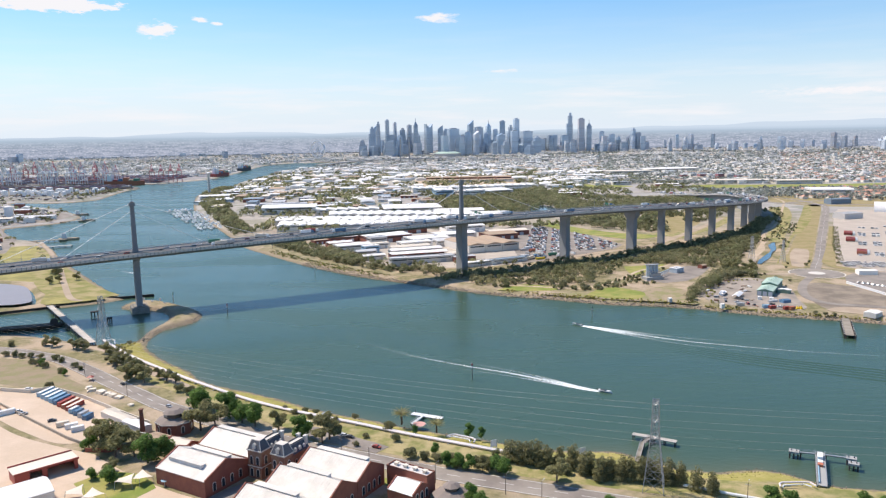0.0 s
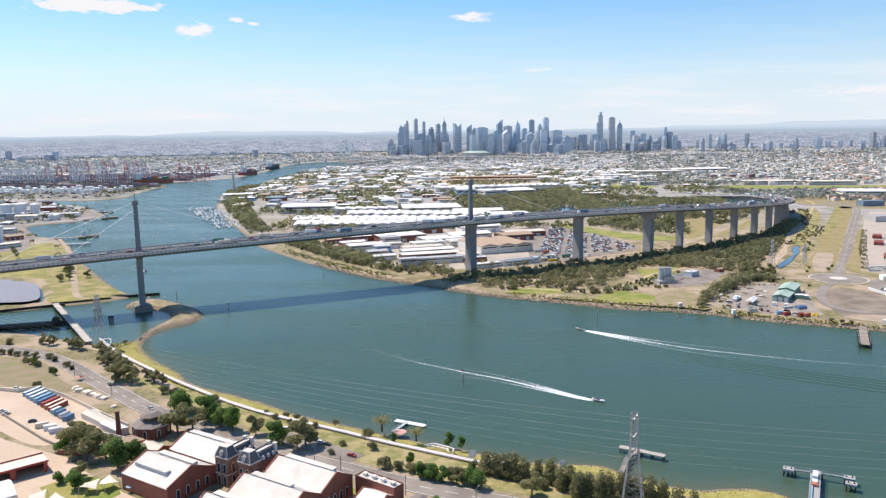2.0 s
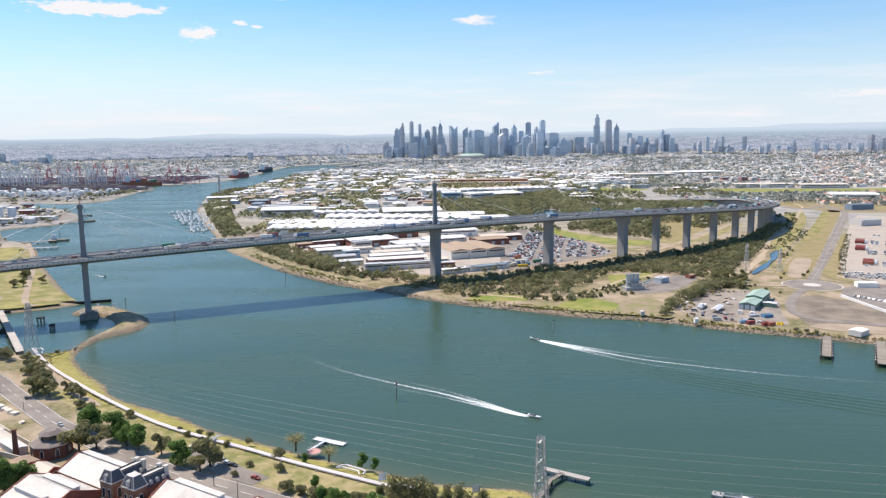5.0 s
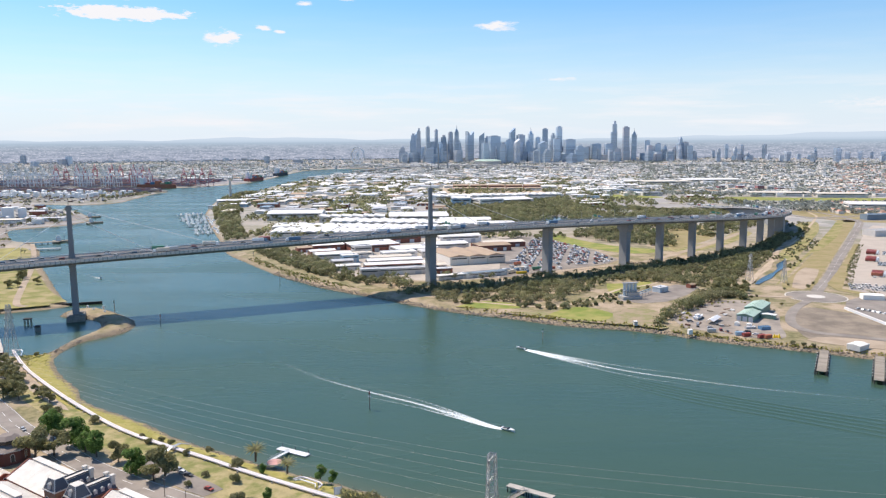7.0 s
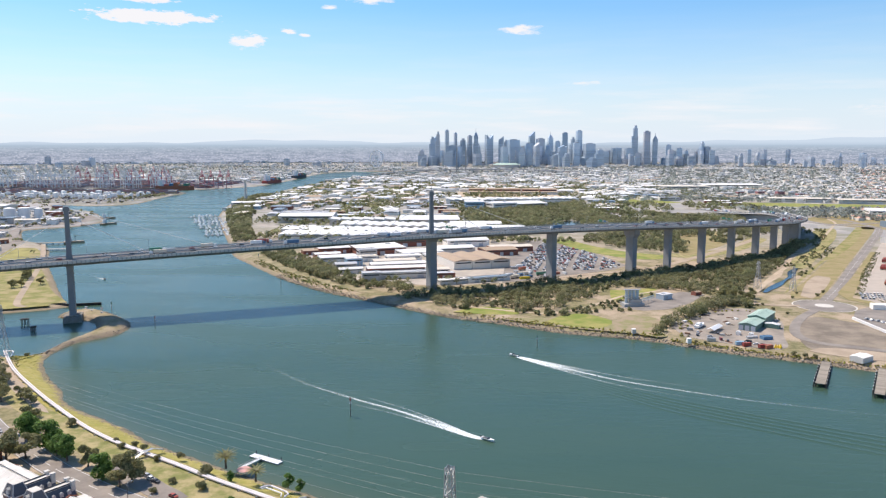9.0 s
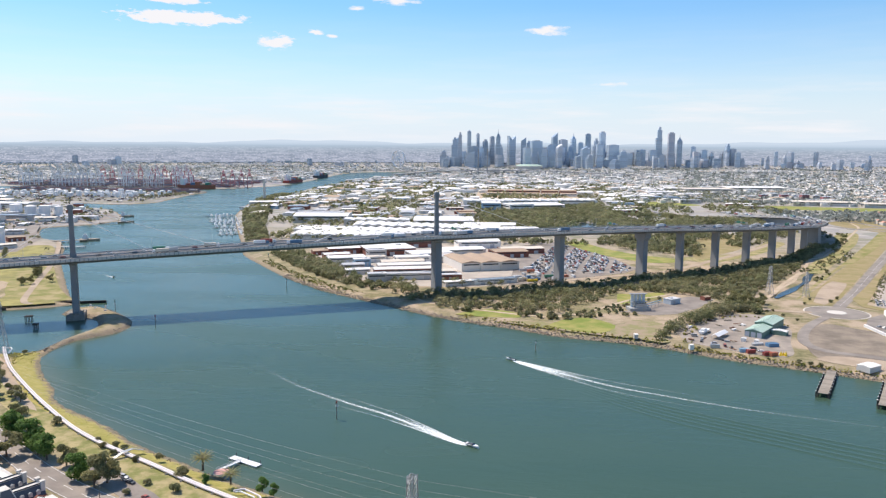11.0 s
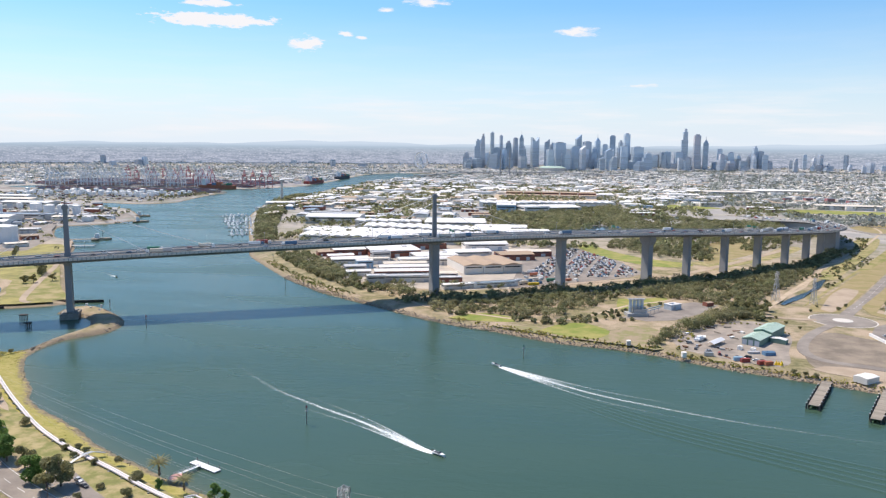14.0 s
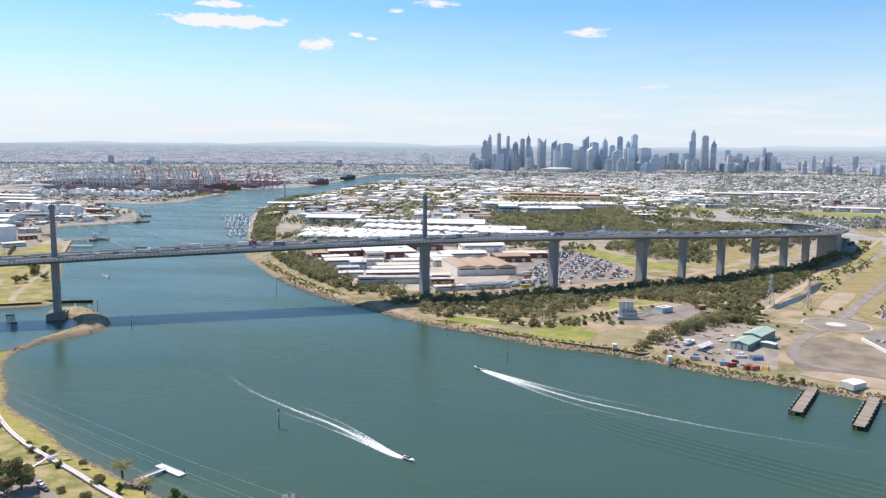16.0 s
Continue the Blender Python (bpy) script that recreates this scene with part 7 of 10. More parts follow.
# ---- speedboats and wakes ----
def boat(x, y, turn, L, words):
    t = thing("speedboat", words, "boat", pose(x, y, 0.1, 3, 0, math.degrees(turn)))
    hull = Shape()
    st = [(-L / 2, 1.15, 0.9), (-L / 6, 1.25, 0.95), (L / 4, 0.95, 1.1), (L / 2, 0.06, 1.35)]
    vs = []
    for a, w, dk in st:
        vs += [(a, -w, dk), (a, 0, -0.45), (a, w, dk)]
    fs = [(0, 1, 2)]
    for i in range(3):
        b = 3 * i
        fs += [(b, b + 3, b + 4, b + 1), (b + 1, b + 4, b + 5, b + 2), (b, b + 2, b + 5, b + 3)]
    hull.add(vs, fs)
    part("hull", hull, M_WHITEPAINT, t)
    part("cockpit", Shape().box(-L / 6, 0, 0.9, L * 0.36, 1.7, 0.25), M_DARKSTEEL, t)
    part("windscreen", Shape().box(L * 0.06, 0, 1.0, 0.3, 1.9, 0.7), M_GLASS_DARK, t)
    part("outboard", Shape().box(-L / 2 - 0.3, 0, 0.1, 0.6, 0.6, 1.2), M_BLACK, t)
    return t


def foam_mat(name):
    m_ = bpy.data.materials.new(name)
    m_.use_nodes = True
    k = m_.node_tree
    b_ = k.nodes["Principled BSDF"]
    b_.inputs["Base Color"].default_value, b_.inputs["Roughness"].default_value = (0.8, 0.86, 0.86, 1), 0.8
    g_ = k.nodes.new("ShaderNodeNewGeometry")
    n_ = node(k, "ShaderNodeTexNoise", Scale=0.9, Detail=5.0, Roughness=0.7)
    link(k, g_.outputs["Position"], n_.inputs["Vector"])
    at_ = k.nodes.new("ShaderNodeAttribute")
    at_.attribute_name = "froth"
    a_ = math_node(k, "ADD", math_node(k, "MULTIPLY", math_node(k, "SUBTRACT", n_.outputs["Fac"], 0.52), 4.0), math_node(k, "SUBTRACT", math_node(k, "MULTIPLY", at_.outputs["Fac"], 2.2), 0.75), True)
    link(k, math_node(k, "MULTIPLY", a_, math_node(k, "MINIMUM", math_node(k, "MULTIPLY", at_.outputs["Fac"], 1.6), 1.0)), b_.inputs["Alpha"])
    return m_


M_WAKE = foam_mat("wake_foam")


def wake(pts, w0, w1, name_label):
    """Broken foam along a boat's track, thick behind the boat and thinning out."""
    pts = curve_pts(pts, 3)
    n, m_ = len(pts), 25
    vs, fs, fr = [], [], []
    for i, (x, y) in enumerate(pts):
        a, b = pts[max(i - 1, 0)], pts[min(i + 1, n - 1)]
        d = Vector((b[0] - a[0], b[1] - a[1])).normalized()
        u = i / (n - 1)
        w = w0 + (w1 - w0) * min(1, u * 3.2) ** 0.8
        for j in range(m_):
            q = j / (m_ - 1) * 2 - 1
            edge = 1 - abs(q) ** 6
            arms = math.exp(-((abs(q) - 0.8) / 0.14) ** 2) * max(0.0, 1 - u / 0.6) ** 0.7
            trail = 0.8 * math.exp(-(q * w / 2.0) ** 2) * (1 - u) ** 0.7
            churn = 0.7 * max(0.0, 1 - u / 0.22) + 0.34 * max(0.0, 1 - u / 0.6)
            vs.append((x - d.y * q * w, y + d.x * q * w, 0.06 + 0.12 * edge * (1 - u) * abs(math.sin(i * 1.7 + 2 * j))))
            fr.append(max(0.0, edge * max(arms, trail, churn) * (1 if u < 0.9 else (1 - u) / 0.1)))
    for i in range(n - 1):
        fs += [(i * m_ + j, i * m_ + j + 1, (i + 1) * m_ + j + 1, (i + 1) * m_ + j) for j in range(m_ - 1)]
    me = Shape().add(vs, fs).mesh("wake")
    at_ = me.attributes.new("froth", "FLOAT", "POINT")
    at_.data.foreach_set("value", np.array(fr, np.float32))
    me.materials.append(M_WAKE)
    return tagged(new("wake", me), name_label, "wake", kind="stuff")

wake([(106, 430.5), (97, 436), (79, 451), (58, 467), (37, 480), (22, 490), (-12, 515), (-53, 557), (-100, 603)], 1.5, 8.5, "white broken wake of a speedboat thinning out behind it")
boat(108.5, 429, math.atan2(-7, 9.5), 8.5, "white speedboat heading across the river")
wake([(125, 584), (152, 562), (187, 536), (219, 520), (259, 503), (292, 493), (337, 481), (420, 465)], 1.6, 13.0, "white broken wake of a speedboat thinning out behind it")
boat(122.5, 586, math.atan2(11, -13), 8.5, "white speedboat heading upstream")
wake([(-331, 858), (-345, 868), (-362, 884)], 0.8, 4.0, "short white wake of a small boat")
boat(-329.5, 856.5, math.atan2(-1, 1.2), 5.0, "small white boat near the bridge")
boat(-138, 893, 0.9, 6.0, "small white boat moored off the sandy shore")
# Long low bow waves running off behind the second boat.
for k, off in enumerate((0, 6, 12, 18, 25)):
    sh = Shape()
    pts = curve_pts([(165, 540 - off * 0.7), (210, 505 - off), (262, 474 - off), (320, 446 - off * 1.2), (380, 425 - off * 1.4)], 8)
    vs, fs = [], []
    for i, (x, y) in enumerate(pts):
        u = i / (len(pts) - 1)
        h_ = 0.36 * math.sin(math.pi * u) ** 0.5 + 0.02
        vs += [(x - 0.9, y - 1.6, 0.0), (x, y, h_), (x + 0.9, y + 1.6, 0.0)]
    for i in range(len(pts) - 1):
        fs += [(3 * i, 3 * i + 3, 3 * i + 4, 3 * i + 1), (3 * i + 1, 3 * i + 4, 3 * i + 5, 3 * i + 2)]
    solid("bow_wave", sh.add(vs, fs), M_WATER, "long low bow wave rolling across the river", "wave", kind="structure", smooth=True)


# ---- vehicles ----
def car_meshes(kind):
    L, W = (4.5, 1.8) if kind == "car" else (5.2, 1.95)
    body, glass = Shape(), Shape()
    prof = [(-L / 2, 0.35), (L / 2, 0.35), (L / 2, 0.72), (L / 2 - 0.9, 0.92), (-L / 2 + 0.15, 0.95)]
    n = len(prof)
    body.add([(a, s * W / 2, b) for s in (-1, 1) for a, b in prof], [tuple(range(n)), tuple(range(2 * n - 1, n - 1, -1))] + [(i, n + i, n + (i + 1) % n, (i + 1) % n) for i in range(n)])
    hi = 1.45 if kind == "car" else 2.0
    back = -L / 2 + (0.9 if kind == "car" else 0.15)
    fr = L / 2 - (1.5 if kind == "car" else 1.0)
    r = lambda a, b, w: [(a, -w / 2), (b, -w / 2), (b, w / 2), (a, w / 2)]
    glass.prism(r(back - 0.25, fr + 0.45, W * 0.94), 0.93, hi - 0.08, r(back + 0.15, fr - 0.2, W * 0.8))
    body.prism(r(back + 0.1, fr - 0.15, W * 0.82), hi - 0.08, hi, r(back + 0.2, fr - 0.3, W * 0.74))
    me = [s.mesh("car_part") for s in (body, glass)]
    wheel = Shape()
    ring = [(math.cos(q * math.pi / 4) * 0.33, math.sin(q * math.pi / 4) * 0.33 + 0.33) for q in range(8)]
    wheel.add([(a, y, b) for y in (-0.11, 0.11) for a, b in ring], [tuple(range(8)), tuple(range(15, 7, -1))] + [(i, 8 + i, 8 + (i + 1) % 8, (i + 1) % 8) for i in range(8)])
    return me, wheel.mesh("wheel"), L, W


CAR_PAINT = [(M_WHITEPAINT, "white"), (M_SILVER, "silver"), (M_DARKSTEEL, "dark grey"), (M_WHITEPAINT, "white"), (M_RED, "red"), (M_BLUE, "blue"), (M_SILVER, "silver"), (M_BLACK, "black")]
protos = {}


def car(x, y, z, turn, kind="car", paint=0, group="", wheels=True):
    """A car or van; all of one kind share their meshes."""
    m_, words = CAR_PAINT[paint]
    key = (kind, words)
    if key not in protos:
        protos[key] = car_meshes(kind)
    (b, g), wh, L, W = protos[key]
    t = thing(kind, f"{words} {'passenger car' if kind == 'car' else 'delivery van'} on four black wheels", kind, pose(x, y, z, 0, 0, math.degrees(turn)), group or "vehicles")
    part("body", b, m_, t)
    part("window_glass", g, M_GLASS_DARK, t)
    for a in (-1, 1) if wheels else ():
        for s in (-1, 1):
            o = part("wheel", wh, M_BLACK, t)
            o.location = (a * L * 0.31, s * (W / 2 - 0.1), 0)
    return t


TRUCK_PAINT = [(M_WHITEPAINT, "white"), (M_GREEN, "green"), (M_RED, "red"), (M_BLUE, "blue"), (M_ORANGE, "orange"), (M_SILVER, "silver"), (M_CREAM, "cream")]
TRUCK_PICK = (0, 0, 0, 0, 5, 5, 6, 2, 1, 3)


def truck_meshes(L):
    r = lambda a, b, w: [(a, -w / 2), (b, -w / 2), (b, w / 2), (a, w / 2)]
    wh = Shape()
    ring = [(math.cos(q * math.pi / 4) * 0.5, math.sin(q * math.pi / 4) * 0.5 + 0.5) for q in range(8)]
    wh.add([(a, y_, b) for y_ in (-0.16, 0.16) for a, b in ring], [tuple(range(8)), tuple(range(15, 7, -1))] + [(i, 8 + i, 8 + (i + 1) % 8, (i + 1) % 8) for i in range(8)])
    return [s.mesh(n) for s, n in ((Shape().box(-1.6, 0, 1.25, L - 3.4, 2.5, 2.75), "trailer_box"), (Shape().box(0, 0, 0.75, L - 0.6, 1.1, 0.45), "chassis"),
            (Shape().prism(r(L / 2 - 2.6, L / 2, 2.4), 0.7, 2.1).prism(r(L / 2 - 2.6, L / 2, 2.4), 2.1, 3.3, r(L / 2 - 2.5, L / 2 - 0.5, 2.2)), "cab"), (Shape().box(L / 2 - 0.18, 0, 2.15, 0.1, 2.0, 0.7), "windscreen"), (wh, "wheel"))]


def truck(x, y, z, turn, paint=0, L=14.0):
    key = ("truck", paint, L)
    if key not in protos:
        protos[key] = truck_meshes(L)
    box_, chassis, cab_, screen, wm = protos[key]
    m_, words = TRUCK_PAINT[paint]
    t = thing("truck", f"articulated truck with a {words} box trailer", "truck", pose(x, y, z, 0, 0, math.degrees(turn)), "vehicles")
    part("trailer_box", box_, m_, t)
    part("chassis", chassis, M_DARKSTEEL, t)
    cab = part("cab", cab_, M_WHITEPAINT if paint else M_BLUE, t)
    part("windscreen", screen, M_GLASS_DARK, cab)
    for a in (L / 2 - 1.2, L / 2 - 4.0, -L / 2 + 2.6, -L / 2 + 1.2):
        for s in (-1, 1):
            o = part("wheel", wm, M_BLACK, t)
            o.location = (a, s * 1.05, 0)
    return t


veh = random.Random(21)
for lane in (-11.4, -7.8, -4.2, 4.2, 7.8, 11.4):
    s = veh.uniform(0, 60)
    i = 18
    while i < len(line) - 6:
        side, d = across(i)
        p = line[i] + side * lane
        a = math.atan2(d.y, d.x) + (math.pi if lane > 0 else 0)
        if veh.random() < 0.3:
            truck(p.x, p.y, p.z + 0.02, a, veh.choice(TRUCK_PICK))
        else:
            car(p.x, p.y, p.z + 0.02, a, "van" if veh.random() < 0.22 else "car", veh.randrange(8))
        i += veh.randrange(3, 14)
# Lamp standards and sign gantries on the bridge.
lamp_pole, lamp_head = Shape().cyl(0, 0, 0, 0.16, 0.1, 11, 6).mesh("lamp_pole"), Shape().box(-1.4, 0, 10.9, 1.4, 0.3, 0.15).box(1.4, 0, 10.9, 1.4, 0.3, 0.15).beam((-1.5, 0, 11), (1.5, 0, 11), 0.09).mesh("lamp_head")
for i in range(6, len(line) - 2, 7):
    side, d = across(i)
    t = thing("bridge_lamp", "slim twin-arm street lamp on the bridge median", "street lamp", pose(line[i].x, line[i].y, line[i].z + 0.95, 0, 0, math.degrees(math.atan2(side.y, side.x))), "bridge lamps")
    part("lamp_pole", lamp_pole, M_GALV, t)
    part("lamp_head", lamp_head, M_GALV, t)
for k, green in ((150, True), (176, False), (205, True)):
    i = min(k, len(line) - 3)
    side, d = across(i)
    t = thing("sign_gantry", "steel gantry over the carriageway with direction boards", "sign gantry", pose(line[i].x, line[i].y, line[i].z, 0, 0, math.degrees(math.atan2(side.y, side.x))))
    part("frame", Shape().beam((1.2, 0, -0.1), (1.2, 0, 7), 0.4).beam((17.6, 0, -0.1), (17.6, 0, 7), 0.4).beam((1, 0, 7), (17.8, 0, 7), 0.5, 0.9), M_GALV, t)
    part("sign_board", Shape().box(6, -0.4, 6.0, 5, 0.2, 2.6), M_GREEN, t)
    part("sign_board", Shape().box(13, -0.4, 6.0, 4, 0.2, 2.2), M_GREEN if green else M_BLUE, t)
# Parked cars on the near bank.
for x, y, a, kind, p in ((-222, 408, 0.7, "car", 0), (-217, 404, 0.75, "car", 1), (-196, 393, 0.5, "car", 2), (-60, 377, 0.2, "car", 0), (-40, 367, -0.4, "car", 1), (-37, 364, -0.4, "car", 0), (-34, 362, -0.4, "car", 2), (-20, 349, -0.5, "car", 4), (-236, 446, 0.2, "car", 0),
                         (-182, 452, 2.3, "car", 2), (-140, 411, -0.72, "car", 6), (-58, 380, 0.1, "van", 0), (-262, 452, 0.2, "car", 1)):
    car(x, y, 3.22, a, kind, p)
t = thing("canopy_tent", "small red and white canopy tent", "tent", pose(-206, 462, 3.05))
part("canopy", Shape().prism([(-2, -2), (2, -2), (2, 2), (-2, 2)], 2.1, 3.2, [(-0.2, -0.2), (0.2, -0.2), (0.2, 0.2), (-0.2, 0.2)]), M_RED, t)
part("legs", Shape().beam((-1.9, -1.9, -0.1), (-1.9, -1.9, 2.1), 0.08).beam((1.9, -1.9, -0.1), (1.9, -1.9, 2.1), 0.08).beam((1.9, 1.9, -0.1), (1.9, 1.9, 2.1), 0.08).beam((-1.9, 1.9, -0.1), (-1.9, 1.9, 2.1), 0.08), M_GALV, t)

# ---- works yard on the east bank ----
t = thing("green_shed", "pale green sheet-metal shed with a stepped ridged roof", "shed", pose(0, 0, 3))
G_TURN = math.radians(57)
for x, y, L, W, h in ((313.0, 673.5, 24, 13, 5.0), (328.0, 696.6, 30, 13.5, 6.8)):
    w_ = part("wall", Shape().box(x, y, -0.2, L, W, h + 0.2, G_TURN).gable_ends(x, y, h, L, W, 1.8, G_TURN), M_SHEDWALL, t)
    r_ = part("roof", Shape().gable(x, y, h + 0.05, L, W, 1.8, G_TURN, 0.5), M_SHEDGREEN, t, "pale green ribbed roof")
    rib = Shape()
    c, s = math.cos(G_TURN), math.sin(G_TURN)
    for i in range(int(L / 2)):
        a = -L / 2 + 1 + 2 * i
        for sgn in (-1, 1):
            rib.beam((x + c * a - s * sgn * W / 2, y + s * a + c * sgn * W / 2, h + 0.1), (x + c * a, y + s * a, h + 1.9), 0.12)
    tagged(part("roof_seam", rib, M_SHEDGREEN, r_), kind="stuff")
    for k in (-1, 0, 1):
        part("door", Shape().box(x + c * (-L / 2 - 0.05) - s * k * 4.6, y + s * (-L / 2 - 0.05) + c * k * 4.6, 0, 0.15, 3.4, 4.2, G_TURN), M_GREYROOF, t)
for x, y, a, L, W, h, m_, rm, words in ((296, 650, 1.08, 4, 3, 2.6, M_WALL_PALE, M_WHITE, "small white site cabin"), (304, 645, 1.08, 4, 3, 2.6, M_WALL_PALE, M_WHITE, "small white site cabin"), (330, 676, 1.0, 7, 11, 3.4, M_SHEDWALL, M_WHITE, "low green store"), (313, 638, 0.3, 8, 5, 2.4, M_BLUE, M_BLUE, "bright blue tarpaulin shelter"), (303, 640, 0.3, 9, 2.2, 1.6, M_SILVER, M_GREYROOF, "low grey store"),
                                       (252, 622, 0.2, 3, 3, 3.4, M_WALL_PALE, M_WHITE, "small white pump kiosk"), (216, 648, 0.2, 3, 3, 3.4, M_WALL_PALE, M_WHITE, "small white pump kiosk")):
    hall("site_cabin", words + " with a sheet roof", x, y, a, L, W, h, 0.5, m_, rm, (), 0, False, "cabin")
M_PLANT = mat("pale_plant_paint", (0.5, 0.56, 0.6), 0.55, 0.15, 0.3, 2)
t = thing("plant_building", "tall pale blue-grey plant building with stacked tanks and platforms", "building", pose(231.5, 752, 3, 0, 0, 12) @ Matrix.Diagonal((0.85, 0.85, 1.2, 1)))
part("base", Shape().box(0, 0, -0.2, 22, 14, 2.6), M_CONC, t)
for i in range(4):
    part("tank", Shape().cyl(-6 + 4 * i, 2, 2.4, 1.7, 1.7, 9.6, 12), M_PLANT, t)
part("platform", Shape().box(0, 2, 12.0, 18, 5, 0.3).box(0, -1.5, 6.5, 18, 3, 0.25).box(2, -3, 2.4, 12, 3, 3), M_GALV, t)
part("railing", Shape().beam((-9, -0.4, 13.2), (9, -0.4, 13.2), 0.1).beam((-9, 4.4, 13.2), (9, 4.4, 13.2), 0.1).beam((-9, -0.4, 12), (-9, -0.4, 13.2), 0.1).beam((9, -0.4, 12), (9, -0.4, 13.2), 0.1), M_GALV, t)
part("pipework", Shape().beam((9, 2, 4), (34, 24, 4), 0.6).beam((9, 0, 3), (34, 22, 3), 0.4), M_SKYBLUE, t)
for q in range(4):
    part("support", Shape().beam((12 + 6 * q, 4 + 5.3 * q, -0.2), (12 + 6 * q, 4 + 5.3 * q, 4), 0.3), M_GALV, t)
t = thing("plant_store", "pale blue-grey flat-roofed plant store", "building", pose(267, 787, 3, 0, 0, 40))
part("wall", Shape().box(0, 0, -0.2, 13, 9, 5), M_PLANT, t)
part("roof", Shape().box(0, 0, 4.8, 13.6, 9.6, 0.35).box(-2, 0, 5.15, 3, 3, 1), M_GREYROOF, t)
part("door", Shape().box(-2, -4.55, 0, 3, 0.12, 3.4), M_GREYROOF, t)
hall("white_shed", "small white shed near the jetties", 358, 584, math.radians(38), 13, 9, 3.6, 0.6, M_WALL_PALE, M_WHITE, (), 0, False, "shed")
hall("brick_hut", "small brown brick hut", 302, 808, 0.6, 8, 6, 3.5, 0.8, M_BRICK, M_BROWNROOF, (), 0, False, "hut")
hall("long_white_building", "long low white wall-like store beside the car park", 411, 680, math.radians(-85), 66, 1.6, 2.0, 0.2, M_WHITEPAINT, M_WHITE, (), 0, False)
hall("white_hall", "white office building by the vehicle yard", 452, 756, math.radians(-8), 18, 10, 4.5, 0.5, M_WALL_PALE, M_WHITE, (), 0, False)
hall("yard_hall", "grey hall at the vehicle yard", 700, 1240, math.radians(20), 40, 24, 9, 1.2, M_WALL_GREY, M_GREYROOF, (), 0, False)
hall("yard_hall", "blue-grey hall beside the access road", 815, 1485, 0.2, 46, 20, 10, 0.6, M_BLUEROOF, M_BLUEROOF, (), 0, False)
t = thing("arched_hangar", "pale arched hangar with an open front", "hangar", pose(820, 1330, 3, 0, 0, -30))
arc = Shape()
pr = [(17 * math.cos(math.pi * i / 14), 17 * math.sin(math.pi * i / 14)) for i in range(15)]
arc.add([(e, a, b) for e in (-20, 20) for a, b in pr] + [(e, a * 0.97, b * 0.97) for e in (-20, 20) for a, b in pr], [(i, i + 1, 16 + i, 15 + i) for i in range(14)] + [(30 + i, 45 + i, 46 + i, 31 + i) for i in range(14)] + [(i, 30 + i, 31 + i, i + 1) for i in range(14)])
part("shell", arc, M_WHITE, t)
part("back_wall", Shape().add([(19.5, a, b) for a, b in pr], [tuple(range(15))]), M_WALL_PALE, t)
jetty("river_jetty", "low dark timber jetty with stepped piles", (334, 581), (310.4, 531), 5.6, 2.6, M_TIMBER, 5.5, 0.5)
jetty("river_jetty", "low dark timber jetty with stepped piles", (365, 567.5), (337.1, 513), 5.6, 2.6, M_TIMBER, 5.5, 0.5)
for p, q in (((334, 581), (310.4, 531)), ((365, 567.5), (337.1, 513))):
    d = (Vector(q) - Vector(p)).normalized()
    s = Vector((-d.y, d.x))
    for k in range(7):
        for sgn in (-1, 1):
            o = Vector(p) + d * (14 + 7 * k) + s * sgn * 3.6
            t = thing("fender_pile", "dark fender pile beside the jetty", "pile", pose(o.x, o.y, 0), "fender piles")
            part("post", Shape().cyl(0, 0, -3.2, 0.5, 0.45, 6.9, 8), M_DARKTIMBER, t)
            part("pile_cap", Shape().cyl(0, 0, 3.7, 0.55, 0.2, 0.3, 8), M_GALV, t)
yr = random.Random(8)
for x, y in ((282, 628), (288, 624), (293, 622), (296, 626), (300, 620), (304, 617), (278, 632), (272, 640), (266, 652), (262, 660)):
    car(x, y, 3.26, yr.uniform(0, 6.28), "van" if yr.random() < 0.4 else "car", yr.randrange(8))
for x, y, a, m_, w in ((302, 612, 0.4, M_RED, "red"), (306, 611, 0.5, M_ORANGE, "orange"), (288, 619, 0.1, M_SKYBLUE, "pale blue"), (292, 616, 0.3, M_RED, "red"), (270, 628, 0.0, M_SILVER, "grey")):
    container(x, y, a, 6.1, m_, w, z=3.13)
t = thing("marine_buoys", "heap of yellow marine buoys in the works yard", "buoys", pose(311, 612, 3.1))
for i, (a, b) in enumerate(((0, 0), (2.2, 1.2), (4.4, 2.6), (1, 2.4), (3.4, -0.6))):
    part("buoy", Shape().prism([(a + 1.1 * math.cos(q), b + 1.1 * math.sin(q)) for q in np.linspace(0, 2 * math.pi, 11)[:-1]], 0, 1.4, [(a + 0.8 * math.cos(q), b + 0.8 * math.sin(q)) for q in np.linspace(0, 2 * math.pi, 11)[:-1]]).cyl(a, b, 1.4, 0.5, 0.15, 1.2, 8), M_YELLOW, t)
t = thing("boat_on_stand", "white boat hull laid up in the works yard", "boat", pose(272, 672, 3.1, 0, 0, 55))
part("hull", Shape().prism([(-7, -1.6), (4, -1.8), (8, 0), (4, 1.8), (-7, 1.6)], 0.6, 2.6, [(-7.2, -2.1), (4, -2.3), (9, 0), (4, 2.3), (-7.2, 2.1)]), M_WHITEPAINT, t)
part("cabin", Shape().box(-2, 0, 2.6, 6, 3, 1.4), M_WHITEPAINT, t)
part("cradle", Shape().box(-4, 0, -0.1, 0.5, 3.6, 0.9).box(3, 0, -0.1, 0.5, 3.6, 0.9), M_TIMBER, t)
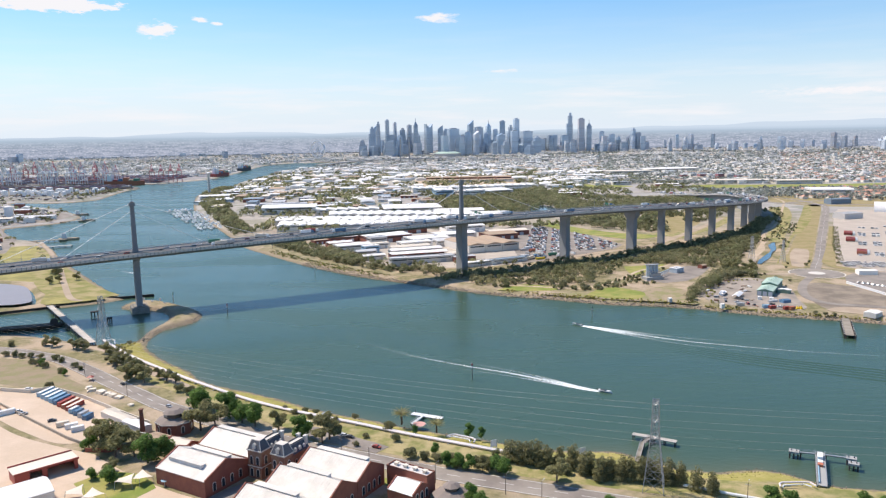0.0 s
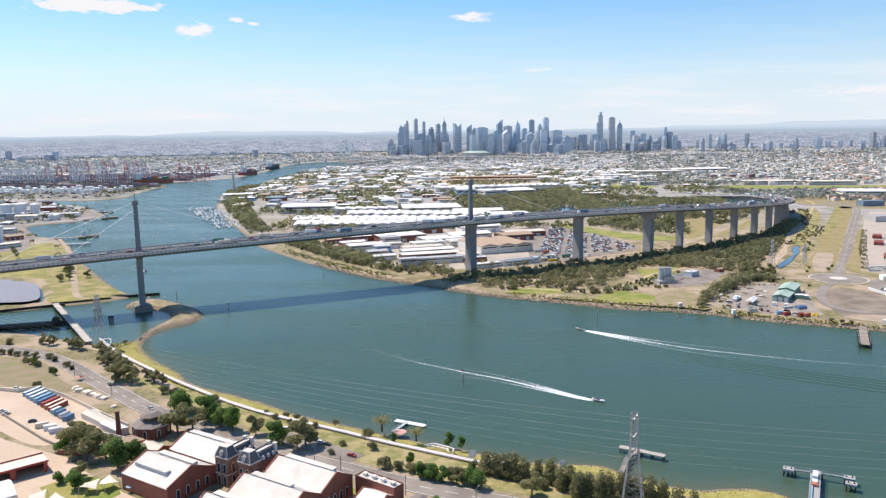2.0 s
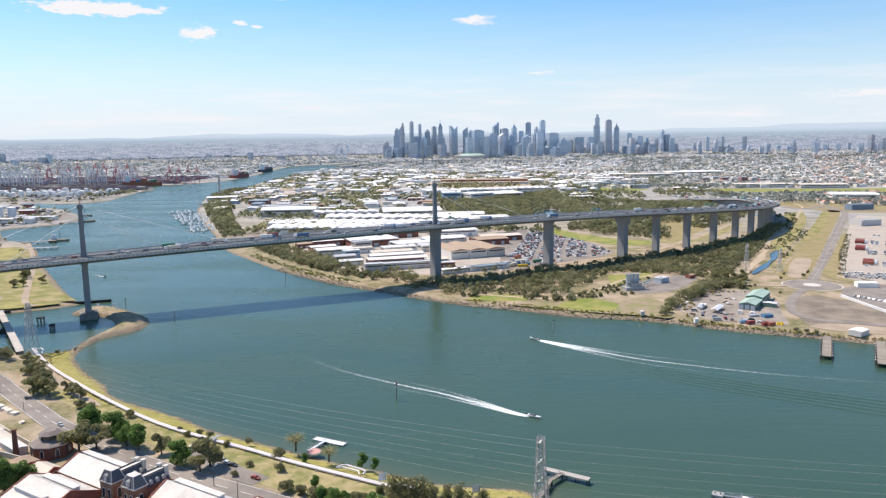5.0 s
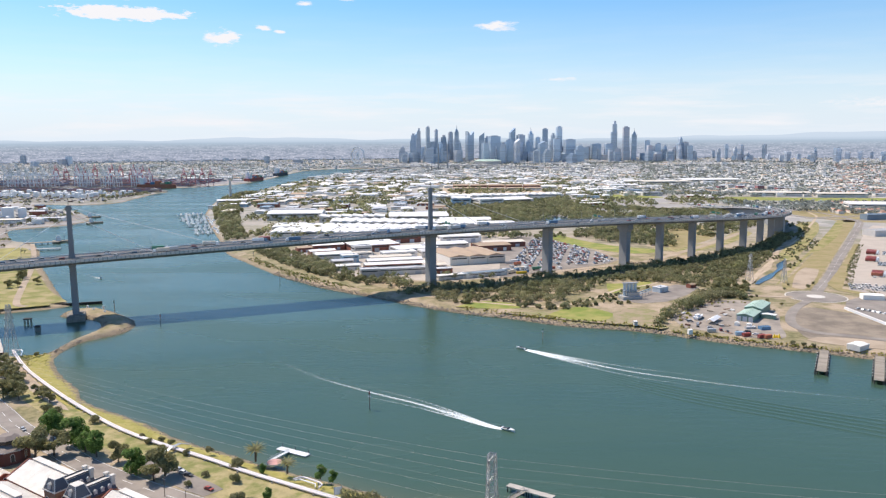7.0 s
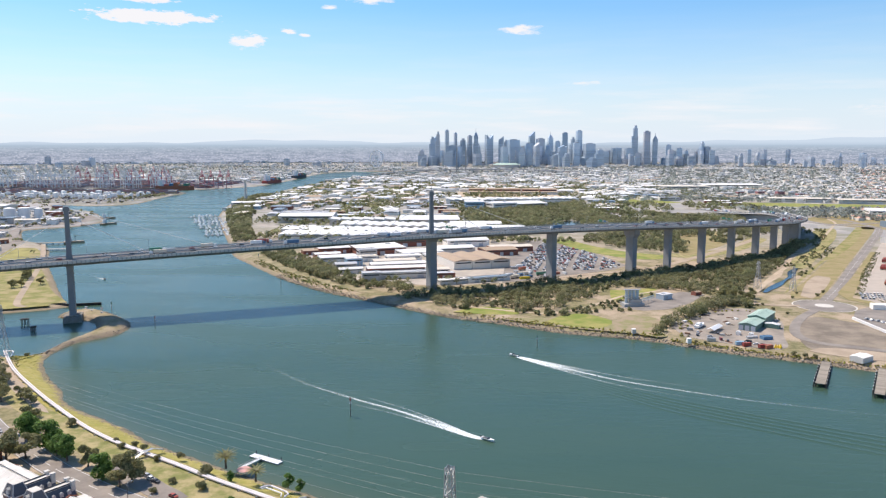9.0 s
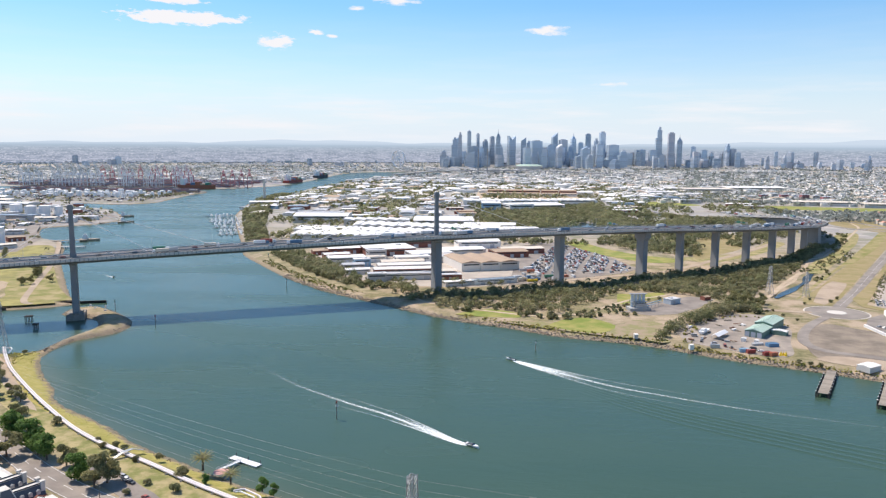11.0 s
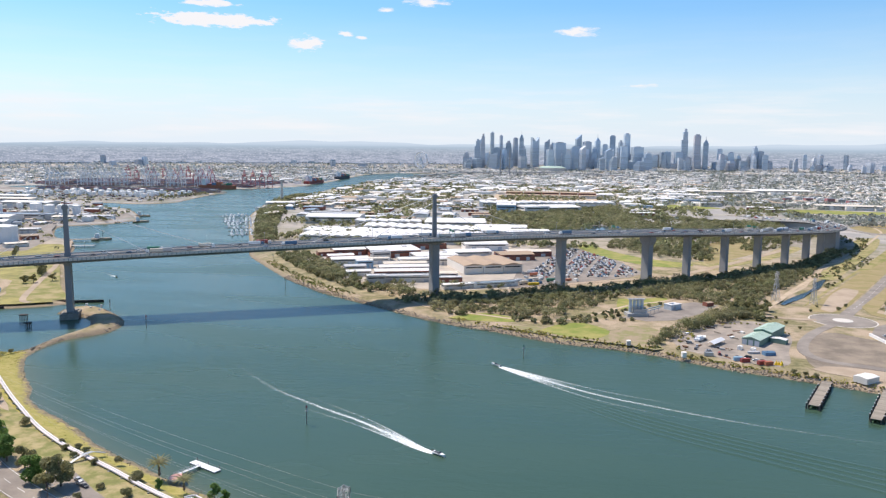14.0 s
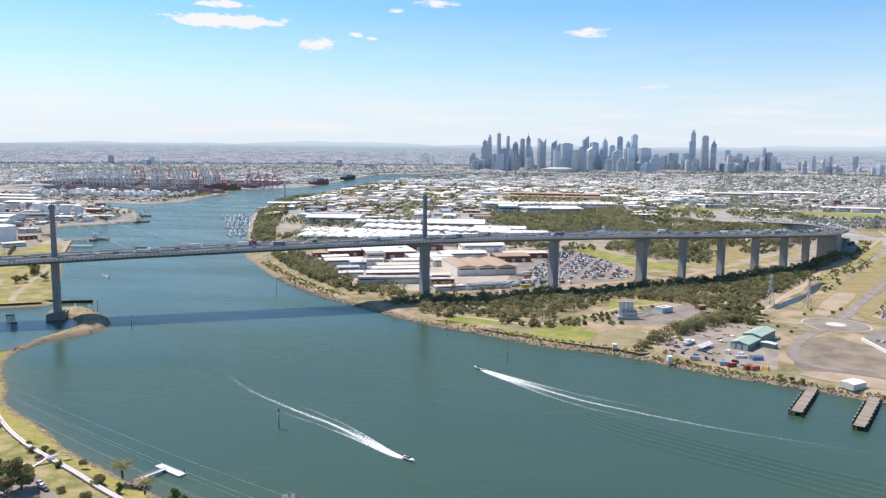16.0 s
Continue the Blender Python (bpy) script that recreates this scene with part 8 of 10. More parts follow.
for x, y, k in ((318, 596, 1.0), (252, 628, 0.8), (258, 624, 0.8), (264, 621, 0.8), (324, 592, 1.1), (330, 589, 1.0), (283, 610, 0.5), (300, 603, 0.5)):
    tree("shrub", x, y, 3.6 * k, 2.6)
for x, y in ((345, 760), (351, 764), (336, 752), (354, 745), (430, 830), (418, 812), (390, 800), (402, 822), (330, 720), (342, 712), (360, 728)):
    tree("shrub", x, y, 3.2 + (x % 3))
for x, y in ((332, 792), (336, 780), (341, 770), (345, 782), (350, 795), (322, 790), (328, 800), (338, 803)):
    tree("gum", x, y, 11)
# Rows of stored cars in the vehicle yard.
park = random.Random(41)
for r_ in range(4):
    for c_ in range(22):
        if park.random() < 0.9:
            car(456 + 2.9 * c_ + 3 * r_, 803 - 0.9 * c_ + 8.5 * r_, 3.13, math.radians(72) + park.uniform(-0.05, 0.05), "van" if park.random() < 0.5 else "car", park.choice((0, 0, 0, 1, 1, 3)), "stored cars in rows", False)
for k in range(26):
    car(419 + 2.6 * (k % 9) + park.uniform(-0.3, 0.3) + 8 * (k // 9), 712 - 3.6 * (k % 9) - 12 * (k // 9), 3.25, 0.5 + park.uniform(-0.08, 0.08), "car", park.choice((0, 1, 3, 4, 6)), "car park cars", False)
lot = random.Random(4)
boxes_at = []
base, du, dv = Vector((512, 900)), Vector((0.49, 0.872)), Vector((0.872, -0.49))
for r_ in range(6):
    for c_ in range(34):
        if lot.random() < 0.12:
            continue
        p = base + dv * (14 + 17 * (r_ // 2) + 5.4 * (r_ % 2)) + du * (-30 + 3.2 * c_ + 60 * (c_ // 10) + (30 if r_ > 3 else 0))
        car(p.x, p.y, 3.13, math.atan2(dv.y, dv.x) + lot.uniform(-0.04, 0.04), "van" if lot.random() < 0.2 else "car", lot.choice((0, 0, 1, 3, 6)), "stored cars in rows", False)
for k in range(18):
    p = Vector(((512, 878), (556, 982), (585, 1040))[k // 6]) + du * 4.2 * (k % 6) + dv * 6
    truck(p.x, p.y, 3.13, math.atan2(dv.y, dv.x), 2 if k % 5 else 4)
for k in range(120):
    p = Vector((lot.uniform(112, 200), lot.uniform(868, 985)))
    if not inside([(116, 872), (122, 985), (150, 930), (196, 926), (178, 908)], p.x, p.y) or any((p - q).length < 8 for q in boxes_at):
        continue
    boxes_at.append(p)
    if k % 3 == 0:
        truck(p.x, p.y, 3.13, lot.uniform(0.3, 0.9), lot.randrange(7))
    else:
        container(p.x, p.y, lot.choice((0.5, 0.55, 2.1)) + lot.uniform(-0.1, 0.1), lot.choice((6.1, 12.2)), *lot.choice(((M_RED, "red"), (M_ORANGE, "orange"), (M_BLUE, "blue"), (M_SILVER, "grey"), (M_SILVER, "grey"), (M_WHITEPAINT, "white"), (M_YELLOW, "yellow"))))

far_rows = Shape()
for r_ in range(6, 14):
    for c_ in range(44):
        if lot.random() < 0.15:
            continue
        p = base + dv * (14 + 17 * (r_ // 2) + 5.4 * (r_ % 2)) + du * (-30 + 3.2 * c_ + 60 * (c_ // 11) + (30 if r_ % 4 > 1 else 0))
        far_rows.box(p.x, p.y, 3.4, 4.4, 1.8, 0.6, math.atan2(dv.y, dv.x)).box(p.x, p.y, 4.0, 2.4, 1.6, 0.55, math.atan2(dv.y, dv.x))
solid("stored_vehicles", far_rows, M_WHITEPAINT, "long rows of white cars stored in the vehicle yard", "cars", kind="stuff")
YARD = [(150, 930), (122, 1000), (122, 1170), (161, 1240), (226, 1110), (246, 1040), (256, 985), (240, 960), (190, 925)]
for m_, words, seed in ((M_WHITEPAINT, "white", (0, 1)), (M_SILVER, "silver", (3, 4)), (M_DARKSTEEL, "dark grey", (2, 5, 6, 7)), (M_BLUE, "blue", (8,)), (M_RED, "red", (9,))):
    g = random.Random(seed[0])
    sh = Shape()
    for r_ in range(40):
        for c_ in range(44):
            x, y = 118 + 3.1 * c_ + 1.2 * r_ + 0.8 * g.random(), 925 + 7.0 * r_ + 3.5 * (r_ % 2) + 0.9 * c_ + 0.9 * g.random()
            if random.Random(r_ * 50 + c_).randrange(14) in seed and c_ % 11 > 1 and inside(YARD, x, y):
                sh.box(x, y, 3.4, 4.4, 1.8, 0.6, 1.75 + 0.1 * math.sin(r_)).prism([(x + a * 0.75, y + b * 1.3) for a, b in ((-1, -1), (1, -1), (1, 1), (-1, 1))], 4.0, 4.6, [(x + a * 0.65, y + b * 0.9) for a, b in ((-1, -1), (1, -1), (1, 1), (-1, 1))])
    solid("parked_cars", sh, m_, f"rows of {words} cars parked in the truck yard", "cars", kind="stuff")

# Odds and ends lying about the works yard.
M_RUST_Y = mat("rusty_scrap", (0.24, 0.14, 0.09), 0.85, 0.25, 0.5, 3, rnd=0.3)
M_JUNK = [M_TIMBER, M_RUST_Y, M_DARKSTEEL, M_CONC, M_WHITEPAINT]
junk = random.Random(19)
for k in range(64):
    x, y = junk.uniform(252, 332), junk.uniform(612, 735)
    if not inside([(256, 646), (256, 690), (300, 735), (328, 738), (310, 700), (296, 672), (286, 640), (318, 618), (300, 612)], x, y):
        continue
    q = junk.randrange(3)
    a = junk.uniform(0, 180)
    if q == 0:
        t = thing("timber_stack", "stack of weathered planks lying in the works yard", "timber", pose(x, y, 3.1, 0, 0, a), "timber stacks")
        for j in range(4):
            part("plank", Shape().box(0, -0.9 + 0.6 * j, 0, junk.uniform(4, 7), 0.45, 0.5 + 0.2 * (j % 2)), M_TIMBER, t)
    elif q == 1:
        solid("scrap_bin", Shape().prism([(-1.6, -0.9), (1.6, -0.9), (1.6, 0.9), (-1.6, 0.9)], 0, 1.3, [(-2.1, -1.0), (2.1, -1.0), (2.1, 1.0), (-2.1, 1.0)]), junk.choice(M_JUNK), "open scrap bin in the works yard", "bin", "scrap bins").matrix_basis = pose(x, y, 3.1, 0, 0, a)
    else:
        t = thing("pipe_stack", "stack of rusty pipes lying in the works yard", "pipes", pose(x, y, 3.1, 0, 0, a), "pipe stacks")
        for j in range(3):
            part("pipe", Shape().beam((-3.2, -0.5 + 0.5 * j, 0.28 + 0.12 * (j % 2)), (3.2, -0.5 + 0.5 * j, 0.28 + 0.12 * (j % 2)), 0.42, n=6), M_RUST_Y, t)
tent = thing("canvas_shelter", "white canvas shelter stretched over the yard", "tent", pose(281, 661, 3.1, 0, 0, 56))
part("canvas", Shape().gable(0, 0, 2.6, 20, 6, 1.6, 0, 0.1, 0.1), M_WHITEPAINT, tent)
for a in (-9, 0, 9):
    for b in (-2.8, 2.8):
        part("pole", Shape().cyl(a, b, -0.2, 0.08, 0.08, 2.9, 6), M_GALV, tent)

# ---- warehouses ----
def unit_meshes():
    """Walls and roofs of sheds one metre long, wide and high, to be scaled."""
    wall = Shape().box(0, 0, -0.05, 1, 1, 1.05)
    ring = lambda r, z: [(-r, -r, z), (r, -r, z), (r, r, z), (-r, r, z)]
    flat = Shape().add(ring(0.505, 1.0) + ring(0.505, 1.09) + ring(0.485, 1.09) + ring(0.485, 1.03), [(3, 2, 1, 0), (12, 13, 14, 15)] + [(4 * k + i, 4 * k + (i + 1) % 4, 4 * k + 4 + (i + 1) % 4, 4 * k + 4 + i) for k in range(3) for i in range(4)])

    def zigzag(profile, end, swap=False):
        """A roof of ridges: a profile from eave to eave, closed below, drawn out to both ends."""
        pr_ = profile + [(profile[-1][0], 0.985), (profile[0][0], 0.985)]
        n_ = len(pr_)
        vs_ = [((q, e, h) if swap else (e, q, h)) for e in (-end, end) for q, h in pr_]
        return Shape().add(vs_, [tuple(range(n_)), tuple(range(2 * n_ - 1, n_ - 1, -1))] + [(i, n_ + i, n_ + (i + 1) % n_, (i + 1) % n_) for i in range(n_)])

    gab = zigzag([(-0.51, 1.0), (0, 1.22), (0.51, 1.0)], 0.505)
    multi = zigzag([(-0.505 + 1.01 * k / 6, 1.2 if k % 2 else 1.0) for k in range(7)], 0.505)
    saw = zigzag([(-0.5 + (k // 2 + (0.02 if k % 2 else 0.0)) / 6, 1.22 if k % 2 else 1.0) for k in range(12)] + [(0.5, 1.0)], 0.5, True)
    return wall, {"flat": flat, "gable": gab, "multi": multi, "saw": saw}


u_wall, u_roofs = unit_meshes()
shed_walls, shed_roofs, door_mesh = {}, {}, {}
ROOF_WORDS = {"white": (M_WHITE, "white"), "cream": (M_CREAM, "cream"), "grey": (M_GREYROOF, "grey"), "brown": (M_BROWNROOF, "rusty brown"), "blue": (M_BLUEROOF, "slate blue")}
WALL_WORDS = {"pale": M_WALL_PALE, "grey": M_WALL_GREY, "brick": M_BRICK, "blue": M_SKYBLUE}
u_doors = Shape()
for k in (-0.3, 0.0, 0.3):
    u_doors.box(k, -0.502, 0.02, 0.1, 0.01, 0.55)
u_band = Shape().box(0, -0.503, 0.7, 0.86, 0.008, 0.14).box(-0.503, 0, 0.7, 0.008, 0.8, 0.14)


def warehouse(x, y, w, d, h, turn=0.0, roof="white", style="gable", wall="pale", doors=True):
    t = thing("warehouse", f"industrial warehouse with a {ROOF_WORDS[roof][1]} {'flat' if style == 'flat' else 'saw-toothed' if style == 'saw' else 'ridged'} roof", "warehouse", far_pose(x, y, 3.0, turn) @ Matrix.Diagonal((w, d, h, 1)), "warehouses")
    if wall not in shed_walls:
        shed_walls[wall] = u_wall.mesh("shed_wall")
    key = (style, roof)
    if key not in shed_roofs:
        shed_roofs[key] = u_roofs[style].mesh("shed_roof")
    part("wall", shed_walls[wall], WALL_WORDS[wall], t)
    part("roof", shed_roofs[key], ROOF_WORDS[roof][0], t)
    if style == "flat" and doors:
        if "u" not in door_mesh:
            door_mesh["u"] = Shape().box(0.3, 0.2, 1.02, 0.1, 0.12, 0.14).mesh("roof_unit")
        part("roof_unit", door_mesh["u"], M_GREYROOF, t)
    if doors:
        if "d" not in door_mesh:
            door_mesh["d"], door_mesh["b"] = u_doors.mesh("doors"), u_band.mesh("band")
        tagged(part("loading_door", door_mesh["d"], M_GREYROOF, t), kind="stuff")
        part("window_band", door_mesh["b"], M_GLASS_DARK, t)
    return t


def shed_row(specs):
    for s in specs:
        warehouse(*s)


shed_row([(51, 974, 70, 24, 10, math.radians(115), "brown", "gable", "pale"), (73, 982, 70, 24, 10, math.radians(115), "brown", "gable", "pale"), (95, 991, 70, 24, 10, math.radians(115), "brown", "gable", "pale"),
          (-62, 1078, 66, 60, 9, 0.45, "white", "flat", "brick"), (-122, 1072, 44, 32, 8, 0.45, "white", "gable", "brick"), (-66, 1028, 24, 16, 11, 0.45, "grey", "flat", "grey"), (-96, 986, 46, 24, 8, 0.4, "white", "gable", "pale"), (-70, 962, 20, 14, 9, 0.4, "white", "flat", "blue"),
          (-20, 962, 52, 16, 8, 0.35, "cream", "gable", "pale"), (-12, 938, 66, 18, 8, 0.32, "white", "gable", "pale"), (-8, 908, 70, 18, 8, 0.3, "white", "gable", "brick"), (0, 880, 70, 14, 7, 0.3, "grey", "flat", "pale"), (-30, 860, 20, 12, 9, 0.3, "grey", "flat", "grey"),
          (2, 1042, 56, 36, 8, 0.45, "white", "flat", "pale"), (-14, 1000, 44, 20, 8, 0.4, "white", "flat", "pale"), (56, 1160, 62, 34, 10, 0.3, "white", "gable", "pale"), (104, 1075, 46, 34, 8, 0.35, "brown", "gable", "brick"), (120, 1110, 60, 26, 7, 0.35, "cream", "gable", "brick"),
          (40, 1085, 60, 30, 8, 0.4, "white", "gable", "pale"), (-36, 1150, 70, 30, 9, 0.4, "white", "multi", "brick"), (38, 906, 26, 15, 7, 0.3, "cream", "gable", "pale"), (46, 884, 26, 12, 6, 0.3, "grey", "flat", "brick"), (-62, 905, 28, 13, 6, 0.4, "white", "gable", "pale"), (-74, 934, 26, 13, 7, 0.4, "grey", "gable", "grey"), (-116, 1016, 34, 17, 7, 0.45, "white", "gable", "brick"), (-62, 998, 28, 14, 7, 0.4, "cream", "flat", "pale"), (24, 1012, 26, 18, 8, 0.4, "white", "multi", "pale"), (-146, 1050, 24, 14, 6, 0.5, "brown", "gable", "brick"), (60, 850, 34, 10, 5, 0.5, "white", "flat", "pale"), (96, 868, 50, 10, 5, 0.5, "blue", "flat", "pale")])
# The great white factory and its neighbours.
for k in range(7):
    warehouse(-232 + 50 * k, 1300 - 6 * k, 62, 50, 9, 0.12 + math.pi / 2, "white", "multi" if k > 1 else "flat", "pale")
for k in range(6):
    warehouse(-214 + 50 * k, 1226 + 6 * (k % 2), 62, 50, 9, 0.12 + math.pi / 2, "white", "multi", "pale")
for k in range(5):
    warehouse(-150 + 52 * k, 1372 - 8 * k, 60, 52, 10, 0.12 + math.pi / 2, "white", "multi", "pale")
shed_row([(-150, 1440, 120, 40, 11, 0.1, "white", "saw", "pale"), (-30, 1470, 110, 76, 11, 0.12, "white", "multi", "pale"), (-270, 1500, 104, 74, 13, 0.12, "white", "gable", "pale"), (-300, 1590, 96, 30, 10, 0.12, "grey", "flat", "blue"), (60, 1400, 90, 50, 10, 0.1, "white", "gable", "pale"),
          (110, 1330, 70, 60, 10, 0.1, "white", "gable", "pale"), (38, 1826, 44, 84, 17, 0.08, "white", "flat", "blue"), (98, 1810, 60, 60, 15, 0.45, "white", "flat", "pale"), (140, 1850, 110, 90, 13, 0.45, "white", "gable", "pale"),
          (20, 1980, 120, 60, 11, 0.1, "white", "saw", "pale"), (130, 2010, 130, 60, 11, 0.1, "white", "saw", "pale"), (240, 2040, 110, 60, 11, 0.1, "white", "saw", "pale")])
patch("sandy_building_site", [(-30, 2120), (270, 2130), (290, 2500), (-40, 2480)], 3.2, M_SAND, "broad bare sandy building site", "ground", smooth_edge=False)
for k in range(5):
    warehouse(20 + 55 * k, 2420, 50, 40, 12, 0.05, "brown", "multi", "brick")
    warehouse(20 + 55 * k, 2350, 50, 30, 8, 0.05, "brown", "gable", "pale")
wr = random.Random(12)
taken = [(-232 + 50 * k, 1310, 60) for k in range(7)] + [(-214 + 50 * k, 1228, 50) for k in range(6)] + [(-150, 1440, 70), (-40, 1445, 60), (-270, 1510, 70), (115, 1790, 80), (60, 1380, 70), (150, 1990, 140), (30, 1780, 40), (120, 2300, 210), (30, 1980, 90), (250, 2040, 90)]
def by_water(x, y, pad):
    return sd[min(np.searchsorted(gy, y), len(gy) - 1), min(np.searchsorted(gx, x), len(gx) - 1)] < pad
WOOD = [(60, 1420), (276, 1365), (429, 1403), (540, 1450), (600, 1560), (600, 1640), (480, 1700), (330, 1760), (300, 1960), (180, 1960), (40, 1750), (0, 1600)]
back_row = []
for gy_ in range(38):
    yy = 1560 + gy_ * 46 + (gy_ // 2) * 6
    for gx_ in range(30):
        xx = -640 + gx_ * 62 + 18 * math.sin(gy_)
        if wr.random() < 0.2 or by_water(xx, yy, 55) or inside(WOOD, xx, yy) or any(math.hypot(xx - a, yy - b) < r for a, b, r in taken):
            continue
        if xx > 300 + (yy - 1560) * 0.25 or yy > 3400 or (yy > 2900 and wr.random() < 0.5):
            continue
        w, d = wr.uniform(26, 58), wr.uniform(18, 36)
        if yy > 2060:
            back_row.append((xx + wr.uniform(-6, 6), yy + wr.uniform(-5, 5), w, d, wr.uniform(4, 8), 0.1 + wr.choice((0, 0, math.pi / 2)), wr.randrange(8)))
            continue
        warehouse(xx + wr.uniform(-6, 6), yy + wr.uniform(-5, 5), w, d, wr.uniform(5, 8), 0.1 + wr.choice((0, math.pi / 2)), wr.choice(("white", "white", "white", "cream", "grey", "grey", "grey", "brown", "brown", "blue")), wr.choice(("gable", "gable", "flat", "multi", "saw")), wr.choice(("pale", "pale", "pale", "grey", "brick", "blue")), yy < 2200)
# South-east sheds round the ramp and beyond.
shed_row([(500, 2230, 70, 40, 9, 0.1, "blue", "flat", "blue"), (545, 2120, 50, 26, 9, 0.1, "grey", "flat", "grey"), (640, 2010, 60, 26, 8, -0.2, "white", "gable", "brick"), (660, 1960, 50, 20, 7, -0.2, "white", "flat", "brick"), (870, 2100, 150, 40, 10, -0.1, "cream", "gable", "pale"), (1010, 2060, 120, 50, 10, -0.1, "cream", "gable", "pale"),
          (900, 1680, 90, 50, 14, -0.2, "white", "multi", "pale"), (700, 2650, 160, 90, 12, 0.1, "cream", "flat", "pale"), (880, 2780, 200, 90, 12, 0.1, "white", "gable", "pale"), (520, 2480, 110, 50, 10, 0, "white", "gable", "pale"), (600, 2400, 70, 30, 9, 0, "white", "gable", "brick"), (420, 2280, 60, 30, 9, 0, "white", "flat", "brick")])
M_FADED = mat("faded_red_plaster", (0.42, 0.2, 0.2), 0.8, 0.15, 0.1, 1.2)
for k in range(7):
    t = thing("apartment_block", "red and white apartment block", "building", far_pose(790 + 26 * k, 2330 - 6 * k, 3, 0.1), "red apartment blocks")
    h_ = (13, 17, 15, 12, 16, 14, 11)[k]
    w_ = part("wall", Shape().box(0, 0, -0.3, 20, 18, h_), M_FADED if k % 2 == 0 else M_WALL_PALE, t)
    part("roof", Shape().box(0, 0, h_ - 0.3, 20.6, 18.6, 0.6).box(3, 2, h_ + 0.3, 5, 5, 2.4), M_GREYROOF, t)
    for f_ in range(int(h_ / 3.2)):
        part("window_band", Shape().box(0, -9.05, 1.2 + 3.2 * f_, 17, 0.2, 1.5), M_GLASS_DARK, t)
patch("green_field", [(640, 1960), (1000, 1900), (1500, 1850), (1500, 1990), (1000, 2020), (700, 2060)], 3.1, M_LAWN, "green playing field behind the ramp", "grass")
patch("dry_field", [(740, 1440), (1400, 1300), (1500, 1700), (1000, 1760), (720, 1640)], 3.08, M_DRYGRASS, "dry yellow field by the road", "grass")
road("ramp_road", [(530, 1860), (600, 1760), (660, 1650), (690, 1560), (760, 1480), (1000, 1420), (1500, 1330)], 7, M_ASPH_PALE, "grey slip road by the ramp", z=3.24)
road("cross_road", [(700, 1500), (900, 1560), (1500, 1560)], 7, M_ASPH_PALE, "grey cross road", z=3.25)
patch("meadow", [(330, 2010), (430, 2000), (560, 2050), (470, 2150), (350, 2160)], 3.1, M_LAWN, "green meadow beside the sheds", "grass")

# ---- port, marina and west bank ----
def crane_meshes(raised=True):
    legs = Shape()
    for a in (-12, 12):
        for b in (-8, 8):
            legs.beam((a, b, -0.5), (a * 0.9, b, 38), 1.7)
        legs.beam((a, -8, 14), (a, 8, 14), 1.4).beam((a * 0.9, -8, 38), (a * 0.9, 8, 38), 1.6)
    for b in (-8, 8):
        legs.beam((-12, b, 12), (12, b, 12), 1.5).beam((-12, b, 12), (11, b, 37), 1.1)
    girder = Shape().beam((-22, -3, 39), (20, -3, 39), 1.6).beam((-22, 3, 39), (20, 3, 39), 1.6)
    ex, ez = (22, 38) if raised else (50, 2)
    boom = Shape().beam((12, -2.5, 40), (12 + ex, -2.5, 40 + ez), 1.4).beam((12, 2.5, 40), (12 + ex, 2.5, 40 + ez), 1.4).beam((12 + ex, -2.5, 40 + ez), (12 + ex, 2.5, 40 + ez), 1.0)
    for k in range(6):
        u = k / 6
        boom.beam((12 + ex * u, -2.5, 40 + ez * u), (12 + ex * (u + 0.16), 2.5, 40 + ez * (u + 0.16)), 0.6)
    frame_ = Shape().beam((8, -6, 38), (6, 0, 62), 1.3).beam((8, 6, 38), (6, 0, 62), 1.3).beam((6, 0, 62), (-20, 0, 40), 0.8).beam((6, 0, 62), (11 + ex, 0, 39 + ez), 0.5)
    house = Shape().box(-14, 0, 40, 10, 6, 5)
    return [s.mesh(n) for s, n in ((legs, "portal_frame"), (girder, "girder"), (boom, "boom"), (frame_, "stay_frame"), (house, "machine_house"))]


crane_parts = {"white": crane_meshes(), "red": crane_meshes(False)}
M_CRANE = mat("pale_crane_paint", (0.72, 0.73, 0.75), 0.5, 0.1, 0.05, 0.5)
M_CRANE_RED = mat("faded_red_crane_paint", (0.5, 0.19, 0.2), 0.6, 0.15, 0.05, 0.5)
cr = random.Random(6)
for colour, x, y in [("white", x + cr.uniform(-5, 5), 2590 + cr.uniform(-8, 8)) for x in (-1690, -1655, -1620, -1560, -1535, -1508, -1480, -1455, -1420, -1390, -1310, -1288, -1262, -1215, -1190, -1165, -1110, -1085, -1060)] + [("red", x, y) for x, y in ((-1680, 3100), (-1600, 3120), (-1540, 3150), (-1460, 3140), (-1400, 3090), (-1340, 3080), (-1290, 3060), (-1500, 2860), (-1420, 2850), (-1150, 2660), (-1115, 2650), (-1075, 2640), (-1240, 2680), (-945, 2620), (-915, 2625), (-884, 2630), (-858, 2640))]:
    t = thing("container_crane", f"tall {'pale grey' if colour == 'white' else 'faded red'} ship-to-shore container crane with {'raised' if colour == 'white' else 'lowered'} boom", "crane", far_pose(x, y, 3, math.radians(-85 if colour == "white" else -70), 1.0), "port cranes")
    for me in crane_parts[colour]:
        o = part(me.name.split(".")[0], me, M_CRANE if colour == "white" else M_CRANE_RED, t)
        if me.name.startswith("portal_frame"):
            o["kind"] = "stuff"
patch("spit_ground", [(-1500, 1900), (-1010, 1890), (-905, 1866), (-852, 1914), (-870, 2040), (-902, 2255), (-897, 2318), (-955, 2382), (-1500, 2382)], 3.05, mat("rough_works_ground", (0.3, 0.275, 0.25), 0.95, 0.25, 0.02, 0.3, second=(0.23, 0.22, 0.17)), "rough brown works ground on the tank spit", "yard")
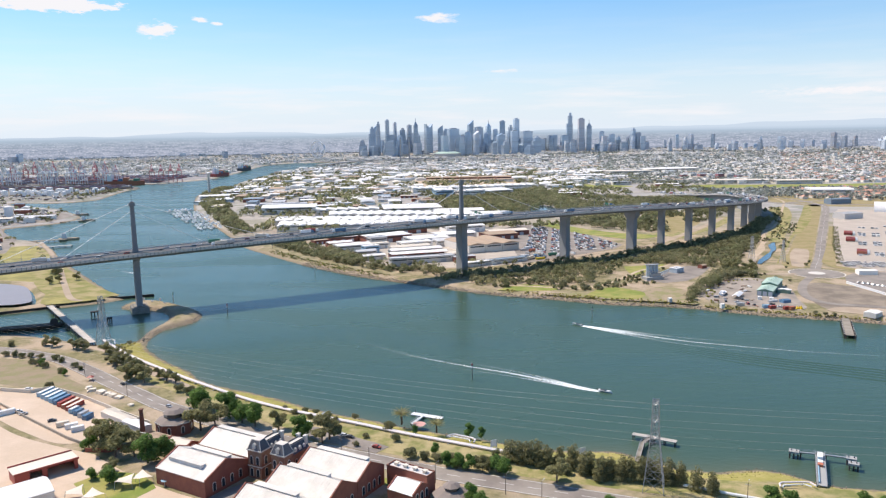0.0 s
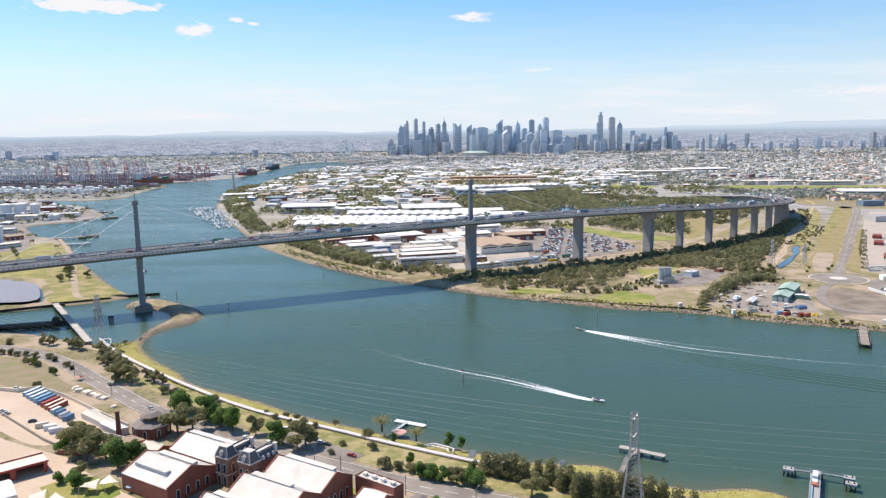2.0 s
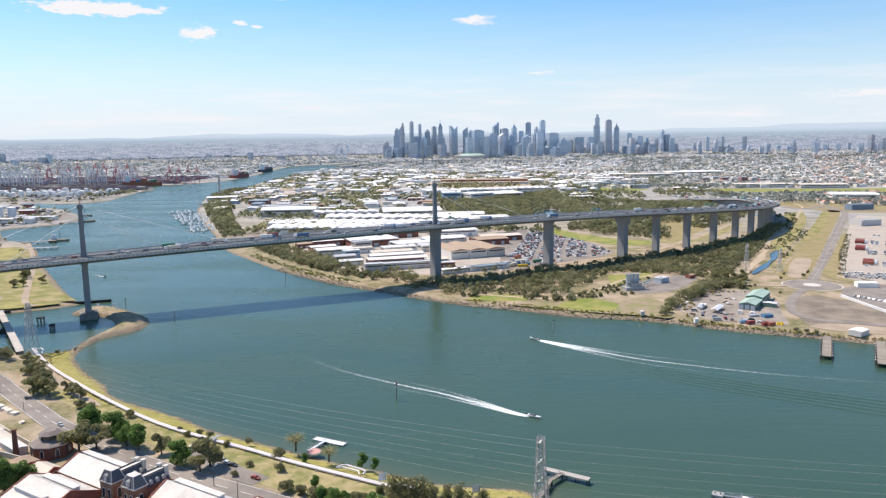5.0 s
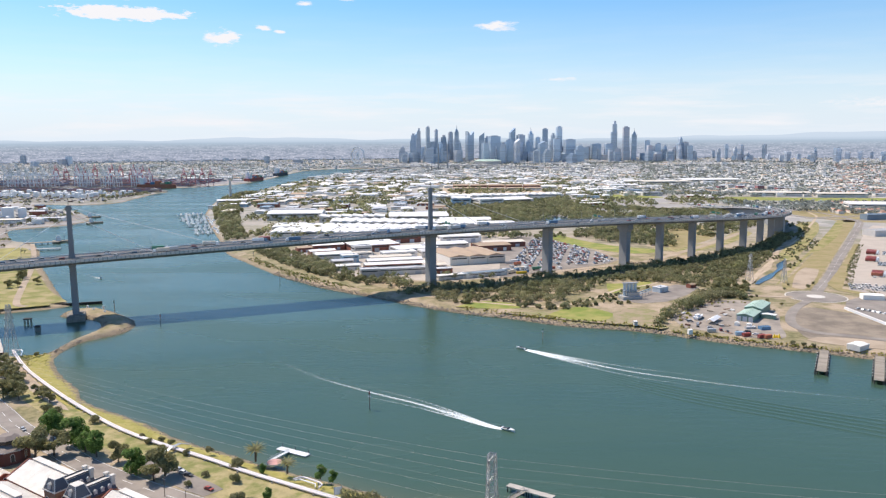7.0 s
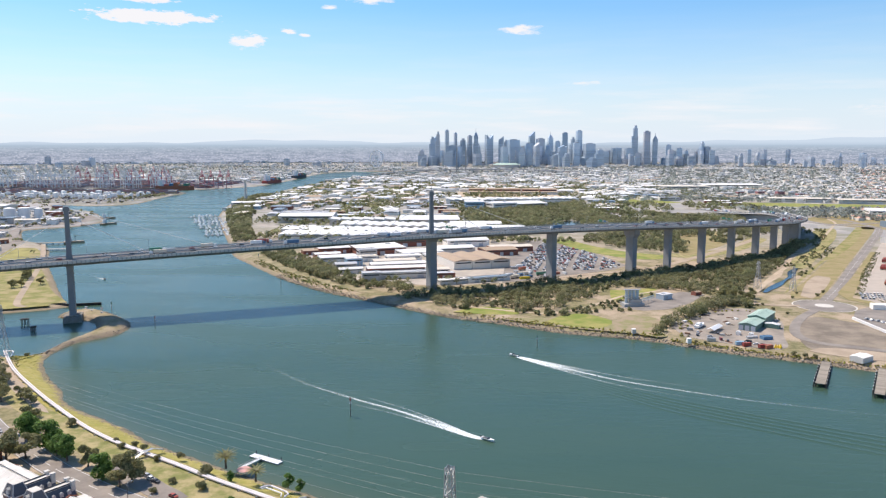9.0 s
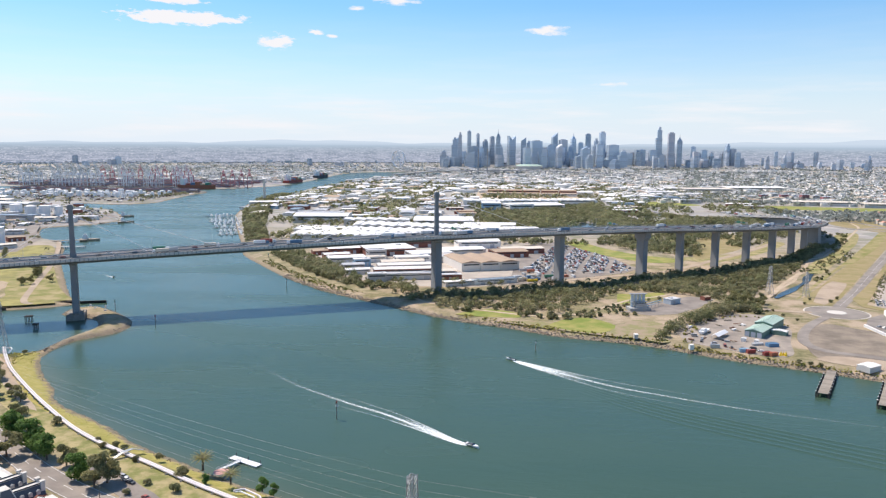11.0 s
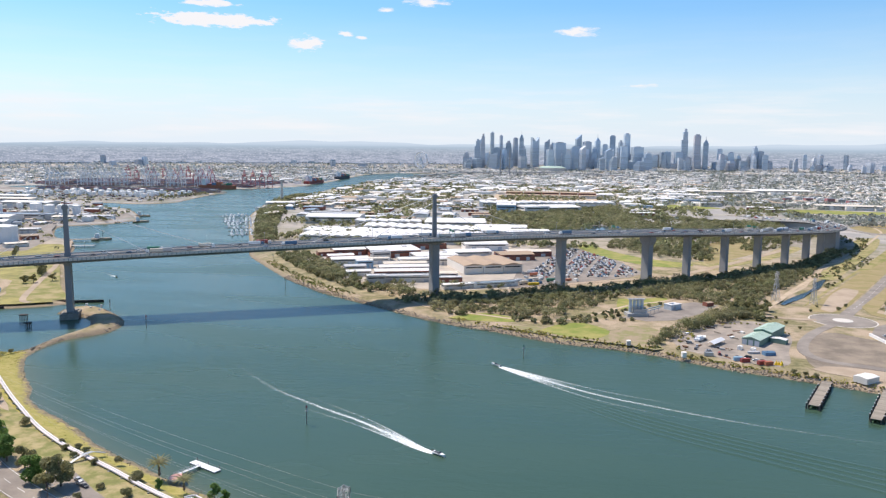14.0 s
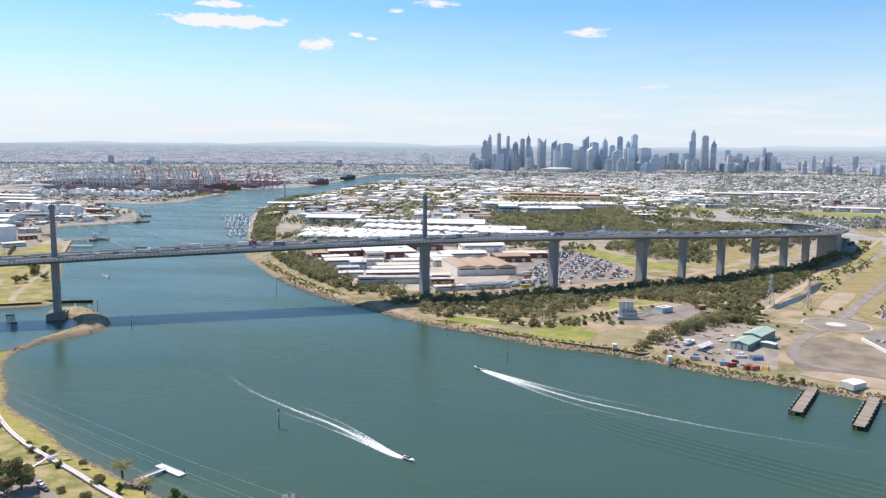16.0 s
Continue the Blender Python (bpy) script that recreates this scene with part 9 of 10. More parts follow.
# Stacked containers, far off.
M_OXIDE, M_SLATEBOX, M_MAUVE = mat("oxide_red_boxes", (0.36, 0.2, 0.19), 0.65, 0.15, 0.05, 0.5, rnd=0.2), mat("slate_boxes", (0.22, 0.25, 0.31), 0.65, 0.15, 0.05, 0.5, rnd=0.2), mat("mauve_boxes", (0.33, 0.26, 0.28), 0.65, 0.15, 0.05, 0.5, rnd=0.2)
patch("port_apron", [(-1900, 2585), (-1300, 2585), (-1110, 2592), (-915, 2590), (-870, 2690), (-830, 2790), (-835, 2950), (-1900, 2950)], 3.1, mat("port_asphalt", (0.24, 0.225, 0.225), 0.9, 0.2, 0.03, 0.3, second=(0.32, 0.3, 0.29)), "dark grey port apron", "yard", smooth_edge=False)
patch("spit_apron", [(-1700, 2290), (-1100, 2270), (-990, 2240), (-905, 2280), (-960, 2370), (-1150, 2372), (-1700, 2390)], 3.1, M_ASPH_PALE, "grey container apron on the spit", "yard", smooth_edge=False)
for m_, n, words, seed in ((M_OXIDE, 1700, "dull red", 1), (M_SLATEBOX, 1300, "slate blue", 2), (M_WALL_PALE, 500, "pale grey", 3), (M_MAUVE, 1700, "mauve brown", 4), (M_BROWNROOF, 500, "brown", 5)):
    g = random.Random(seed)
    sh = Shape()
    for k in range(n):
        x, y = (g.uniform(-1750, -920), 2608 + 16 * g.randrange(22)) if k % 3 else (g.uniform(-1500, -900), 2290 + 14 * g.randrange(6))
        if k % 3 == 0 and by_water(x, y, 8):
            continue
        sh.box(x, y, 3 + 2.6 * g.randrange(4), 12.2 * g.choice((1, 1, 2)), 5, 2.6, 0.02)
    solid("container_stacks", sh, m_, f"stacks of {words} containers on the port quays", "containers", kind="stuff")
def ship(x, y, turn, L, hull_m, words):
    t = thing("cargo_ship", words, "ship", far_pose(x, y, 0, turn))
    part("hull", Shape().prism([(-L / 2, -12), (L * 0.4, -13), (L / 2, 0), (L * 0.4, 13), (-L / 2, 12)], -1, 13), hull_m, t)
    part("superstructure", Shape().box(-L * 0.36, 0, 13, 14, 22, 18).box(-L * 0.36, 0, 31, 10, 26, 3).box(-L * 0.42, 0, 13, 5, 6, 24), M_WHITEPAINT, t)
    for k in range(5):
        part("deck_cargo", Shape().box(-L * 0.22 + k * L * 0.13, 0, 13, L * 0.11, 22, 5 + 3 * (k % 3)), (M_RED, M_BLUE, M_ORANGE, M_BROWNROOF, M_GREEN)[k], t)


ship(-1010, 2548, 0.03, 130, M_ORANGE, "oxide-red container ship at the quay")
ship(-815, 3000, 1.5, 160, M_RED, "red-hulled cargo ship at the river berth")
ship(-845, 3500, 1.5, 150, M_DARKSTEEL, "dark cargo ship at the river berth")
tr = random.Random(9)
tank_me = {}
for k in range(120):
    x, y = -1440 + 22 * (k % 24) + tr.uniform(-3, 3), 2060 + 34 * (k // 24) + tr.uniform(-6, 6)
    if by_water(x, y, 16) or tr.random() < 0.3:
        continue
    rad, h_ = tr.uniform(4.5, 9.0), tr.uniform(6, 14)
    t = thing("storage_tank", "white cylindrical bulk storage tank", "storage tank", far_pose(x, y, 3) @ Matrix.Diagonal((rad, rad, h_, 1)), "tank farm")
    if not tank_me:
        tank_me["b"], tank_me["r"] = Shape().cyl(0, 0, -0.02, 1, 1, 1.02, 20).mesh("tank_wall"), Shape().cyl(0, 0, 1.0, 1.01, 0.1, 0.1, 20).mesh("tank_roof")
    part("tank_wall", tank_me["b"], M_WHITEPAINT, t)
    part("tank_roof", tank_me["r"], M_WHITE, t)
for x, y, rad, h_ in ((-655, 1085, 19, 24), (-730, 1120, 19, 22), (-868, 1478, 11, 22), (-846, 1490, 11, 22), (-824, 1502, 8, 20), (-960, 1560, 12, 18), (-990, 1600, 12, 18), (-1010, 1500, 14, 20)):
    t = thing("storage_tank", "large white cylindrical storage tank beside the river works", "storage tank", pose(x, y, 3) @ Matrix.Diagonal((rad, rad, h_, 1)))
    part("tank_wall", tank_me["b"], M_WHITEPAINT, t)
    part("tank_roof", tank_me["r"], M_WHITE, t)
patch("west_yard", [(-560, 1010), (-620, 1150), (-690, 1240), (-745, 1330), (-690, 1400), (-695, 1500), (-760, 1580), (-900, 1500), (-900, 1200), (-760, 1050), (-640, 950)], 3.1, M_ASPH_PALE, "worn grey-brown industrial river yard", "yard", smooth_edge=False)
shed_row([(-880, 1400, 150, 30, 11, 0.1, "blue", "flat", "grey"), (-900, 1340, 120, 50, 12, 0.1, "white", "gable", "pale"), (-960, 1250, 100, 60, 12, 0.1, "white", "multi", "pale"), (-820, 1260, 60, 40, 12, 0.3, "white", "gable", "pale"), (-780, 1400, 40, 20, 8, 0.2, "cream", "gable", "pale"), (-740, 1440, 70, 14, 7, 0.25, "grey", "gable", "pale"),
          (-700, 1200, 30, 20, 7, 0.4, "white", "flat", "pale"), (-640, 1120, 24, 14, 6, 0.9, "brown", "gable", "brick"), (-600, 1040, 30, 16, 6, 0.9, "cream", "gable", "pale"), (-1040, 1420, 100, 50, 11, 0.1, "white", "multi", "pale"), (-1080, 1700, 120, 50, 10, 0.05, "white", "gable", "pale"), (-1200, 1800, 120, 50, 10, 0.05, "cream", "gable", "pale"),
          (-1120, 1560, 140, 40, 10, 0.1, "white", "flat", "pale"), (-1300, 1900, 140, 40, 10, 0.05, "white", "gable", "pale"), (-700, 1010, 60, 30, 8, 0.5, "white", "gable", "pale"), (-800, 1000, 60, 40, 9, 0.5, "cream", "flat", "pale")])
for k in range(6):
    tree("gum", -690 - 14 * k, 1395 + (k % 3) * 12, 10)
    tree("shrub", -540 - 14 * k, 960 + 20 * k, 7)
jetty("west_wharf", "timber wharf with moored workboats", (-590, 1130), (-545, 1150), 10, 3, M_TIMBER, 8, planks=False)
jetty("west_wharf", "timber wharf on the west bank", (-675, 1400), (-640, 1420), 8, 3, M_TIMBER, 8, planks=False)
jetty("west_wharf", "low concrete wharf by the bridge", (-545, 1070), (-505, 1082), 9, 2.6, M_CONC, 8, planks=False)
for x, y, a in ((-548, 1163, 0.4), (-640, 1432, 0.6), (-700, 1540, 0.5)):
    t = thing("workboat", "rusty workboat with a white wheelhouse moored at the wharf", "boat", pose(x, y, 0, 0, 0, math.degrees(a)))
    part("hull", Shape().prism([(-14, -3.4), (9, -3.6), (15, 0), (9, 3.6), (-14, 3.4)], -0.5, 2.8), M_BROWNROOF, t)
    part("wheelhouse", Shape().box(-6, 0, 2.8, 7, 5, 5).box(-6, 0, 7.8, 5, 4, 2.2), M_WHITEPAINT, t)
    part("derrick", Shape().beam((2, 0, 2.8), (2, 0, 16), 0.5).beam((2, 0, 9), (11, 0, 15), 0.4), M_DARKSTEEL, t)
# Marina.
mr = random.Random(15)
md, ms = Vector((-0.46, 0.888)), Vector((0.888, 0.46))
origin = Vector((-322, 1274))
for row_ in range(7):
    base_ = origin + md * (20 + 58 * row_) - ms * (2 - 3 * (row_ % 2))
    t = thing("marina_pier", "long floating concrete marina pier on piles", "pontoon", pose(base_.x, base_.y, 0, 0, 0, math.degrees(math.atan2(-ms.y, -ms.x))), "marina piers")
    part("deck", Shape().box(28, 0, 0.1, 60, 2.4, 0.6), M_CONC, t)
    for k in range(3):
        part("pile", Shape().cyl(6 + 22 * k, 1.4, -3, 0.3, 0.3, 6, 6), M_DARKTIMBER, t)
    for k in range(7):
        for sgn in (-1, 1):
            if mr.random() < 0.22:
                continue
            L = mr.uniform(9.5, 15)
            p = base_ - ms * (3 + 8.0 * k + mr.uniform(-1.2, 1.2)) + md * sgn * (2.6 + L / 2 + mr.uniform(0, 2))
            b = thing("moored_boat", "white motor cruiser moored in the marina", "boat", pose(p.x, p.y, 0, 0, 0, math.degrees(math.atan2(md.y, md.x)) + mr.choice((0, 180)) + mr.uniform(-5, 5)) @ Matrix.Diagonal((L / 12, L / 11.5, L / 11, 1)), "marina boats")
            if "hull" not in tank_me:
                tank_me["hull"] = Shape().prism([(-6, -1.7), (3.6, -1.8), (6.0, -0.5), (6.0, 0.5), (3.6, 1.8), (-6, 1.7)], -0.3, 1.5, [(-6.2, -2), (3.8, -2.1), (6.6, -0.6), (6.6, 0.6), (3.8, 2.1), (-6.2, 2)]).mesh("hull")
                tank_me["cabin"] = Shape().box(-1.2, 0, 1.5, 6, 2.8, 1.3).box(-1.8, 0, 2.8, 3.6, 2.4, 1.0).mesh("cabin")
                tank_me["mast"] = Shape().cyl(0.4, 0, 2.6, 0.1, 0.06, 11, 5).mesh("mast")
            part("hull", tank_me["hull"], M_WHITEPAINT, b)
            part("cabin", tank_me["cabin"], M_WHITEPAINT if mr.random() < 0.9 else M_SKYBLUE, b)
            if mr.random() < 0.12:
                part("mast", tank_me["mast"], M_GALV, b)
shed_row([(-520, 1860, 70, 44, 9, 0.3, "white", "gable", "pale"), (-500, 1740, 70, 20, 6, 1.0, "grey", "flat", "pale"), (-470, 1680, 30, 16, 6, 1.0, "blue", "flat", "grey")])
t = thing("control_tower", "pale river control tower on a slim stem", "tower", pose(-578, 2020, 3))
part("stem", Shape().cyl(0, 0, -0.3, 4, 3, 52, 12), M_STONE, t)
part("cabin", Shape().cyl(0, 0, 51.7, 5, 6, 4.5, 12), M_WALL_GREY, t)
part("cabin_roof", Shape().cyl(0, 0, 56.2, 6.4, 4, 1.5, 12), M_WHITEPAINT, t)

# The crowded west bank: small works buildings, pipe racks and heaps.
west = random.Random(77)
M_RUST = mat("rusty_steel", (0.2, 0.13, 0.1), 0.8, 0.2, 0.3, 2, rnd=0.3)
WEST_LAND = [(-610, 1010), (-690, 1130), (-760, 1250), (-745, 1330), (-715, 1400), (-710, 1480), (-770, 1580), (-860, 1690), (-1010, 1760), (-1250, 1830), (-1500, 1830), (-1300, 1400), (-1000, 1050), (-760, 900)]
west_done = []
for k in range(420):
    x, y = west.uniform(-1500, -640), west.uniform(900, 1830)
    if len(west_done) > 105 or not inside(WEST_LAND, x, y) or any(math.hypot(x - a, y - b) < 26 for a, b in west_done):
        continue
    if any(math.hypot(x - a, y - b) < r for a, b, r in ((-655, 1085, 40), (-730, 1120, 40), (-880, 1400, 50), (-900, 1340, 60), (-960, 1250, 60), (-1040, 1420, 60), (-846, 1490, 40), (-1080, 1700, 60), (-1200, 1800, 60), (-1120, 1560, 70), (-1010, 1500, 30), (-975, 1580, 40))):
        continue
    west_done.append((x, y))
    q = west.random()
    if q < 0.62:
        warehouse(x, y, west.uniform(14, 34), west.uniform(9, 18), west.uniform(4, 9), west.choice((0.1, 0.3, 0.6)) + west.choice((0, math.pi / 2)), west.choice(("white", "white", "cream", "grey", "grey", "brown", "blue")), west.choice(("gable", "flat", "gable", "saw")), west.choice(("pale", "grey", "brick", "pale")), False)
    elif q < 0.82:
        rad, h_ = west.uniform(3.5, 7), west.uniform(8, 16)
        t = thing("silo", "slim pale grey storage silo", "silo", pose(x, y, 3) @ Matrix.Diagonal((rad, rad, h_, 1)), "silos")
        part("silo_wall", tank_me["b"], M_WHITEPAINT, t)
        part("silo_roof", tank_me["r"], M_WHITE, t)
    else:
        t = thing("pipe_rack", "rusty steel pipe rack on short legs", "pipe rack", pose(x, y, 3, 0, 0, west.uniform(0, 180)))
        for e in (-10, 0, 10):
            part("trestle", Shape().beam((e, -2, -0.2), (e, -2, 5), 0.4).beam((e, 2, -0.2), (e, 2, 5), 0.4).beam((e, -2.3, 5), (e, 2.3, 5), 0.4), M_RUST, t)
        for o in (-1.2, 0, 1.2):
            part("pipe", Shape().beam((-13, o, 5.5), (13, o, 5.5), 0.6, n=6), M_RUST if o else M_GALV, t)
ys_ = np.random.default_rng(78)
hx, hy = ys_.uniform(-1500, -560, 900), ys_.uniform(880, 1850, 900)
SPIT_LAND = [(-1500, 1905), (-1010, 1895), (-905, 1875), (-862, 1920), (-880, 2040), (-912, 2255), (-908, 2310), (-960, 2370), (-1500, 2375)]
hx, hy = ys_.uniform(-1500, -560, 3600), ys_.uniform(880, 2380, 3600)
for m_, words, k in ((M_RUST, "dark rusty heaps, skips and stored steel", 0), (M_WALL_GREY, "grey stacks, cabins and stored goods", 1), (M_WALL_PALE, "pale cabins, trailers and stacked goods", 2), (M_SLATE, "dark slate-coloured stores and plant", 3)):
    sh = Shape()
    for x, y in zip(hx[k::4], hy[k::4]):
        if inside(WEST_LAND, x, y) or inside(SPIT_LAND, x, y):
            sh.box(x, y, 2.9, ys_.uniform(2, 12), ys_.uniform(2, 6), ys_.uniform(0.8, 4.0), ys_.choice((0.1, 0.25, 1.7)))
    solid("yard_clutter", sh, m_, words + " in the west bank yards", "clutter", kind="stuff")
# Small bare trees and weeds along the two western points.
woods("point_scrub", "low scrub on the western point", [(-720, 1360), (-690, 1390), (-690, 1420), (-760, 1500), (-800, 1440), (-760, 1380)], 12, 3, 7, 30, 1.1, M_DARKLEAF, 0.4, 81)
woods("spit_trees", "trees on the tip of the tank spit", [(-960, 2060), (-900, 2040), (-880, 2230), (-930, 2290), (-960, 2200)], 12, 5, 10, 30, 1.5, M_DARKLEAF, 0.3, 82)

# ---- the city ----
# Facade colours lightened and blued, so distance haze is painted into them.
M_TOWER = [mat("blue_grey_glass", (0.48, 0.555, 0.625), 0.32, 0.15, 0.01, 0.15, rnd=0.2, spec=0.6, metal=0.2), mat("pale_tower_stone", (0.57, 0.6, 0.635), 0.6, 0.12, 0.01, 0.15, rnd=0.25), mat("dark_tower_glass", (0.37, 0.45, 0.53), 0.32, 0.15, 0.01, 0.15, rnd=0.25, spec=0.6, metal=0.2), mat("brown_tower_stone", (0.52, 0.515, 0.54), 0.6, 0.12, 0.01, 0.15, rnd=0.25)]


def city_tower(x, y, w, h, turn, style, m_):
    """An office tower: shaft, floor bands, and a crown by its style."""
    words = ("haze-tinted blue-grey glass office tower", "haze-paled stone office tower", "haze-paled dark glass office tower", "haze-greyed brown stone office tower")[M_TOWER.index(m_)]
    t = thing("office_tower", words + {"flat": " with a flat plant-room top", "spire": " with a tall spire", "step": " stepping back near its top", "slant": " with a slanted top", "twin": " with two pointed crowns"}[style], "skyscraper", far_pose(x, y, 3, turn), "city towers")
    d = w * 0.8
    r = lambda a, b: [(-a / 2, -b / 2), (a / 2, -b / 2), (a / 2, b / 2), (-a / 2, b / 2)]
    top = h - 3
    sh = Shape()
    if style == "flat":
        sh.box(0, 0, -1, w, d, top * 0.97 + 1)
        cap = Shape().box(0, 0, top * 0.97, w * 0.6, d * 0.6, top * 0.03)
    elif style == "spire":
        sh.box(0, 0, -1, w, d, top * 0.8 + 1).prism(r(w * 0.8, d * 0.8), top * 0.8, top * 0.88, r(w * 0.35, d * 0.35))
        cap = Shape().prism(r(w * 0.16, d * 0.16), top * 0.88, top, r(w * 0.03, d * 0.03))
    elif style == "step":
        sh.box(0, 0, -1, w, d, top * 0.72 + 1).box(w * 0.08, 0, top * 0.72, w * 0.72, d * 0.8, top * 0.2)
        cap = Shape().box(w * 0.1, 0, top * 0.92, w * 0.4, d * 0.5, top * 0.08)
    elif style == "slant":
        sh.box(0, 0, -1, w, d, top * 0.86 + 1)
        cap = Shape().add([(-w / 2, -d / 2, top * 0.86), (w / 2, -d / 2, top * 0.86), (w / 2, d / 2, top * 0.86), (-w / 2, d / 2, top * 0.86), (w / 2, -d / 2, top), (w / 2, d / 2, top)], [(0, 4, 5, 3), (0, 1, 4), (3, 5, 2), (1, 2, 5, 4), (0, 3, 2, 1)])
    else:
        sh.box(0, 0, -1, w, d, top * 0.86 + 1)
        cap = Shape()
        for e in (-1, 1):
            cap.add([(e * w / 2, -d / 2, top * 0.86), (e * w / 2, d / 2, top * 0.86), (0, d / 2, top * 0.86), (0, -d / 2, top * 0.86), (e * w / 2, -d / 2, top), (e * w / 2, d / 2, top)], [(0, 1, 5, 4), (4, 5, 2, 3), (0, 4, 3), (1, 2, 5), (0, 3, 2, 1)])
    part("shaft", sh, m_, t)
    part("crown", cap, m_ if style in ("slant", "twin") else M_TOWER[1], t)
    bands = Shape()
    n = min(40, max(4, int(h / 9)))
    for k in range(n):
        bands.box(0, 0, h * 0.7 * (k + 0.5) / n, w + 0.8, d + 0.8, h * 0.7 / n * 0.35)
    tagged(part("facade_banding", bands, M_TOWER[2] if m_ is not M_TOWER[2] else M_TOWER[0], t), kind="stuff")
    return t


# Place, width and height of each tower.
NORTH_TOWERS = [(-533, 6628, 50, 225), (-498, 6621, 30, 244), (-388, 5557, 33, 249), (-324, 5595, 25, 264), (-321, 6497, 24, 258), (-255, 6381, 48, 208), (-191, 6303, 33, 234), (-124, 5871, 31, 279), (-32, 6230, 56, 235), (65, 6231, 42, 224), (105, 6199, 46, 195), (160, 5691, 77, 195), (303, 6012, 41, 256), (367, 5964, 54, 206), (466, 6354, 38, 264), (548, 6674, 40, 191), (603, 6615, 45, 262), (626, 6124, 37, 216), (663, 6000, 41, 267), (720, 5780, 74, 168), (758, 5494, 58, 126)]
SOUTH_TOWERS = [(986, 6150, 51, 133), (1056, 6078, 55, 132), (1112, 6172, 47, 307), (1167, 5956, 45, 261), (1239, 6005, 37, 247), (1362, 6111, 38, 158), (1467, 6205, 43, 133), (1547, 6343, 39, 113), (1638, 6205, 38, 180), (1683, 6214, 39, 143), (1646, 5927, 37, 116)]
cs = random.Random(33)
styles = ["step", "slant", "step", "flat", "flat", "step", "flat", "spire", "twin", "slant", "step", "flat", "slant", "flat", "spire", "flat", "flat", "step", "flat", "flat", "step"]
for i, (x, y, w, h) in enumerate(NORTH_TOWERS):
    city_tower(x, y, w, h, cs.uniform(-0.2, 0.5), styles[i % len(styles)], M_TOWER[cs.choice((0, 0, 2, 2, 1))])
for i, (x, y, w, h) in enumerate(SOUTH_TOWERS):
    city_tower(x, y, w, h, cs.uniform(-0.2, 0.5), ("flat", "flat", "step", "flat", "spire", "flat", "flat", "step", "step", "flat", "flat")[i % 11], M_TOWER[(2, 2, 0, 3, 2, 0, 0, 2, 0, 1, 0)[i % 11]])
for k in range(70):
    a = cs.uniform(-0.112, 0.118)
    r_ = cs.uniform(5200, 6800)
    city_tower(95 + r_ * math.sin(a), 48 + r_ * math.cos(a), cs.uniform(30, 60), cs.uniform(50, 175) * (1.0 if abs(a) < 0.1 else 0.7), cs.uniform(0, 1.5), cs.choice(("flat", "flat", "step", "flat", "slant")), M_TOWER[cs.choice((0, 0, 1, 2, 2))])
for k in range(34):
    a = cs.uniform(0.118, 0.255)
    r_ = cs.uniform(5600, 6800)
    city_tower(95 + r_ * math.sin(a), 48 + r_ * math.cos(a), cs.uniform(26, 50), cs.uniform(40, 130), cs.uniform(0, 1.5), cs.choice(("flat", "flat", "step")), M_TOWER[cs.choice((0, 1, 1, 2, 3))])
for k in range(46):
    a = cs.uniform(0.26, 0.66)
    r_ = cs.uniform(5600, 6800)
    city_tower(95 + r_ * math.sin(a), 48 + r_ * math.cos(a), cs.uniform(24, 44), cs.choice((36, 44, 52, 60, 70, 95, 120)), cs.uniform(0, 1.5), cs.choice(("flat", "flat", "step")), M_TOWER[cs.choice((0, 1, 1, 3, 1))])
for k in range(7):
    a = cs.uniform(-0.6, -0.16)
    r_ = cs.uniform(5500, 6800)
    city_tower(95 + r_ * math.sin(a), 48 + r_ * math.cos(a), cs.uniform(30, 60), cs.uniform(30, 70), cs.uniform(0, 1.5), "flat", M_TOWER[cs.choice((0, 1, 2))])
# Harbour bridge with two bare towers, wheel and stadium.
t = thing("twin_tower_bridge", "distant motorway bridge with two tall bare pale towers", "bridge", far_pose(-130, 4100, 0))
part("deck", Shape().strip([(-420, -330), (-250, -120), (0, 0), (330, 20), (800, -60)], 14, [12, 22, 26, 24, 10], 4), M_CONC, t)
for a in (-24, 24):
    part("tower", Shape().prism([(a - 4, -22), (a + 4, -22), (a + 4, -14), (a - 4, -14)], 0, 138, [(a - 3, -21), (a + 3, -21), (a + 3, -15), (a - 3, -15)]), M_CONC, t)
for a, b in ((-330, -220), (-180, -80), (-60, -10), (60, 3), (180, 10), (330, 20), (480, 0), (640, -30)):
    part("pier", Shape().box(a, b, 0, 6, 16, 21), M_CONC, t)
t = thing("observation_wheel", "tall white observation wheel", "wheel", far_pose(-724, 4899, 3, -0.5))
rim, spokes = Shape(), Shape()
for k in range(40):
    a, b = 2 * math.pi * k / 40, 2 * math.pi * (k + 1) / 40
    for yy in (-3, 3):
        rim.beam((52 * math.cos(a), yy, 64 + 52 * math.sin(a)), (52 * math.cos(b), yy, 64 + 52 * math.sin(b)), 4.5)
    if k % 2 == 0:
        spokes.beam((0, 0, 64), (52 * math.cos(a), 0, 64 + 52 * math.sin(a)), 2.0)
part("rim", rim, M_WHITEPAINT, t)
part("spokes", spokes, M_WHITEPAINT, t)
part("support_legs", Shape().beam((-26, -8, -0.5), (0, -4, 64), 2.6).beam((26, -8, -0.5), (0, -4, 64), 2.6).beam((-26, 8, -0.5), (0, 4, 64), 2.6).beam((26, 8, -0.5), (0, 4, 64), 2.6), M_WHITEPAINT, t)
t = thing("stadium", "broad roofed stadium with a pale green arched roof", "stadium", far_pose(110, 5040, 3))
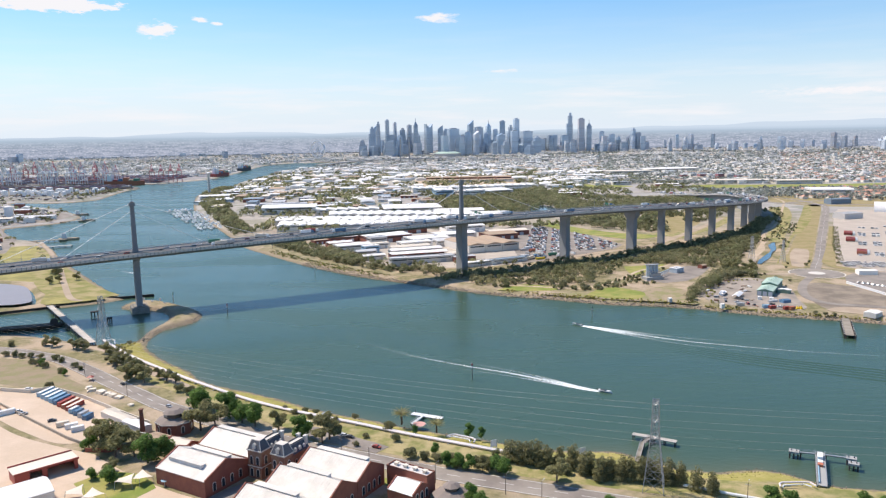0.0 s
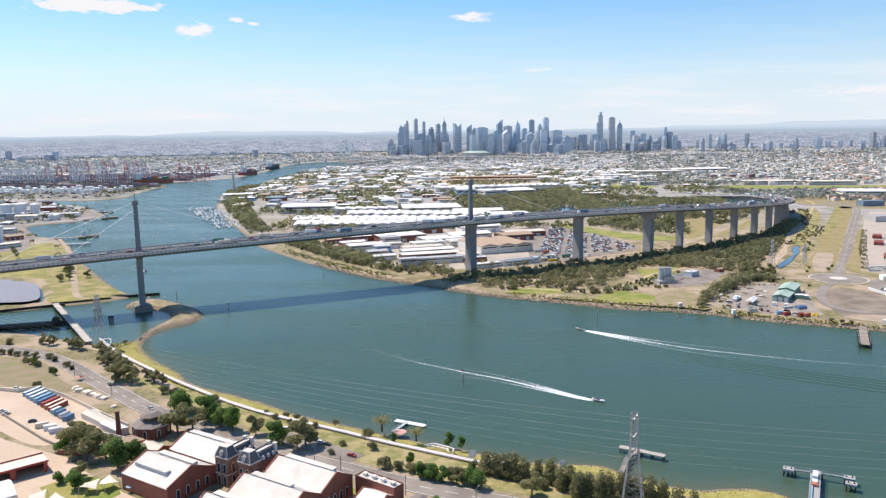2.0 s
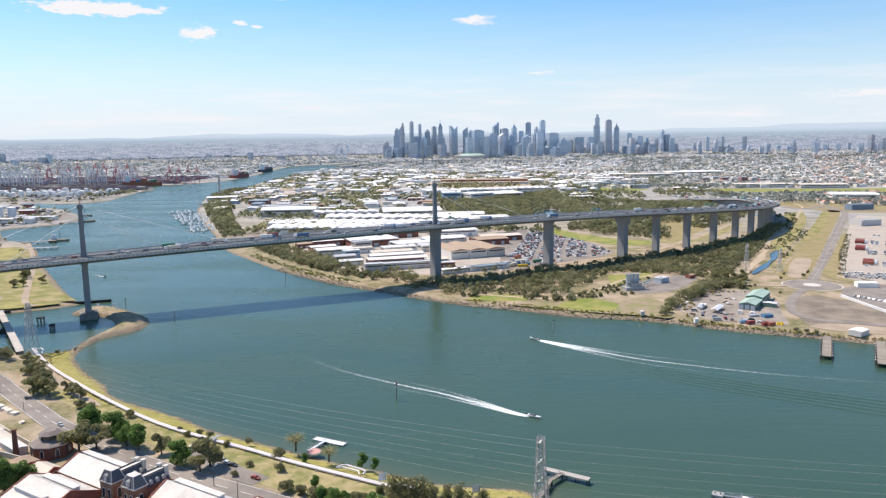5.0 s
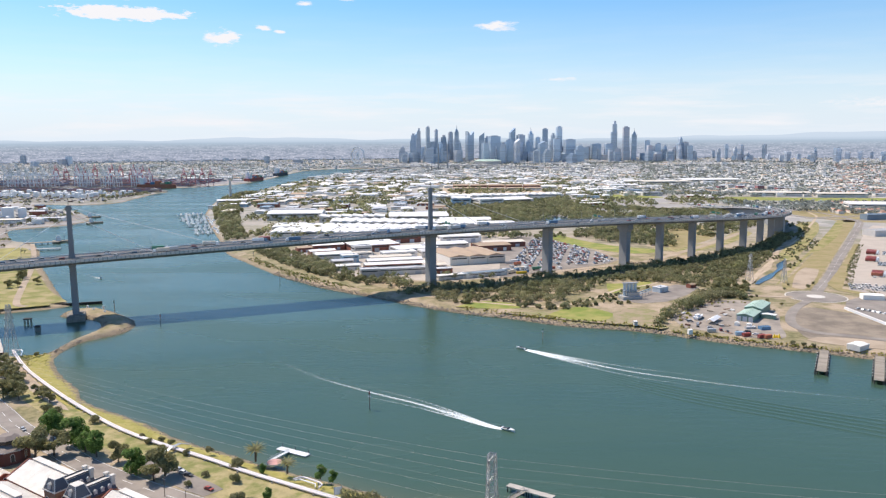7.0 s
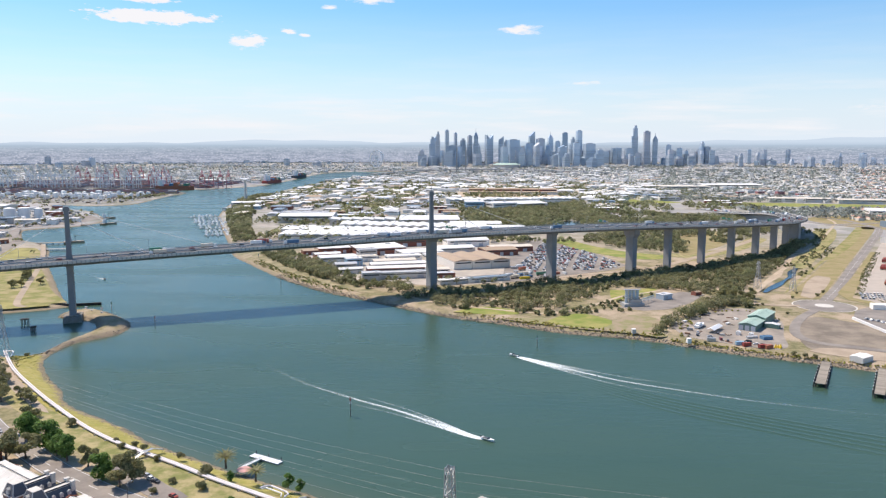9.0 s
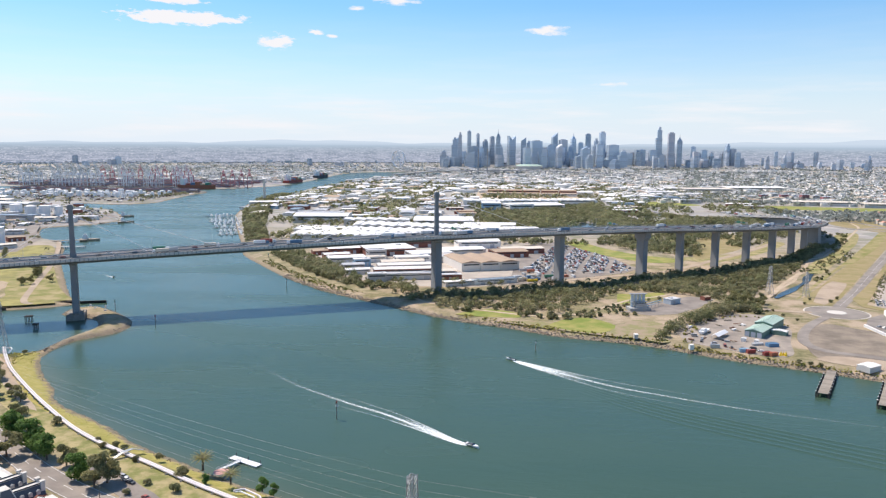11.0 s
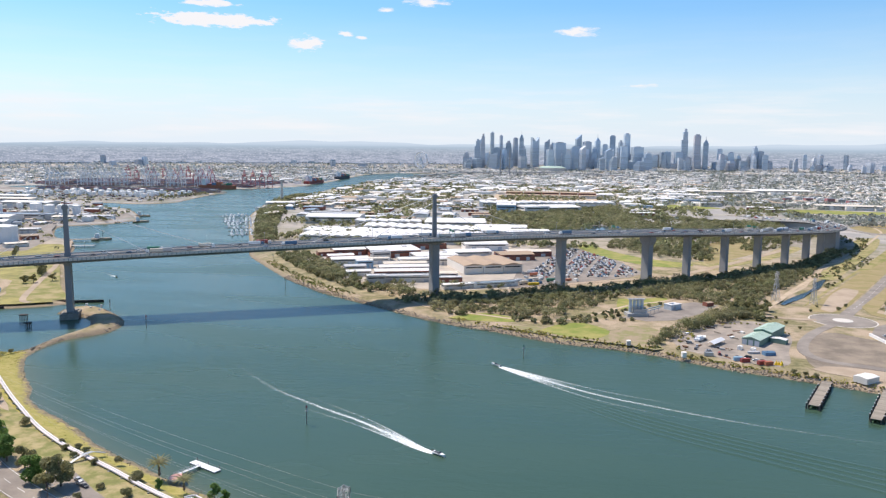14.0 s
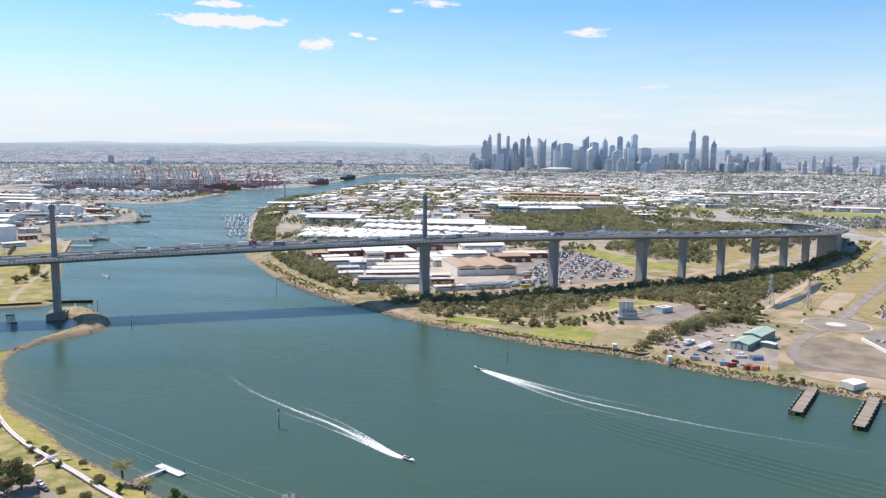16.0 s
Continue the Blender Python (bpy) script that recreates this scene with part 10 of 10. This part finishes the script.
ell = lambda a, b: [(a * math.cos(q), b * math.sin(q)) for q in np.linspace(0, 2 * math.pi, 33)[:-1]]
part("bowl", Shape().prism(ell(84, 66), -0.5, 22, ell(90, 70)), M_WALL_GREY, t)
part("roof", Shape().prism(ell(92, 72), 22, 33, ell(58, 36)), M_SHEDGREEN, t)


# ---- the suburbs, as joined masses ----
def far_array(P):
    d = P[..., :2] - np.array([MID.x, MID.y])
    r = np.maximum(np.linalg.norm(d, axis=-1), 1e-6)
    k = LAST_R - NEAR_R
    s = np.where(r > NEAR_R, (NEAR_R + k * (1 - np.exp(-np.maximum(r - NEAR_R, 0) / k))) / r, 1.0)
    return np.stack([MID.x + d[..., 0] * s, MID.y + d[..., 1] * s, EYE_Z - (EYE_Z - P[..., 2]) * s], -1)


def blocks(name, label, X, Y, W, D, H, T, material, roof=0.0):
    """Many small houses as one mesh: walls with a ridged or flat top."""
    n = len(X)
    c, s = np.cos(T), np.sin(T)
    def corner(a, b, z):
        return np.stack([X + c * a * W / 2 - s * b * D / 2, Y + s * a * W / 2 + c * b * D / 2, z], -1)
    lo, hi = np.full(n, 2.0), 3 + H
    p = [corner(-1, -1, lo), corner(1, -1, lo), corner(1, 1, lo), corner(-1, 1, lo), corner(-1, -1, hi), corner(1, -1, hi), corner(1, 1, hi), corner(-1, 1, hi)]
    if roof:
        p += [corner(-0.8, 0, hi + roof * D), corner(0.8, 0, hi + roof * D)]
        q = [(0, 1, 5, 4), (1, 2, 6, 5), (2, 3, 7, 6), (3, 0, 4, 7), (4, 5, 9, 8), (6, 7, 8, 9), (5, 6, 9, 9), (7, 4, 8, 8)]
    else:
        q = [(0, 1, 5, 4), (1, 2, 6, 5), (2, 3, 7, 6), (3, 0, 4, 7), (4, 5, 6, 7)]
    P = far_array(np.stack(p, 1))
    co = np.stack([P[:, list(f_)] for f_ in q], 1).reshape(-1, 3)
    me = quads_mesh(name, co, material)
    me.materials.append(M_WALL_PALE)
    me.polygons.foreach_set("material_index", np.tile(np.array([1] * 4 + [0] * (len(q) - 4), np.int32), n))
    return tagged(new(name, me), label, "houses", kind="stuff")


def belt(X, Y):
    """Where the town runs to tree belts (high) or to built-up streets (low)."""
    return np.sin(Y * 0.0052 + 1.6 * np.sin(X * 0.0031)) + 0.7 * np.sin(X * 0.0071 + 0.8 * np.sin(Y * 0.004)) + 0.4 * np.sin(X * 0.019 + Y * 0.013)


def spread(n, r0, r1, a0, a1, seed, pad=25.0, power=1.0, green=0):
    g = np.random.default_rng(seed)
    r = r0 * (r1 / r0) ** (g.random(n) ** power)
    a = g.uniform(a0, a1, n)
    X, Y = MID.x + r * np.sin(a), MID.y + r * np.cos(a)
    ok = np.ones(n, bool)
    if green:
        ok &= green * (belt(X, Y) + g.normal(0, 0.2, n)) > (0.2 if green > 0 else -0.55)
    nearer = (np.abs(X) < 2600) & (Y < 4700)
    if nearer.any():
        ok[nearer] = signed(X[nearer], Y[nearer], river) > pad
    for lo_x, hi_x, lo_y, hi_y in ((-1800, 380, 0, 2950), (380, 640, 0, 2100), (560, 1000, 600, 1420), (640, 1500, 1850, 2060), (-1000, -600, 900, 1600)):
        ok &= ~((X > lo_x) & (X < hi_x) & (Y > lo_y) & (Y < hi_y))
    return X[ok], Y[ok], g


for name, label, n, r0, r1, a0, a1, seed, size, m_, roof in (
        ("far_sheds", "distant pale-roofed sheds and factories", 1500, 2100, 5200, -0.75, 0.2, 1, (18, 60, 5, 12), M_WHITE, 0), ("far_sheds", "distant grey-roofed sheds and factories", 1300, 2100, 6500, -0.75, 0.75, 2, (14, 46, 5, 12), M_GREYROOF, 0),
        ("far_sheds", "distant cream-roofed sheds", 900, 2100, 6000, -0.75, 0.75, 3, (14, 46, 5, 11), M_CREAM, 0), ("far_sheds", "distant brown-roofed sheds", 500, 2200, 6000, -0.75, 0.5, 13, (14, 40, 5, 11), M_BROWNROOF, 0.1),
        ("far_houses", "distant suburban houses with pale roofs", 5600, 2400, 6900, -0.75, 0.75, 4, (8, 17, 4, 6.5), M_WALL_PALE, 0.2), ("far_houses", "distant suburban houses with white roofs", 1900, 2400, 6900, 0.1, 0.75, 5, (9, 20, 4, 7), M_WHITE, 0.1),
        ("far_houses", "distant suburban houses with terracotta roofs", 2400, 1700, 5200, 0.42, 0.8, 6, (10, 20, 4, 7), M_TILE, 0.25), ("far_houses", "distant suburban houses with grey roofs", 5200, 2200, 6900, -0.75, 0.8, 7, (9, 22, 4, 8), M_GREYROOF, 0.2),
        ("far_flats", "distant blocks of flats", 320, 3600, 6900, -0.75, 0.8, 8, (14, 30, 8, 18), M_WALL_PALE, 0), ("far_flats", "distant grey blocks of flats", 260, 3600, 6900, -0.75, 0.8, 9, (14, 30, 8, 18), M_WALL_GREY, 0)):
    X, Y, g = spread(n, r0, r1, a0, a1, seed, green=-1)
    k = len(X)
    blocks(name, label, X, Y, g.uniform(size[0], size[1], k), g.uniform(size[0] * 0.7, size[1] * 0.6, k), g.uniform(size[2], size[3], k), 0.1 + (g.random(k) < 0.5) * np.pi / 2 + g.normal(0, 0.05, k), m_, roof)


def far_trees(name, label, X, Y, h0, h1, tufts, size, material, seed):
    g = np.random.default_rng(seed)
    n = len(X)
    h = g.uniform(h0, h1, n)
    d = g.normal(size=(n, tufts, 3))
    d[..., 2] = np.abs(d[..., 2])
    d /= np.linalg.norm(d, axis=-1)[..., None]
    c = np.stack([np.repeat(X[:, None], tufts, 1), np.repeat(Y[:, None], tufts, 1), np.repeat(3 + h[:, None] * 0.45, tufts, 1)], -1)
    c = c + d * np.stack([h * 0.5, h * 0.5, h * 0.5], -1)[:, None, :]
    nrm = d + g.normal(size=d.shape) * 0.4
    nrm /= np.linalg.norm(nrm, axis=-1)[..., None]
    u = np.cross(nrm, g.normal(size=d.shape))
    u /= np.linalg.norm(u, axis=-1)[..., None]
    v = np.cross(nrm, u)
    s = size * (0.6 + 0.8 * g.random((n, tufts)))[..., None]
    co = far_array(np.stack([c - u * s, c - v * s, c + u * s, c + v * s], 2)).reshape(-1, 3)
    return tagged(new(name, quads_mesh(name, co, material, np.repeat(np.clip(g.normal(0, 0.3, n), -0.5, 0.8), tufts))), label, "trees", kind="stuff")


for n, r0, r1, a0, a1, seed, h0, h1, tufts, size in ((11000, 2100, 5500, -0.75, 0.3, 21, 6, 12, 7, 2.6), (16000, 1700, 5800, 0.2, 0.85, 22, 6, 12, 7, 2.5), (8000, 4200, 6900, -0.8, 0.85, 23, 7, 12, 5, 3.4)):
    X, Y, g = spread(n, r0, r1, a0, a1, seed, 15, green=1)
    far_trees("far_trees", "distant street and garden trees with leaves paled for haze", X, Y, h0, h1, tufts, size, M_FARLEAF, seed)
for i, (m_, words, roof_) in enumerate(((M_WHITE, "white", 0.12), (M_CREAM, "cream", 0.1), (M_GREYROOF, "grey", 0), (M_BROWNROOF, "brown", 0.12))):
    rows_ = np.array([b[:6] for b in back_row if (0, 0, 0, 1, 2, 2, 2, 3)[b[6]] == i])
    blocks("far_warehouses", f"distant rows of warehouses with {words} roofs", *rows_.T, m_, roof_)
# Street trees between the warehouses.
g = np.random.default_rng(31)
X, Y = g.uniform(-600, 700, 9000), 1180 * 2.6 ** g.random(9000)
ok = (signed(X, Y, river) > 30) & (np.sin(X * 0.021) + np.sin(Y * 0.017 + 1) + np.sin(X * 0.07) * 0.8 > -0.3) & ~((X > 380) & (Y < 1760))
far_trees("street_trees", "dark street trees between the warehouses", X[ok], Y[ok], 6, 12, 12, 2.0, M_DARKLEAF, 32)
X, Y = g.uniform(-1500, -420, 1100), g.uniform(900, 2300, 1100)
ok = signed(X, Y, river) > 12
far_trees("yard_trees", "scattered dark trees on the west bank", X[ok], Y[ok], 4, 9, 14, 1.4, M_DARKLEAF, 33)
